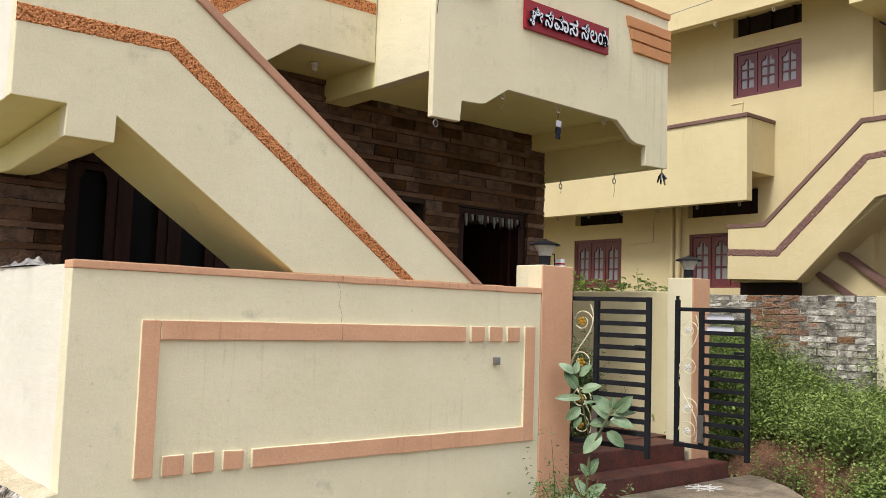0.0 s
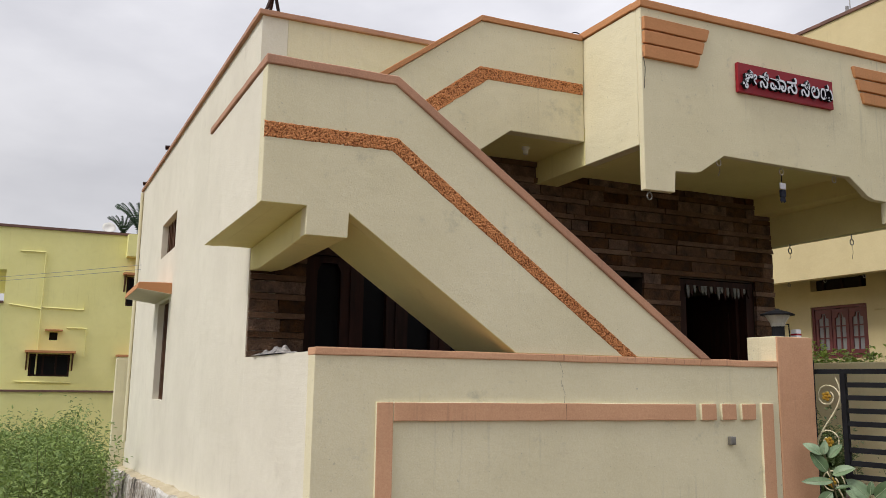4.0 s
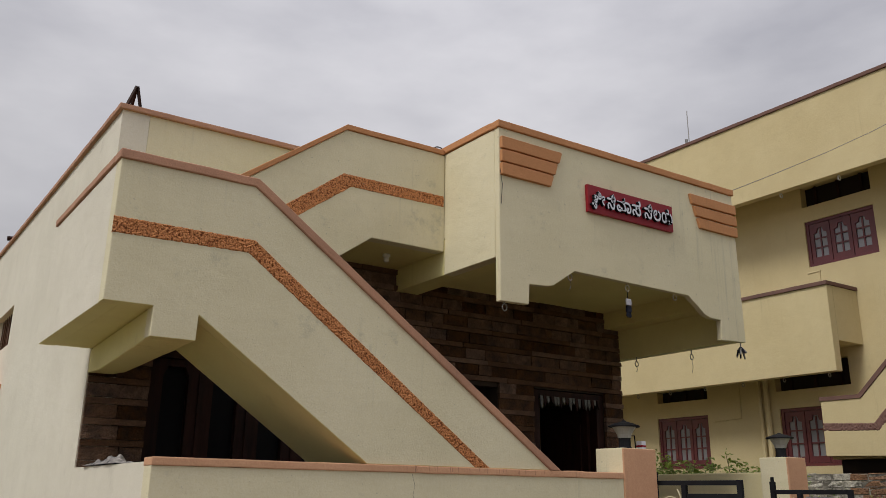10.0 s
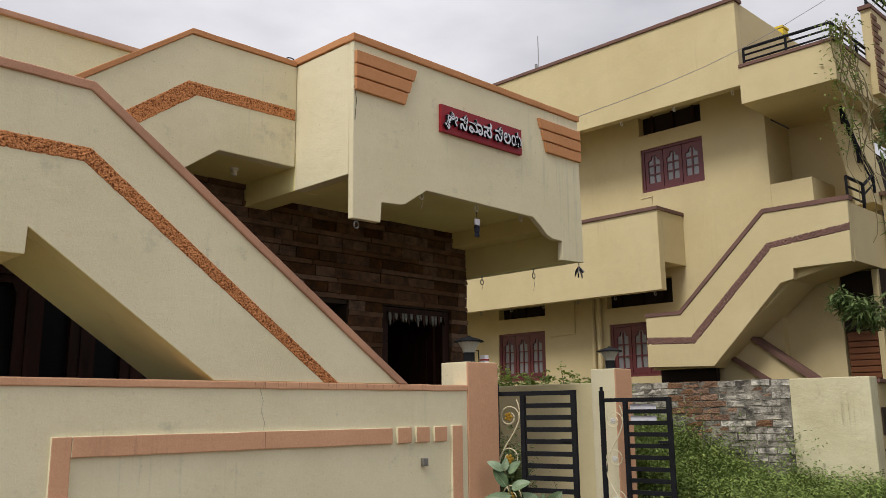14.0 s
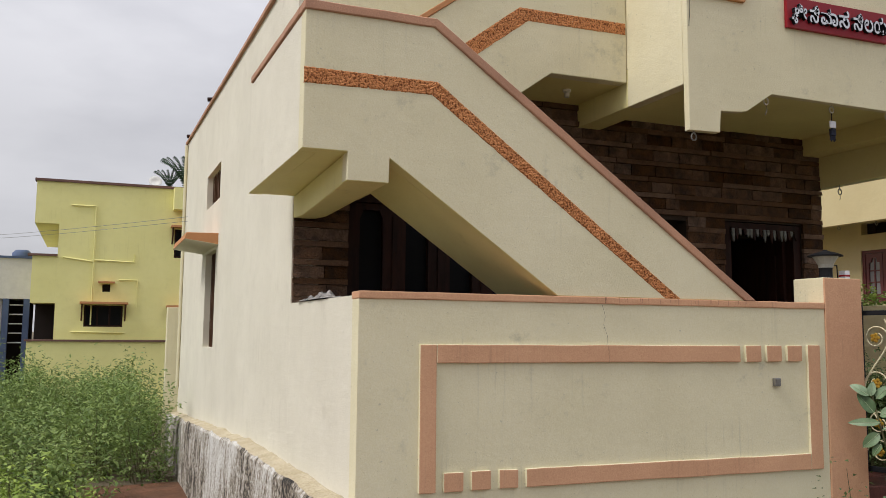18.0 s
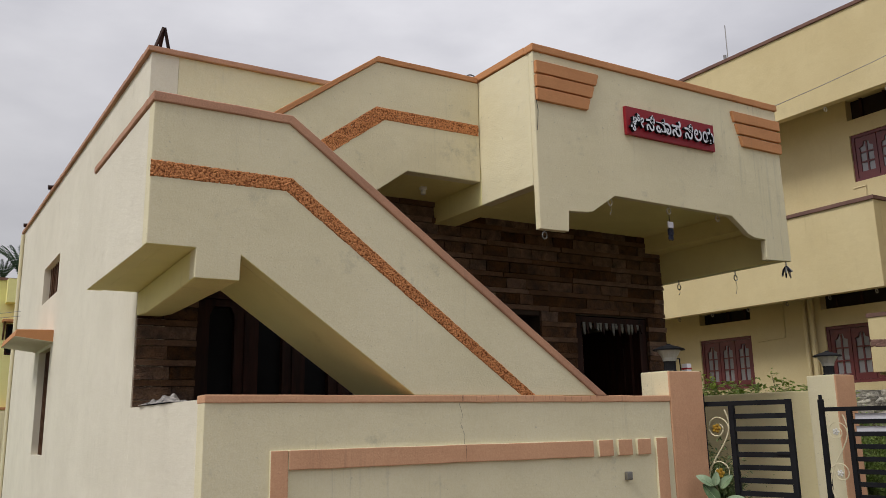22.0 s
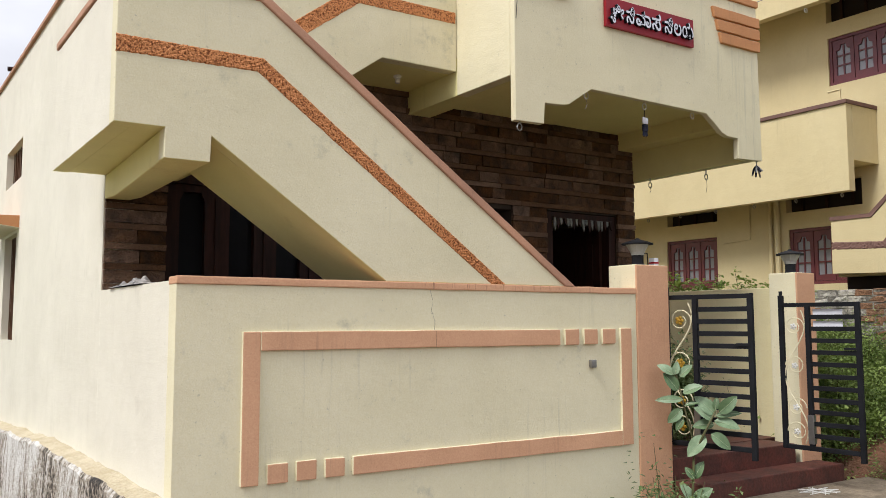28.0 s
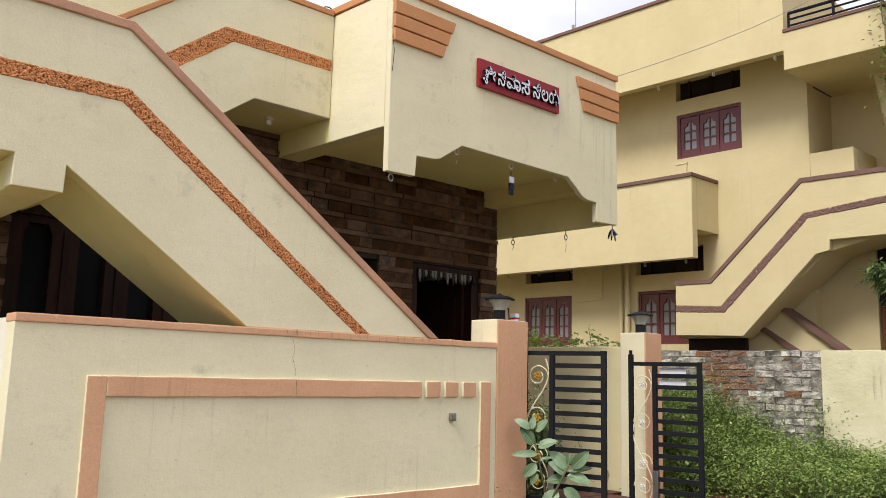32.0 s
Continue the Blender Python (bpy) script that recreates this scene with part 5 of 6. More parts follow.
rng = random.Random(8)
SILVER = surface("faded_silver_leaf", (0.20, 0.205, 0.19), 0.6, (0.10, 0.105, 0.095), 30, 80, 0.3)
for i in range(19):
    xx = 6.44 + 0.045 * i + rng.uniform(-0.01, 0.01)
    ln = rng.uniform(0.06, 0.15)
    part("pendant", slab("y", HW - 0.025, HW - 0.005, [(xx - 0.018, 2.755), (xx + 0.02, 2.755), (xx + 0.024, 2.755 - ln * 0.5), (xx + 0.012, 2.755 - ln), (xx - 0.012, 2.755 - ln * 0.6)], 0.003), (DARKWOOD if i % 5 in (1, 3) else SILVER), toran)

# bulb holder under the stair head, ceiling hooks, hanging things
bulb = thing("bulb_holder", (4.2, 7.05, 3.87), "white ceiling bulb holder", "lamp holder")
part("base", lathe(bmesh.new(), 4.22, 7.05, [(0.036, 3.873), (0.036, 3.852), (0.024, 3.842)], 12), WHITE, bulb, smooth=True)
part("socket", lathe(bmesh.new(), 4.22, 7.05, [(0.024, 3.842), (0.024, 3.808), (0.02, 3.8)], 12), WHITE, bulb, smooth=True)


def ring_hook(x, y, z, tail=0.0, tone=None, drop=0.05):
    h = thing("ceiling_hook", (x, y, z), "steel ring hook in the concrete", "hook", "hooks under the balcony")
    part("shank", tube(bmesh.new(), [(x, y, z), (x, y, z - drop)], 0.006, 6), STEEL, h)
    c = z - drop - 0.028
    ring = part("ring", tube(bmesh.new(), [(x + 0.024 * math.cos(a * math.tau / 12), y, c + 0.03 * math.sin(a * math.tau / 12)) for a in range(12)], 0.006, 6, True), tone or WHITE, h)
    if tail:
        part("thread", tube(bmesh.new(), [(x, y, c - 0.03), (x + 0.01, y, c - 0.03 - tail * 0.5), (x - 0.01, y, c - 0.03 - tail)], 0.003, 5), STEEL, ring)


ring_hook(5.49, BF + 0.12, 3.78, 0.09, None, 0.13)
ring_hook(6.21, BF + 0.12, 3.78, 0.0, None, 0.13)
ring_hook(6.86, BF + 0.12, 3.78, 0.0, None, 0.13)
ring_hook(4.67, BF + 0.03, 3.265, 0.0, STEEL, 0.02)
ring_hook(7.60, 7.2, 3.25, 0.06, STEEL)
ring_hook(7.68, 6.5, 3.25, 0.14, STEEL)
pend = thing("hanging_charm", (6.21, BF + 0.12, 3.4), "dark hanging charm with a small white card", "charm")
part("cord", tube(bmesh.new(), [(6.21, BF + 0.12, 3.592), (6.205, BF + 0.12, 3.50)], 0.004, 5), BLACK_PAINT, pend)
part("card", cuboid(6.168, 6.236, BF + 0.1, BF + 0.112, 3.455, 3.515, 0.004), PAPER, pend, "small white card")
NAVY = surface("dark_navy_cloth", (0.03, 0.035, 0.06), 0.9, (0.015, 0.016, 0.025), 20, 80, 0.6)
part("pouch", cuboid(6.176, 6.232, BF + 0.098, BF + 0.125, 3.385, 3.452, 0.008), NAVY, pend, "dark blue cloth pouch")
for k in range(5):
    part("tassel", tube(bmesh.new(), [(6.182 + 0.011 * k, BF + 0.112, 3.386), (6.178 + 0.013 * k, BF + 0.112, 3.36), (6.174 + 0.0145 * k, BF + 0.112, 3.345 - 0.012 * (k % 2))], 0.006, 5), NAVY, pend)
tuft = thing("dried_bundle", (7.7, BF + 0.04, 3.14), "dark dried bundle hung from a corner", "bundle")
part("string", tube(bmesh.new(), [(7.7, BF + 0.04, 3.245), (7.7, BF + 0.04, 3.18)], 0.006, 5), STEEL, tuft)
for i in range(7):
    a = i * 0.9
    part("pod", tube(bmesh.new(), [(7.7, BF + 0.04, 3.19), (7.7 + 0.03 * math.cos(a), BF + 0.04 + 0.03 * math.sin(a), 3.16), (7.705 + 0.05 * math.cos(a), BF + 0.04 + 0.05 * math.sin(a), 3.08 + 0.01 * i)], 0.016, 5, taper=0.008), NAVY if i % 2 else STEEL, tuft)

# letters on the name board, in the built-in font: base signs with their vowel marks set over or beside them
def letter(signs, x0, x1, z, height):
    """One raised letter of (sign, offset, lift, scale) pieces, drawn out to its width on the board."""
    bm = bmesh.new()
    for sign_text, dx, dz, sc in signs:
        cu = bpy.data.curves.new("letter", "FONT")
        cu.body = sign_text
        cu.extrude = 0.045
        cu.offset = 0.018
        cu.resolution_u = 3
        tmp = new("letter_curve", cu)
        me = bpy.data.meshes.new_from_object(tmp.evaluated_get(bpy.context.evaluated_depsgraph_get()))
        bpy.data.objects.remove(tmp)
        first = len(bm.verts)
        bm.from_mesh(me)
        bm.verts.ensure_lookup_table()
        for v in bm.verts[first:]:
            c = v.co
            v.co = Vector((dx + c.x * sc, BF - 0.05 - c.z * 0.36, z + (dz + c.y * sc) * height))
    lo, hi = min(v.co.x for v in bm.verts), max(v.co.x for v in bm.verts)
    for v in bm.verts:
        v.co.x = x0 + (x1 - x0) * (v.co.x - lo) / (hi - lo)
    bm.normal_update()
    # side faces are coloured black to give the letters their shadow edges
    for f in bm.faces:
        f.material_index = 0 if abs(f.normal.y) > 0.5 else 1
    part("letter", bm, [LETTER, BLACK_PAINT], sign, "raised steel letter, sides blackened for shadow")


NI = (("\u0ca8", 0, 0, 1), ("\u0cbf", 0.44, 0.02, 1))
SRI = (("\u0cb6", 0, 0, 1), ("\u0cc0", 0.5, 0.08, 0.85), ("\u0ccd", 0.0, -0.48, 1.0))
VAA = (("\u0cb5", 0, 0, 1), ("\u0cbe", 0.78, 0, 1))
LETTERS = ((SRI, 0.02, 0.165), (NI, 0.19, 0.285), (VAA, 0.295, 0.465), ((("\u0cb8", 0, 0, 1),), 0.475, 0.58), (NI, 0.62, 0.72), ((("\u0cb2", 0, 0, 1),), 0.73, 0.82), ((("\u0caf", 0, 0, 1),), 0.83, 0.965))
for signs, u0, u1 in LETTERS:
    letter(signs, BOARD_X0 + (BOARD_X1 - BOARD_X0) * u0, BOARD_X0 + (BOARD_X1 - BOARD_X0) * u1, 4.305, 0.19)

# hairline cracks in the plaster of the front wall
for pts in ([(3.60, 1.84), (3.625, 1.76), (3.61, 1.70), (3.64, 1.62), (3.635, 1.56)], [(3.635, 1.55), (3.637, 1.44)], [(3.62, 1.895), (3.618, 1.85)]):
    part("crack", tube(bmesh.new(), [(x, FRONT - (0.0005 if 1.56 > z > 1.43 else 0.0) - (0.0225 if 1.56 > z > 1.43 else 0) - (0.0125 if z > 1.845 else 0), z) for x, z in pts], 0.0009, 4), GROUT, wall)
for k in range(26):
    a = 3.55 + 0.055 * k + 0.03 * math.sin(k * 2.3)
    part("drip_stain", tube(bmesh.new(), [(a, FRONT - 0.0115, 1.893), (a + 0.003, FRONT - 0.0118, 1.893 - 0.022 - 0.02 * abs(math.sin(k * 1.7)))], 0.0022, 4), CAP, wall)

# ---- things on the compound wall ----
cloth = thing("crumpled_cloth", (1.92, 6.85, WALL_TOP), "crumpled grey cloth on the wall top", "cloth")
bm = bmesh.new()
gx, gy = 14, 30
vs = [[None] * (gx + 1) for _ in range(gy + 1)]
for j in range(gy + 1):
    for i in range(gx + 1):
        u, v = i / gx - 0.5, j / gy - 0.5
        edge = max(0, 1 - (2 * abs(u)) ** 3) * max(0, 1 - (2 * abs(v)) ** 2)
        z = 0.012 + 0.065 * edge * (0.55 + 0.9 * noise.noise(Vector((u * 4, v * 9, 3)))) + 0.03 * edge * noise.noise(Vector((u * 14, v * 30, 7)))
        vs[j][i] = bm.verts.new((1.905 + 0.17 * u + 0.03 * noise.noise(Vector((v * 6, 1, 1))), 6.75 + 0.9 * v, WALL_TOP - 0.03 + max(0.003, z)))
for j in range(gy):
    for i in range(gx):
        bm.faces.new((vs[j][i], vs[j][i + 1], vs[j + 1][i + 1], vs[j + 1][i]))
part("cloth", bm, CLOTH, cloth, smooth=True)
mb = thing("switch_box", (5.12, FRONT, 1.26), "small grey electrical box on the wall", "box")
part("box", cuboid(5.076, 5.128, FRONT - 0.035, FRONT - 0.001, 1.252, 1.314, 0.006), STEEL, mb)
part("plate", cuboid(5.083, 5.121, FRONT - 0.039, FRONT - 0.035, 1.262, 1.304, 0.002), STEEL, mb)
pipe = thing("waste_pipe", (2.28, 5.5, 0.3), "grey plastic waste pipe with elbows out of the wall", "pipe")
part("elbow", tube(bmesh.new(), [(2.285, FRONT + 0.02, 0.375), (2.285, 5.5, 0.378), (2.27, 5.47, 0.373), (2.235, 5.455, 0.362)], 0.043, 14), PVC, pipe, smooth=True)
part("run", tube(bmesh.new(), [(2.25, 5.46, 0.366), (1.70, 5.31, 0.275)], 0.034, 14), PVC, pipe, smooth=True)
part("lower_elbow", tube(bmesh.new(), [(1.73, 5.318, 0.28), (1.66, 5.30, 0.262), (1.635, 5.30, 0.23), (1.63, 5.30, 0.15)], 0.043, 14), PVC, pipe, smooth=True)
part("drop", tube(bmesh.new(), [(1.63, 5.30, 0.16), (1.63, 5.30, -0.12)], 0.034, 14), PVC, pipe, smooth=True)


def rock(name, at, size, mat, label, seed, group="", flat=0.6):
    rr = random.Random(seed)
    bm = bmesh.new()
    bmesh.ops.create_icosphere(bm, subdivisions=2, radius=1)
    for v in bm.verts:
        v.co *= 1 + 0.35 * noise.noise(v.co * 1.3 + Vector((seed, 0, 0)))
        v.co = Vector((v.co.x * size, v.co.y * size * 0.75, v.co.z * size * flat))
        v.co = Matrix.Rotation(seed * 1.1, 3, "Z") @ v.co + Vector(at)
    return tagged(part(name, bm, mat), label, name.replace("_", " "), group)


BLACKSTONE = surface("black_granite", (0.035, 0.033, 0.032), 0.7, (0.02, 0.019, 0.019), 8, 50, 0.6, dist=0.01)
ROCK = surface("orange_sandstone", (0.50, 0.34, 0.19), 0.95, (0.32, 0.20, 0.12), 5, 40, 0.8, dist=0.01)
stone_bm = cuboid(1.93, 2.34, 5.18, 5.44, -0.12, 0.17, 0.03)
for v in stone_bm.verts:
    v.co += Vector((noise.noise(v.co * 6), noise.noise(v.co * 6 + Vector((9, 0, 0))), noise.noise(v.co * 6 + Vector((0, 9, 0))))) * 0.02
tagged(part("stone_block", stone_bm, BLACKSTONE), "rough black granite block below the pipe", "stone")
for i, (x, y, s) in enumerate(((1.5, 7.85, 0.11), (1.54, 7.5, 0.12), (1.36, 7.5, 0.085), (1.47, 7.2, 0.13), (1.3, 7.1, 0.09), (1.49, 7.35, 0.1), (1.43, 8.95, 0.075), (1.5, 9.3, 0.05), (1.25, 7.5, 0.06), (1.4, 9.9, 0.05), (1.46, 10.6, 0.06), (1.42, 11.4, 0.06), (1.5, 12.0, 0.05))):
    s *= 1.3
    rock("rock", (x, y, ground_height(x, y) + s * 0.4 + (0.14 if i == 5 else 0)), s, ROCK, "broken orange stone on the soil", i + 2, "loose stones")
post = thing("clay_spout", (4.75, 5.5, 0.1), "small white clay spout at the wall foot", "spout")
part("spout", lathe(bmesh.new(), 4.745, 5.53, [(0.025, -0.02), (0.04, 0.03), (0.042, 0.14), (0.032, 0.2), (0.012, 0.225)], 12), CREAM, post, smooth=True)
part("base", cuboid(4.69, 4.8, 5.5, 5.56, -0.05, 0.02, 0.01), CONCRETE, post)

# pavement slabs along the wall foot
pave = thing("stone_paving", (4, 5.4, 0), "grey stone slabs along the wall foot", "paving", kind="structure")
rng = random.Random(5)
xx = 2.55
while xx < 5.95:
    w = rng.uniform(0.5, 0.8)
    z = -0.045 + rng.uniform(-0.012, 0.012) + 0.012 * (xx - 2.5)
    bm = slab("z", z - 0.1, z, [(xx + rng.uniform(-0.02, 0.02), 5.56), (xx + w - 0.02, 5.56), (xx + w - 0.03, 5.02 + rng.uniform(-0.06, 0.06)), (xx + 0.02, 4.98 + rng.uniform(-0.06, 0.06))], 0.008)
    part("paving_slab", bm, SLATE, pave)
    xx += w

# ---- steps, ramp and gate ----
steps = thing("entrance_steps", (6.8, 5.5, 0), "red oxide entrance steps between the pillars", "steps", kind="structure")
part("upper_step", cuboid(6.0, 7.685, 5.58, 5.93, 0.0, 0.455, 0.012), RED_OXIDE, steps)
part("lower_step", cuboid(6.0, 7.95, 5.27, 5.555, 0.0, 0.285, 0.012), RED_OXIDE, steps)
bm = bmesh.new()
ring = [(6.25, 5.265), (8.3, 5.265), (8.25, 5.05), (8.03, 4.72), (7.43, 4.1), (6.9, 3.2), (6.3, 2.6), (5.0, 2.9), (5.12, 3.6), (5.3, 3.98), (5.92, 4.38), (6.12, 4.8)]
ring2 = []
for i, (x, y) in enumerate(ring):
    nx, ny = ring[(i + 1) % len(ring)]
    for k in range(4):
        t = k / 4
        px, py = x + (nx - x) * t, y + (ny - y) * t
        d = 0.03 * noise.noise(Vector((px * 5, py * 5, 0))) if 0 < i else 0
        ring2.append((px + d, py + d))
slab("z", 0.02, 0.135, ring2, 0.012, bm)
mid_x, mid_y = sum(p[0] for p in ring) / len(ring), sum(p[1] for p in ring) / len(ring)
slab("z", -0.25, 0.019, [(mid_x + (x - mid_x) * 0.86, mid_y + 0.05 + (y - mid_y) * 0.9) for x, y in ring], 0, bm)
bm.normal_update()
for f in bm.faces:
    f.material_index = 0 if f.normal.z > 0.8 else 1
structure("entrance_ramp", bm, [CONCRETE, DAMP], "worn concrete apron with broken edges", "slab")
rangoli = thing("rangoli", (7.25, 5.08, 0.14), "white powder floor drawing on the concrete", "drawing")
for k in range(4):
    for off in (-0.05, 0.05):
        a = k * math.pi / 4
        pts = [(7.25 + 0.2 * math.cos(a) * t - off * math.sin(a), 5.08 + 0.13 * math.sin(a) * t + off * math.cos(a), 0.138) for t in (-1, -0.5, 0, 0.5, 1)]
        part("stroke", tube(bmesh.new(), pts, 0.0045, 5), WHITE, rangoli)
for i, (x, y, r) in enumerate(((8.17, 5.42, 20), (8.28, 5.38, 60))):
    s = thing("sandal", (x, y, 0.03), "worn dark brown sandal on the ground", "sandal", "pair of sandals")
    m = Matrix.Rotation(radians(r), 3, "Z")
    out = [(m @ Vector((0.11 * math.cos(a) * (1.15 if math.cos(a) > 0 else 1), 0.045 * math.sin(a), 0)))[:2] for a in [k * math.tau / 14 for k in range(14)]]
    zs = 0.035
    part("sole", slab("z", zs, zs + 0.025, [(x + u, y + v) for u, v in out], 0.004), BROWNWOOD, s)
    p0, p1, p2 = (m @ Vector((0.03, -0.04, 0)), m @ Vector((0.05, 0, 0)), m @ Vector((0.03, 0.04, 0)))
    part("strap", tube(bmesh.new(), [(x + p0.x, y + p0.y, zs + 0.025), (x + p1.x, y + p1.y, zs + 0.06), (x + p2.x, y + p2.y, zs + 0.025)], 0.009, 6), DARKWOOD, s)


def gate_leaf(hinge, free, label, flower, Z0=0.45, Z1=1.79):
    """A gate leaf: flat bars beside the free post, scrolls with flowers beside the hinge."""
    hinge, free = Vector((*hinge, 0)), Vector((*free, 0))
    d = (free - hinge)
    L = d.length
    d.normalize()
    n = Vector((-d.y, d.x, 0))
    g = thing("gate_leaf", (hinge.x, hinge.y, 0.45), label, "gate", "gate leaves", skew=False)
    def obox(u0, u1, v, z0, z1, bevel=0.004):
        bm = cuboid(u0, u1, -v, v, z0, z1, bevel)
        for w in bm.verts:
            c = w.co.copy()
            w.co = hinge + d * c.x + n * c.y + Vector((0, 0, c.z))
        return bm
    mid = L * 0.34
    for u, top in ((0.0, Z1 + 0.07), (mid, Z1 - 0.03), (L - 0.04, Z1)):
        part("post", obox(u, u + 0.042, 0.021, Z0 - (0.06 if u > L * 0.5 else 0), top), BLACK_PAINT, g, skew=False)
    part("finial", tube(bmesh.new(), [hinge + d * 0.02 + Vector((0, 0, Z1 + 0.06)), hinge + d * 0.02 + Vector((0, 0, Z1 + 0.11))], 0.016, 8), BLACK_PAINT, g, skew=False)
    part("rail", obox(0.042, L - 0.041, 0.02, Z1 - 0.04, Z1 - 0.002), BLACK_PAINT, g, skew=False)
    part("rail", obox(0.042, L - 0.041, 0.02, Z0, Z0 + 0.04), BLACK_PAINT, g, skew=False)
    for k in range(11):
        z = Z0 + 0.115 + (Z1 - Z0 - 0.16) * k / 11
        part("bar", obox(mid + 0.043, L - 0.041, 0.013, z, z + 0.04, 0.002), BLACK_PAINT, g, skew=False)
    part("latch", obox(L - 0.14, L - 0.03, 0.024, Z1 - 0.43, Z1 - 0.405), BLACK_PAINT, g, skew=False)
    uc, zc = mid * 0.55, (Z0 + Z1) / 2
    half = mid * 0.40
    def at(u, z, o=0.0):
        return hinge + d * u + n * o + Vector((0, 0, z))
    main = []
    for i in range(41):
        t = i / 40
        main.append(at(uc + half * math.sin(t * math.tau * 1.25 + 0.8), Z0 + 0.06 + (Z1 - Z0 - 0.13) * t))
    part("scroll", tube(bmesh.new(), main, 0.006, 6), CREAM, g, "thin iron scrollwork", skew=False)
    for k, (zz, sgn) in enumerate(((Z1 - 0.22, 1), (Z1 - 0.58, -1), (Z0 + 0.38, 1), (Z0 + 0.16, -1))):
        pts = []
        for i in range(23):
            a = i / 22 * math.tau * 1.15
            r = half * (0.95 - 0.55 * i / 22)
            pts.append(at(uc + sgn * r * math.cos(a), zz + r * math.sin(a)))
        curl = part("scroll", tube(bmesh.new(), pts, 0.005, 6), CREAM, g, "thin iron scrollwork", skew=False)
        fb = bmesh.new()
        big = 0.017 if flower is GOLD else 0.013
        for a in range(5):
            an = a * math.tau / 5
            c = at(uc + big * 1.5 * math.cos(an), zz + big * 1.5 * math.sin(an), -0.012)
            bmesh.ops.create_icosphere(fb, subdivisions=1, radius=big, matrix=Matrix.Translation(c))
        bmesh.ops.create_icosphere(fb, subdivisions=1, radius=big * 0.8, matrix=Matrix.Translation(at(uc, zz, -0.02)))
        part("flower", fb, flower, curl, skew=False)
    part("bracket", obox(mid - 0.005, mid + 0.05, 0.026, Z0 + 0.06, Z0 + 0.32), STEEL, g, "worn steel plate", skew=False)
    return g, at, L, mid


gate_leaf((6.04, 5.66), (6.235, 4.90), "open black iron gate leaf with gold flowers", GOLD, 0.57, 1.845)
g, at, L, mid = gate_leaf((7.40, 5.50), (7.506, 4.77), "open black iron gate leaf with a paper notice", WHITE)
for z0 in (1.545, 1.655):
    vs = [at(mid + 0.06, z0, 0.02), at(L - 0.16, z0 + 0.005, 0.02), at(L - 0.16, z0 + 0.07, 0.02), at(mid + 0.06, z0 + 0.075, 0.02)]
    bm = bmesh.new()
    lo = [bm.verts.new(v) for v in vs]
    hi = [bm.verts.new(v + Vector((0.003, 0, 0))) for v in vs]
    bm.faces.new(lo), bm.faces.new(hi[::-1])
    for i in range(4):
        bm.faces.new((lo[i], hi[i], hi[(i + 1) % 4], lo[(i + 1) % 4]))
    bmesh.ops.recalc_face_normals(bm, faces=bm.faces)
    tagged(part("paper_notice", bm, PAPER, None, skew=False), "white paper strip tied to the gate", "notice", "paper notices")

# lamps on the pillars
def pillar_lamp(x, y, z):
    p = thing("pillar_lamp", (x, y, z), "pillar lamp with a black cap and frosted bowl", "lamp", "pillar lamps")
    part("base", lathe(bmesh.new(), x, y, [(0.058, z), (0.058, z + 0.012), (0.05, z + 0.018), (0.05, z + 0.085), (0.056, z + 0.09)], 10), BLACK_PAINT, p, "black lamp base")
    part("bowl", lathe(bmesh.new(), x, y, [(0.054, z + 0.09), (0.06, z + 0.12), (0.1, z + 0.185)], 10), FROST, p, "frosted flared bowl")
    part("cap", lathe(bmesh.new(), x, y, [(0.132, z + 0.182), (0.134, z + 0.192), (0.085, z + 0.212), (0.025, z + 0.228), (0.012, z + 0.24)], 10), BLACK_PAINT, p, "black pyramid cap")


pillar_lamp(5.79, 5.71, 2.098)
pillar_lamp(7.905, 5.71, 2.098)
carton = thing("small_carton", (5.95, 5.68, 2.098), "small white and red carton on a pillar", "carton")
part("box", cuboid(5.915, 5.965, 5.64, 5.70, 2.099, 2.168, 0.003), PAPER, carton)
part("stripe", cuboid(5.913, 5.967, 5.638, 5.702, 2.118, 2.133, 0), SIGN_RED, carton)
wire = thing("bent_rod", (5.96, 5.82, 2.095), "bent steel rod set in the pillar top", "rod")
part("rod", tube(bmesh.new(), [(5.94, 5.85, 2.09), (5.95, 5.85, 2.22), (6.08, 5.87, 2.23), (6.09, 5.87, 2.1)], 0.006, 5), BLACK_PAINT, wire)
structure("side_boundary_wall", worn(cuboid(7.94, 8.04, 5.865, 16.3, 0, 1.965, 0.01), 0.006, 0.3, 1), YARD, "pale yellow side boundary wall behind the gate", "wall")

# ---- stone cladding on the verandah wall ----
clad = thing("stone_cladding", (1.84, HW, 0), "brown stone cladding in thick and thin courses", "cladding", kind="structure")
rng = random.Random(11)
OPEN = ((2.32, 4.35, 0.9, 2.9), (5.45, 5.86, 1.5, 2.8), (6.33, 7.355, 0.45, 2.83))


def free_spans(z0, z1):
    spans = [(1.842, HX1)]
    for a, b, c, d in OPEN:
        if z1 > c + 0.01 and z0 < d - 0.01:
            out = []
            for s, e in spans:
                if a > s:
                    out.append((s, min(e, a)))
                if b < e:
                    out.append((max(s, b), e))
            spans = [q for q in out if q[1] - q[0] > 0.03]
    return spans


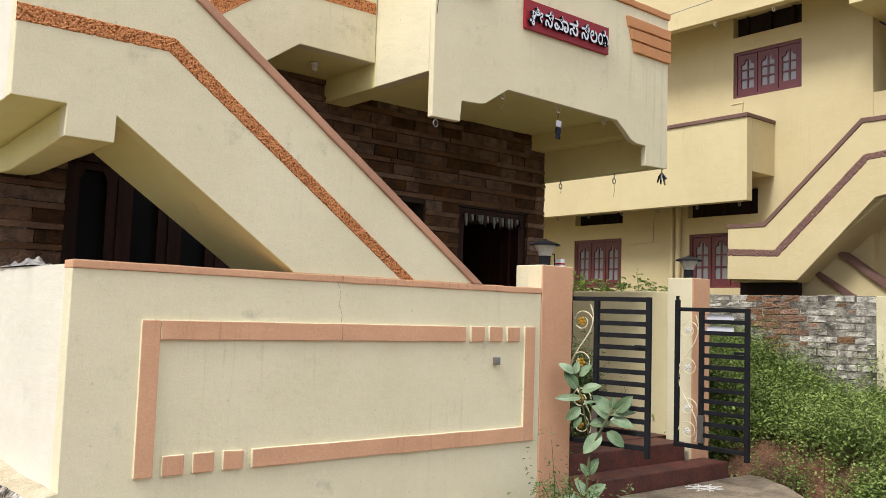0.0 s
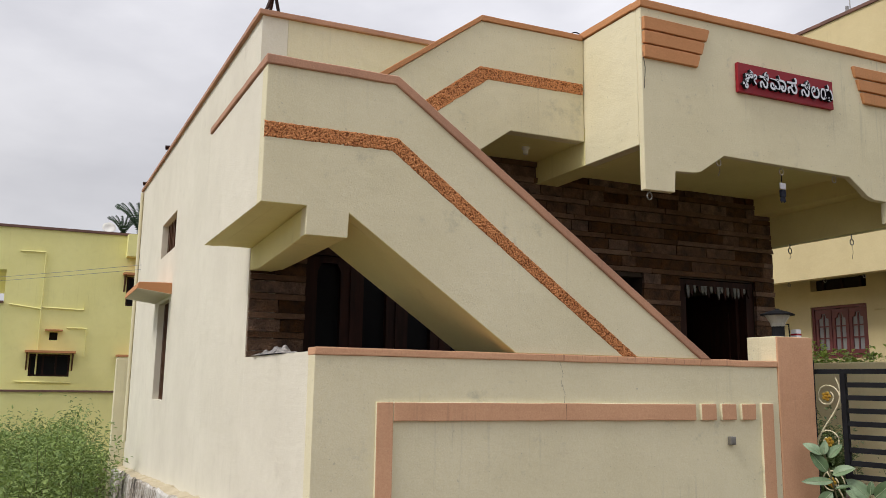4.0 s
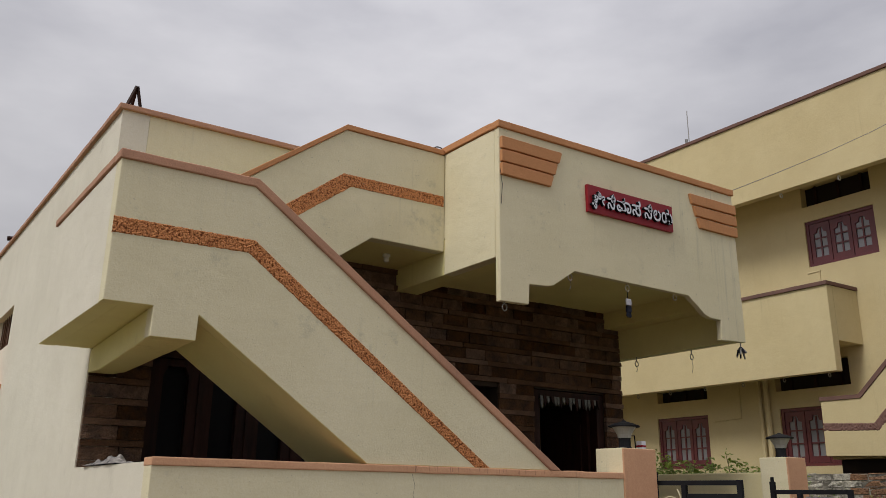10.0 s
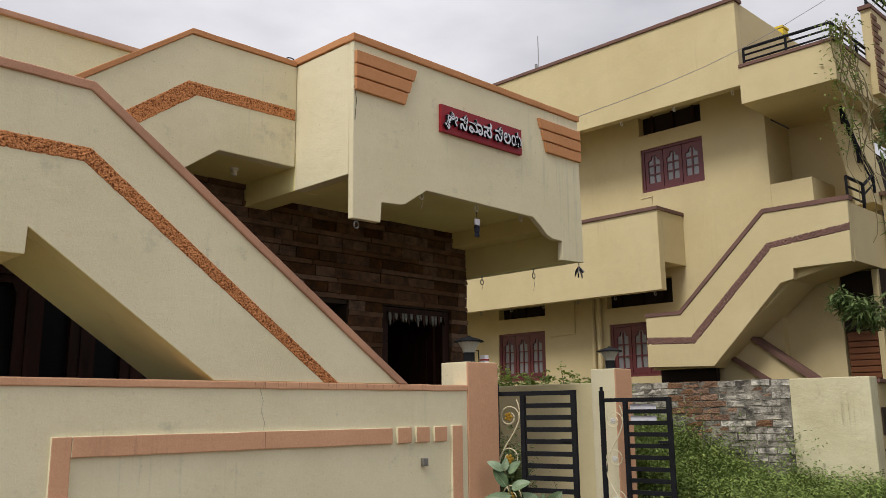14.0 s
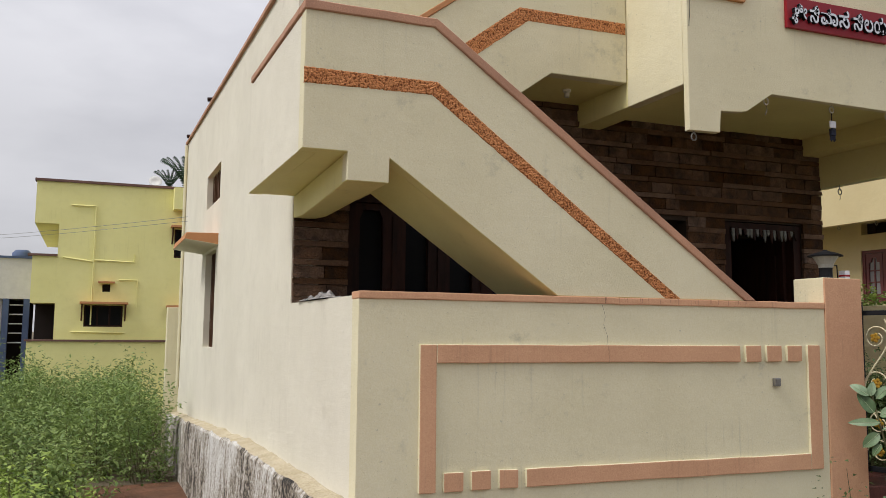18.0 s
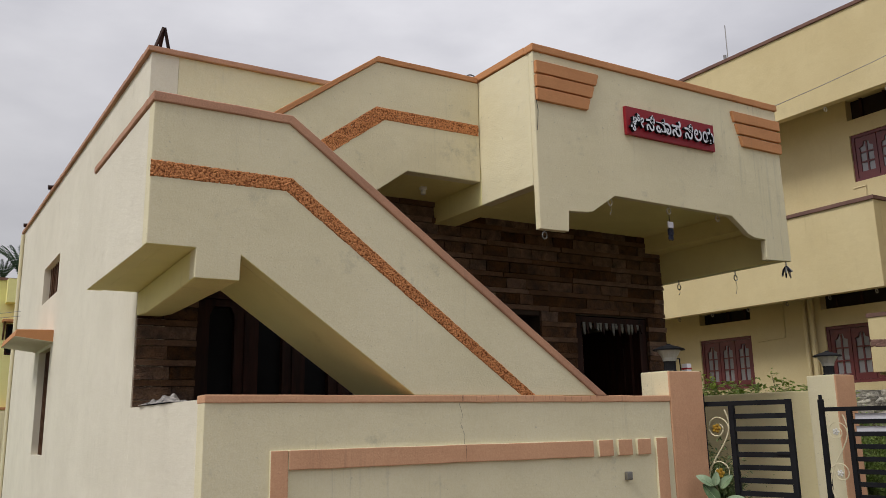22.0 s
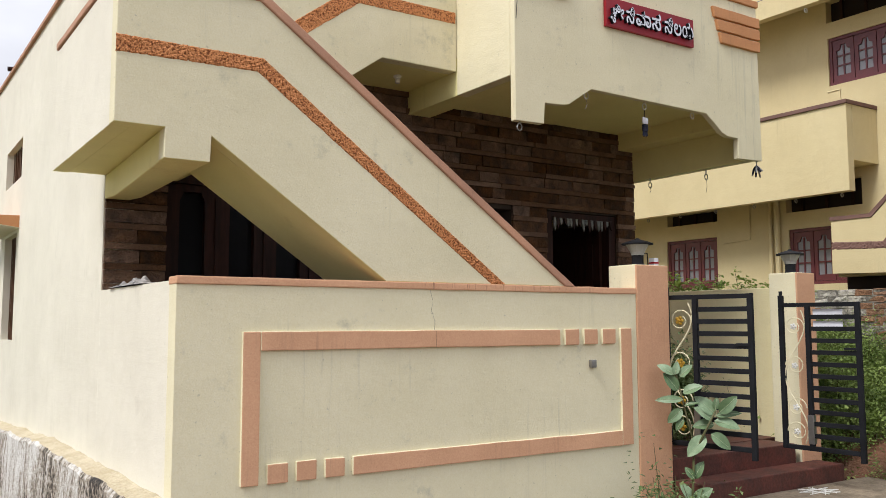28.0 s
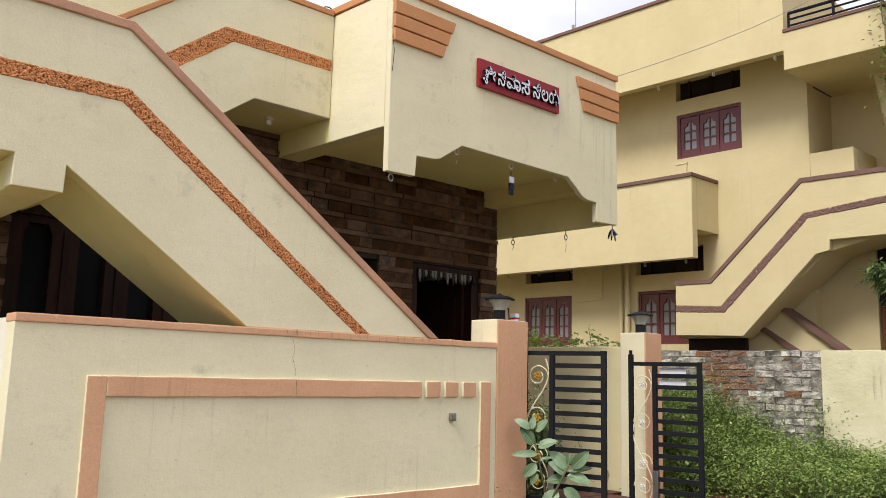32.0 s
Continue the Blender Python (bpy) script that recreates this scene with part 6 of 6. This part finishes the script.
low = bmesh.new()
z, k = 0.47, 0
while z < 3.93:
    thin = k % 2 == 1
    h = 0.054 if thin else 0.108
    for s, e in free_spans(z, z + h):
        x = s
        while x < e - 0.02:
            w = rng.uniform(0.5, 1.3) if thin else rng.uniform(0.16, 0.4)
            if e - x - w < 0.12:
                w = e - x
            out = (0.036 if thin else 0.022) + rng.uniform(-0.004, 0.006)
            if x > 4.6 and not thin and rng.random() < 0.3:
                out += 0.01
            if z < 2.0:
                box(low, x + 0.003, x + w - 0.003, HW - out, HW + 0.002, z + 0.003, z + h - 0.003)
            else:
                bm = cuboid(x + 0.003, x + w - 0.003, HW - out, HW + 0.002, z + 0.003, z + h - 0.003, 0)
                for v in bm.verts:
                    if v.co.y < HW - 0.005:
                        v.co += Vector((rng.uniform(-0.003, 0.003), rng.uniform(-0.006, 0.006), rng.uniform(-0.002, 0.002)))
                part("stone", bm, STONE_THIN if thin else STONE, clad)
            x += w
    z += h
    k += 1
tagged(part("lower_stones", low, STONE, clad), kind="stuff")


# ---- plants ----
def leaf_cloud(places, sizes, rg, droop=0.3, narrow=0.45, fold=0.15):
    """Folded leaves as one mesh: places (n, 3), sizes (n)."""
    n = len(places)
    az = rg.uniform(0, math.tau, n)
    el = rg.normal(-droop, 0.45, n)
    d = np.stack([np.cos(az) * np.cos(el), np.sin(az) * np.cos(el), np.sin(el)], 1)
    s = np.stack([-np.sin(az), np.cos(az), rg.normal(0, 0.25, n)], 1)
    s /= np.linalg.norm(s, axis=1)[:, None]
    up = np.cross(d, s)
    sz = sizes[:, None]
    base = places
    tip = places + d * sz
    left = places + d * sz * 0.45 + s * sz * narrow * 0.5 + up * sz * fold
    right = places + d * sz * 0.45 - s * sz * narrow * 0.5 + up * sz * fold
    mid = places + d * sz * 0.5
    v = np.stack([base, left, mid, right, tip], 1).reshape(-1, 3)
    f = (np.arange(n) * 5)[:, None, None] + np.array([[0, 2, 1], [0, 3, 2], [1, 2, 4], [2, 3, 4]])[None]
    return v, f.reshape(-1, 3)


def cloud_mesh(name, v, f, mat):
    me = bpy.data.meshes.new(name)
    me.vertices.add(len(v))
    me.vertices.foreach_set("co", v.astype(np.float32).ravel())
    me.loops.add(f.size)
    me.loops.foreach_set("vertex_index", f.astype(np.int32).ravel())
    me.polygons.add(len(f))
    me.polygons.foreach_set("loop_start", np.arange(0, f.size, 3, dtype=np.int32))
    me.polygons.foreach_set("loop_total", np.full(len(f), 3, np.int32))
    me.update(calc_edges=True)
    me.materials.append(mat)
    return me


def scatter_plants(name, label, category, spots, mat, rg, leaf, dens, narrow=0.5, spread=0.55, droop=0.1):
    """Leafy weeds: spots of (x, y, z, height); leaves crowd along leaning stems."""
    places, sizes = [], []
    stems = bmesh.new()
    for x, y, z, h in spots:
        for _ in range(int(3 + h * 6)):
            a, lean = rg.uniform(0, math.tau), rg.uniform(0.05, spread)
            hh = h * rg.uniform(0.55, 1.05)
            tip = np.array([x + math.cos(a) * lean * hh, y + math.sin(a) * lean * hh, z + hh])
            b = np.array([x + rg.normal(0, 0.05), y + rg.normal(0, 0.05), z])
            n = max(4, int(dens * hh))
            t = rg.uniform(0.15, 1.0, n) ** 0.8
            p = b + (tip - b) * t[:, None] + rg.normal(0, 0.035 + 0.05 * h, (n, 3))
            places.append(p)
            sizes.append(rg.uniform(0.6, 1.3, n) * leaf)
            if rg.uniform() < 0.35:
                tube(stems, [Vector(b), Vector(b + (tip - b) * 0.5 + rg.normal(0, 0.02, 3)), Vector(tip)], 0.006, 3, taper=0.002)
    places, sizes = np.concatenate(places), np.concatenate(sizes)
    v, f = leaf_cloud(places, sizes, rg, droop, narrow)
    ob = new(name, cloud_mesh(name, v, f, mat))
    ORIGIN[ob.name] = Vector((0, 0, 0))
    tagged(ob, label, category, "", "stuff")
    tagged(part("weed_stems", stems, STEM, ob, skew=False), kind="stuff")
    return ob


rg = np.random.default_rng(4)
# weeds in the empty plot beside the gate
spots = []
for _ in range(1900):
    x, y = rg.uniform(8.3, 10.95), rg.uniform(1.6, 9.2)
    if x < 8.85 and 4.3 < y < 5.75 and rg.uniform() < 0.9:
        continue
    h = 0.34 + 0.3 * noise.noise(Vector((x * 1.3, y * 1.3, 2))) + 0.12 * rg.uniform()
    if y > 5.6:
        h += 0.5 * min(1.6, y - 5.6)
    if x < 9.4 and y > 5.8:
        h += 0.3
    spots.append((x, y, ground_height(x, y) + 0.5 * min(1.0, max(0, (x - 8.35) / 0.6)) + 0.1 * max(0, x - 9) - 0.02, max(0.16, h * 0.9)))
for x, y, h in ((10.6, 6.3, 1.25), (10.7, 5.95, 1.2), (10.75, 6.6, 1.3), (10.7, 5.2, 0.9)):
    spots.append((x, y, 0.4, h))
for _ in range(150):
    x, y = rg.uniform(10.4, 13.6), rg.uniform(1.2, 3.2)
    spots.append((x, y, ground_height(x, y) + 0.4, rg.uniform(0.15, 0.38)))
scatter_plants("weeds", "dense green weeds over the empty plot", "weeds", spots, WEED_LEAF, rg, 0.041, 78, 0.6)
bm = bmesh.new()
pts = {}
for j in range(17):
    for i in range(13):
        x, y = 8.35 + 2.65 * i / 12, 1.0 + 9.0 * j / 16
        z = ground_height(x, y) + min(1.0, (x - 8.35) / 0.6) * 0.5 + 0.1 * max(0, x - 9) - 0.02 + 0.05 * noise.noise(Vector((x * 2, y * 2, 5)))
        pts[i, j] = bm.verts.new((x, y, z if i > 0 else -0.2))
for j in range(16):
    for i in range(12):
        bm.faces.new((pts[i, j], pts[i + 1, j], pts[i + 1, j + 1], pts[i, j + 1]))
structure("raised_plot", bm, SOIL, "raised bank of red soil under the weeds", "ground", skew=False, smooth=True)

# scrub beside the house: domed bushes of uneven size
def bushes(name, label, category, domes, mat, rg, leaf, narrow, full=330):
    places, sizes = [], []
    twigs = bmesh.new()
    for x, y, z, r, h in domes:
        n = int(full * r * (0.6 + h))
        u = rg.normal(0, 1, (n, 3))
        u /= np.linalg.norm(u, axis=1)[:, None]
        u[:, 2] = np.abs(u[:, 2])
        rad = rg.uniform(0.35, 1.0, n) ** 0.45
        lump = np.array([1 + 0.45 * noise.noise(Vector((a * 2.2 + x * 3, b * 2.2 + y * 3, c * 2.2))) for a, b, c in u])
        p = np.array([x, y, z]) + u * (rad * lump)[:, None] * np.array([r, r, h])
        places.append(p)
        sizes.append(rg.uniform(0.6, 1.35, n) * leaf)
        for _ in range(7):
            k = rg.integers(0, n)
            c = np.array([x, y, z])
            tip = c + (p[k] - c) * 1.06
            tube(twigs, [Vector(c + rg.normal(0, 0.06, 3) * [1, 1, 0]), Vector(c + (tip - c) * 0.55 + [0, 0, 0.08]), Vector(tip)], 0.009, 3, taper=0.003)
            m = rg.integers(4, 9)
            places.append(tip + rg.normal(0, 0.045, (m, 3)))
            sizes.append(rg.uniform(0.6, 1.2, m) * leaf)
    v, f = leaf_cloud(np.concatenate(places), np.concatenate(sizes), rg, 0.15, narrow)
    ob = new(name, cloud_mesh(name, v, f, mat))
    ORIGIN[ob.name] = Vector((0, 0, 0))
    tagged(ob, label, category, "", "stuff")
    tagged(part("twigs", twigs, STEM, ob, skew=False), kind="stuff")


domes, rear = [], []
for _ in range(390):
    x, y = rg.uniform(-7.0, 1.5), rg.uniform(7.3, 24.0)
    r = rg.uniform(0.25, 0.75)
    limit = 0.3 if y < 9.5 else min(1.4, 0.3 + 0.22 * (y - 9.5))
    if x + r > limit:
        continue
    lump = noise.noise(Vector((x * 0.9, y * 0.9, 9)))
    if y < 10.3:
        h = (1.15 + 0.5 * lump + 0.2 * rg.uniform()) * min(1.0, 0.55 + 0.45 * max(0.0, limit - x))
        domes.append((x, y, ground_height(x, y) - 0.1, r, h))
    else:
        h = (1.2 + 0.75 * lump + 0.4 * rg.uniform()) * min(1.0, 0.78 + 0.3 * max(0.0, limit - x))
        rear.append((x, y, ground_height(x, y) - 0.1, r, h))
bushes("scrub", "low bright yellow green scrub beside the house", "scrub", domes, SCRUB_LEAF, rg, 0.066, 0.55, 700)
bushes("tall_scrub", "tall feathery green scrub behind the low bushes", "scrub", rear, REAR_LEAF, rg, 0.085, 0.45, 480)
spots = [(rg.uniform(0.6, 1.5), rg.uniform(5.2, 8.5), -0.14, rg.uniform(0.04, 0.1)) for _ in range(60)]
spots = [(x, y, ground_height(x, y), h) for x, y, _, h in spots]
scatter_plants("low_weeds", "low weeds on the bare soil", "weeds", spots, SCRUB_LEAF, rg, 0.035, 160, 0.5, 1.0)
# seedlings along the wall foot
spots = [(5.42, 5.16, -0.06, 0.78), (5.47, 5.12, -0.06, 0.58), (3.9, 5.2, -0.08, 0.18), (4.35, 5.1, -0.08, 0.22), (4.9, 5.1, -0.06, 0.3), (5.05, 5.15, -0.06, 0.26), (5.3, 5.0, -0.06, 0.4), (5.6, 5.15, -0.06, 0.35), (5.75, 5.2, -0.06, 0.45), (5.9, 5.1, -0.06, 0.3), (6.2, 5.1, 0.0, 0.3), (2.7, 5.2, -0.08, 0.14), (3.2, 5.0, -0.08, 0.14)]
spots += [(5.55 + rg.uniform(-0.12, 0.3), 5.12 + rg.uniform(-0.1, 0.1), -0.07, rg.uniform(0.2, 0.42)) for _ in range(7)]
scatter_plants("seedlings", "small weeds along the foot of the wall", "weeds", spots, TREE_LEAF, rg, 0.05, 40, 0.45, 0.4)
# shrubs between the houses, above the side wall
domes = [(8.2 + rg.uniform(0, 0.35), 6.1 + 0.3 * i, 1.3, rg.uniform(0.3, 0.45), rg.uniform(0.72, 0.97)) for i in range(15)]
bushes("hedge_shrubs", "leafy shrubs growing above the side wall", "shrubs", domes, SCRUB_LEAF, rg, 0.062, 0.6, 3400)
spots = [(6.68 + rg.uniform(-0.14, 0.12), 6.08 + rg.uniform(0, 0.2), 0.46, rg.uniform(0.6, 1.0)) for _ in range(30)]
scatter_plants("creeper", "dark creeper inside the gate", "creeper", spots, TREE_LEAF, rg, 0.045, 80, 0.45, 0.2)


def big_leaf(base, direction, length, width, face):
    """One thick oval leaf with a raised midrib, its upper side turned to face."""
    d = Vector(direction).normalized()
    s = d.cross(Vector(face)).normalized()
    up = s.cross(d)
    bm = bmesh.new()
    rows = []
    for i in range(9):
        t = i / 8
        w = width * (math.sin(math.pi * min(1, t ** 0.85)) ** 0.65 if 0 < t < 1 else 0.02)
        c = Vector(base) + d * length * t - up * length * 0.22 * t * t
        rows.append([bm.verts.new(c + s * w * k * 0.5 + up * (abs(k) * w * 0.16)) for k in (-1, -0.5, -0.06, 0.06, 0.5, 1)])
    for a, b in zip(rows, rows[1:]):
        for k in range(5):
            bm.faces.new((a[k], a[k + 1], b[k + 1], b[k]))
    return bm


mw = thing("milkweed_plant", (5.97, 5.28, -0.05), "milkweed plant with broad grey green leaves", "plant", skew=False)
MX, MY = 5.97, 5.28
ACROSS, TOWARD = Vector((0.69, -0.72, 0)), Vector((-0.72, -0.69, 0))


def on_plant(u, z, o=0.0):
    return Vector((MX, MY, z)) + ACROSS * u + TOWARD * o


for st in ([(-0.1, -0.2, 0), (-0.05, 0.11, 0.02), (-0.03, 0.49, 0.02), (-0.03, 0.66, 0.0), (-0.09, 0.91, 0.0), (-0.15, 1.18, 0.0)], [(-0.03, 0.52, 0.02), (0.06, 0.72, 0.06), (0.15, 0.9, 0.08)], [(-0.05, 0.02, 0.02), (-0.1, -0.05, 0.06), (-0.09, -0.12, 0.08)]):
    stem = part("stem", tube(bmesh.new(), [on_plant(*p) for p in st], 0.012, 7, taper=0.007), STEM, mw, skew=False, smooth=True)
rng = random.Random(21)
RIB = surface("pale_leaf_rib", (0.36, 0.42, 0.27), 0.5, (0.3, 0.36, 0.22))
# offset across, height, lean in degrees from the horizontal, length
UPPER = ((-0.17, 1.18, 142, 0.15), (-0.16, 1.18, 78, 0.11), (-0.12, 1.16, 52, 0.14), (-0.14, 1.05, 123, 0.18), (-0.1, 0.98, 179, 0.22), (-0.1, 1.03, 29, 0.17), (-0.11, 0.9, -137, 0.16), (-0.09, 0.93, 21, 0.12), (-0.1, 0.82, -128, 0.11))
RIGHT = ((0.15, 0.86, 133, 0.21), (0.18, 0.88, 46, 0.19), (0.12, 0.82, 136, 0.17), (0.14, 0.78, 180, 0.17), (0.14, 0.81, -7, 0.2), (0.15, 0.85, 14, 0.2), (0.11, 0.71, -34, 0.19), (0.07, 0.69, -136, 0.22), (0.15, 0.9, 82, 0.1))
LOWER = ((-0.03, 0.35, 127, 0.11), (-0.03, 0.34, 66, 0.16), (-0.05, 0.17, 119, 0.16), (-0.04, 0.16, 45, 0.19), (-0.06, 0.09, 147, 0.18), (-0.05, 0.07, 7, 0.17), (-0.06, 0.04, -19, 0.13), (-0.09, -0.07, -33, 0.17))
for u, z, ang, ln in UPPER + RIGHT + LOWER:
    a = radians(ang)
    d = ACROSS * math.cos(a) + Vector((0, 0, 1)) * math.sin(a) + TOWARD * rng.uniform(0.05, 0.35)
    up_side = TOWARD * 0.8 + Vector((0, 0, rng.uniform(0.3, 0.9))) + ACROSS * rng.uniform(-0.3, 0.3)
    base = on_plant(u, z, rng.uniform(0, 0.05))
    wide = ln * (0.3 if ang in (179, 21, 14) else 0.56)
    lf = part("leaf", big_leaf(base, d, ln, wide, up_side), BIG_LEAF, mw, skew=False, smooth=True)
    d.normalize()
    rise = d.cross(up_side).normalized().cross(d)
    part("midrib", tube(bmesh.new(), [base + d * ln * t - rise * (ln * 0.22 * t * t - 0.003) for t in (0, 0.3, 0.6, 0.92)], 0.0026, 5, taper=0.001), RIB, lf, "pale midrib", skew=False)

# tree beside the neighbouring stair
tree = thing("tree", (12.3, 3.2, 0), "slender tree with drooping lance shaped leaves", "tree", skew=False)
trunk = tube(bmesh.new(), [(12.3, 3.0, -0.1), (12.25, 3.0, 1.2), (12.0, 3.05, 2.6), (11.75, 3.0, 3.85), (11.72, 2.98, 4.9), (11.7, 3.0, 5.9), (11.68, 3.12, 6.8), (11.6, 3.3, 8.0)], 0.085, 9, taper=0.02)
part("trunk", trunk, BARK, tree, skew=False, smooth=True)
limbs = (((11.75, 3.0, 4.0), (11.72, 3.3, 4.7), (11.7, 3.5, 5.3)), ((11.72, 2.98, 4.6), (11.9, 2.7, 5.3), (12.0, 2.55, 6.5), (12.0, 2.6, 7.6)), ((12.05, 3.05, 2.2), (11.85, 3.6, 2.7), (11.75, 4.2, 2.9), (11.68, 4.7, 3.02)), ((11.9, 3.05, 3.0), (11.8, 3.4, 3.6), (11.72, 3.8, 3.95)), ((11.7, 3.0, 5.9), (11.65, 3.25, 6.5), (11.6, 3.45, 7.0)), ((12.2, 3.0, 1.2), (12.0, 3.3, 1.9), (11.8, 3.7, 2.3)), ((11.75, 3.0, 4.2), (12.2, 2.6, 4.8), (12.5, 2.4, 5.4)))
for lm in limbs:
    part("limb", tube(bmesh.new(), lm, 0.026, 6, taper=0.007), BARK, tree, skew=False, smooth=True)
# centre, radius, number of leaf sprays
lumps = ((11.7, 3.45, 5.3, 0.52, 150), (11.7, 3.72, 5.0, 0.34, 55), (11.7, 3.35, 4.72, 0.36, 50), (11.65, 3.45, 6.9, 0.4, 20), (11.7, 2.95, 6.5, 0.5, 26), (11.7, 3.15, 6.15, 0.35, 16), (11.72, 3.6, 4.35, 0.35, 16), (11.75, 3.2, 4.45, 0.35, 18), (11.72, 3.85, 3.95, 0.3, 18), (11.75, 3.5, 3.65, 0.4, 34), (11.7, 4.72, 3.03, 0.2, 16), (11.72, 4.4, 2.87, 0.26, 24), (11.8, 3.8, 3.02, 0.38, 38), (11.8, 3.8, 2.6, 0.36, 34), (11.85, 3.35, 2.5, 0.5, 55), (11.8, 3.9, 2.25, 0.25, 22), (11.9, 3.35, 1.65, 0.5, 60), (11.85, 3.3, 3.2, 0.5, 40), (12.2, 2.7, 3.4, 0.7, 50), (12.3, 2.5, 5.2, 0.7, 50), (12.2, 2.6, 1.7, 0.75, 130), (12.0, 3.05, 2.35, 0.6, 110), (12.15, 2.95, 3.1, 0.55, 80), (12.4, 3.3, 1.3, 0.6, 90), (12.9, 2.9, 2.4, 0.9, 130), (12.0, 2.5, 6.6, 0.6, 30), (12.1, 3.3, 2.9, 0.5, 70), (12.3, 3.0, 3.9, 0.55, 45), (12.2, 3.5, 2.0, 0.45, 60))
rg2 = np.random.default_rng(12)
for cx, cy, cz, r, n in lumps:
    P, S = [], []
    for _ in range(int(n * (1.25 if cz > 3.9 else 2.6))):
        u = rg2.normal(0, 1, 3)
        c = np.array([cx, cy, cz]) + u / np.linalg.norm(u) * r * rg2.uniform(0.2, 1.0) ** 0.6 * np.array([1, 1, 0.85])
        m = rg2.integers(7, 13)
        P.append(c + rg2.normal(0, 0.03, (m, 3)))
        S.append(rg2.uniform(0.08, 0.18, m))
    v, f = leaf_cloud(np.concatenate(P), np.concatenate(S), rg2, 0.45, 0.27, 0.05)
    ob = new("crown", cloud_mesh("crown", v - np.array(ORIGIN[tree.name]), f, TREE_LEAF))
    ob.parent = tree
vine = thing("hanging_vine", (12.15, 4.6, 7.0), "dry tangled vine hanging from the balcony", "vine", skew=False)
rng = random.Random(2)
DRY = surface("dry_vine", (0.24, 0.20, 0.11), 0.9, (0.14, 0.12, 0.06), 5, 40, 0.3)
for k in range(13):
    x, y = 12.16 + rng.uniform(-0.06, 0.1), 4.55 + rng.uniform(-0.14, 0.1)
    pts, sway = [(x, y, 7.0)], rng.uniform(0, 6)
    for i in range(24):
        x += rng.uniform(-0.035, 0.045) + 0.02 * math.sin(i * 0.8 + sway)
        y += rng.uniform(-0.05, 0.042) + 0.045 * math.sin(i * 0.7 + sway) - 0.008
        pts.append((x, y, 7.0 - 0.135 * (i + 1) + rng.uniform(-0.03, 0.03)))
    part("strand", tube(bmesh.new(), pts[:rng.randint(11, 24)], 0.010, 5, taper=0.005), DRY, vine, skew=False)
P = np.array([[12.15 + rg2.normal(0, 0.14), 4.52 + rg2.normal(0, 0.13), 7.05 - 1.9 * rg2.uniform() ** 1.6] for _ in range(520)])
v, f = leaf_cloud(P, rg2.uniform(0.04, 0.09, 520), rg2, 0.4, 0.4)
ob = new("leaves", cloud_mesh("leaves", v - np.array(ORIGIN[vine.name]), f, WEED_LEAF))
ob.parent = vine

# palms behind the yellow house
for px, py, pz, s in ((3.45, 35.5, 7.5, 0.62), (2.9, 36.5, 7.55, 0.4)):
    palm = thing("palm_tree", (px, py, 0), "distant palm crown above the roofs", "palm", "distant palms")
    part("trunk", tube(bmesh.new(), [(px, py, -0.5), (px + 0.2, py, pz)], 0.14, 8, taper=0.1), BARK, palm, smooth=True)
    for k in range(18):
        a = k * math.tau / 18 + 0.3
        bm = bmesh.new()
        spine = [Vector((px + 0.2, py, pz)) + Vector((math.cos(a) * t, math.sin(a) * t, 2.0 * t - 0.9 * t * t)) * s * 1.6 for t in [i / 9 for i in range(10)]]
        for p, q in zip(spine, spine[1:]):
            side_v = (q - p).cross(Vector((0, 0, 1))).normalized()
            for sg in (-1, 1):
                for t in (0, 0.5):
                    b0 = p.lerp(q, t)
                    tip = b0 + side_v * sg * 0.2 * s + (q - p) * 0.8 - Vector((0, 0, 0.18 * s))
                    vs3 = [bm.verts.new(c) for c in (b0, b0 + (q - p) * 0.5, tip)]
                    bm.faces.new(vs3)
        part("frond", bm, PALM_LEAF, palm)

# loose clods on the bare soil
bm = bmesh.new()
rng = random.Random(31)
for _ in range(1700):
    if rng.random() < 0.85:
        x, y = rng.uniform(0.4, 1.62), rng.uniform(5.4, 11.5)
    else:
        x, y = rng.uniform(8.1, 9.2), rng.uniform(4.6, 5.9)
    s = rng.uniform(0.008, 0.02) if rng.random() < 0.8 else rng.uniform(0.02, 0.045)
    m = Matrix.Translation((x, y, ground_height(x, y) + s * 0.3)) @ Euler((rng.random() * 6, rng.random() * 6, 0)).to_matrix().to_4x4() @ Matrix.Diagonal((s, s * 0.8, s * 0.6, 1))
    bmesh.ops.create_icosphere(bm, subdivisions=1, radius=1, matrix=m)
structure("soil_clods", bm, SOIL, "small clods and gravel on the red soil", "gravel", skew=False)["kind"] = "stuff"
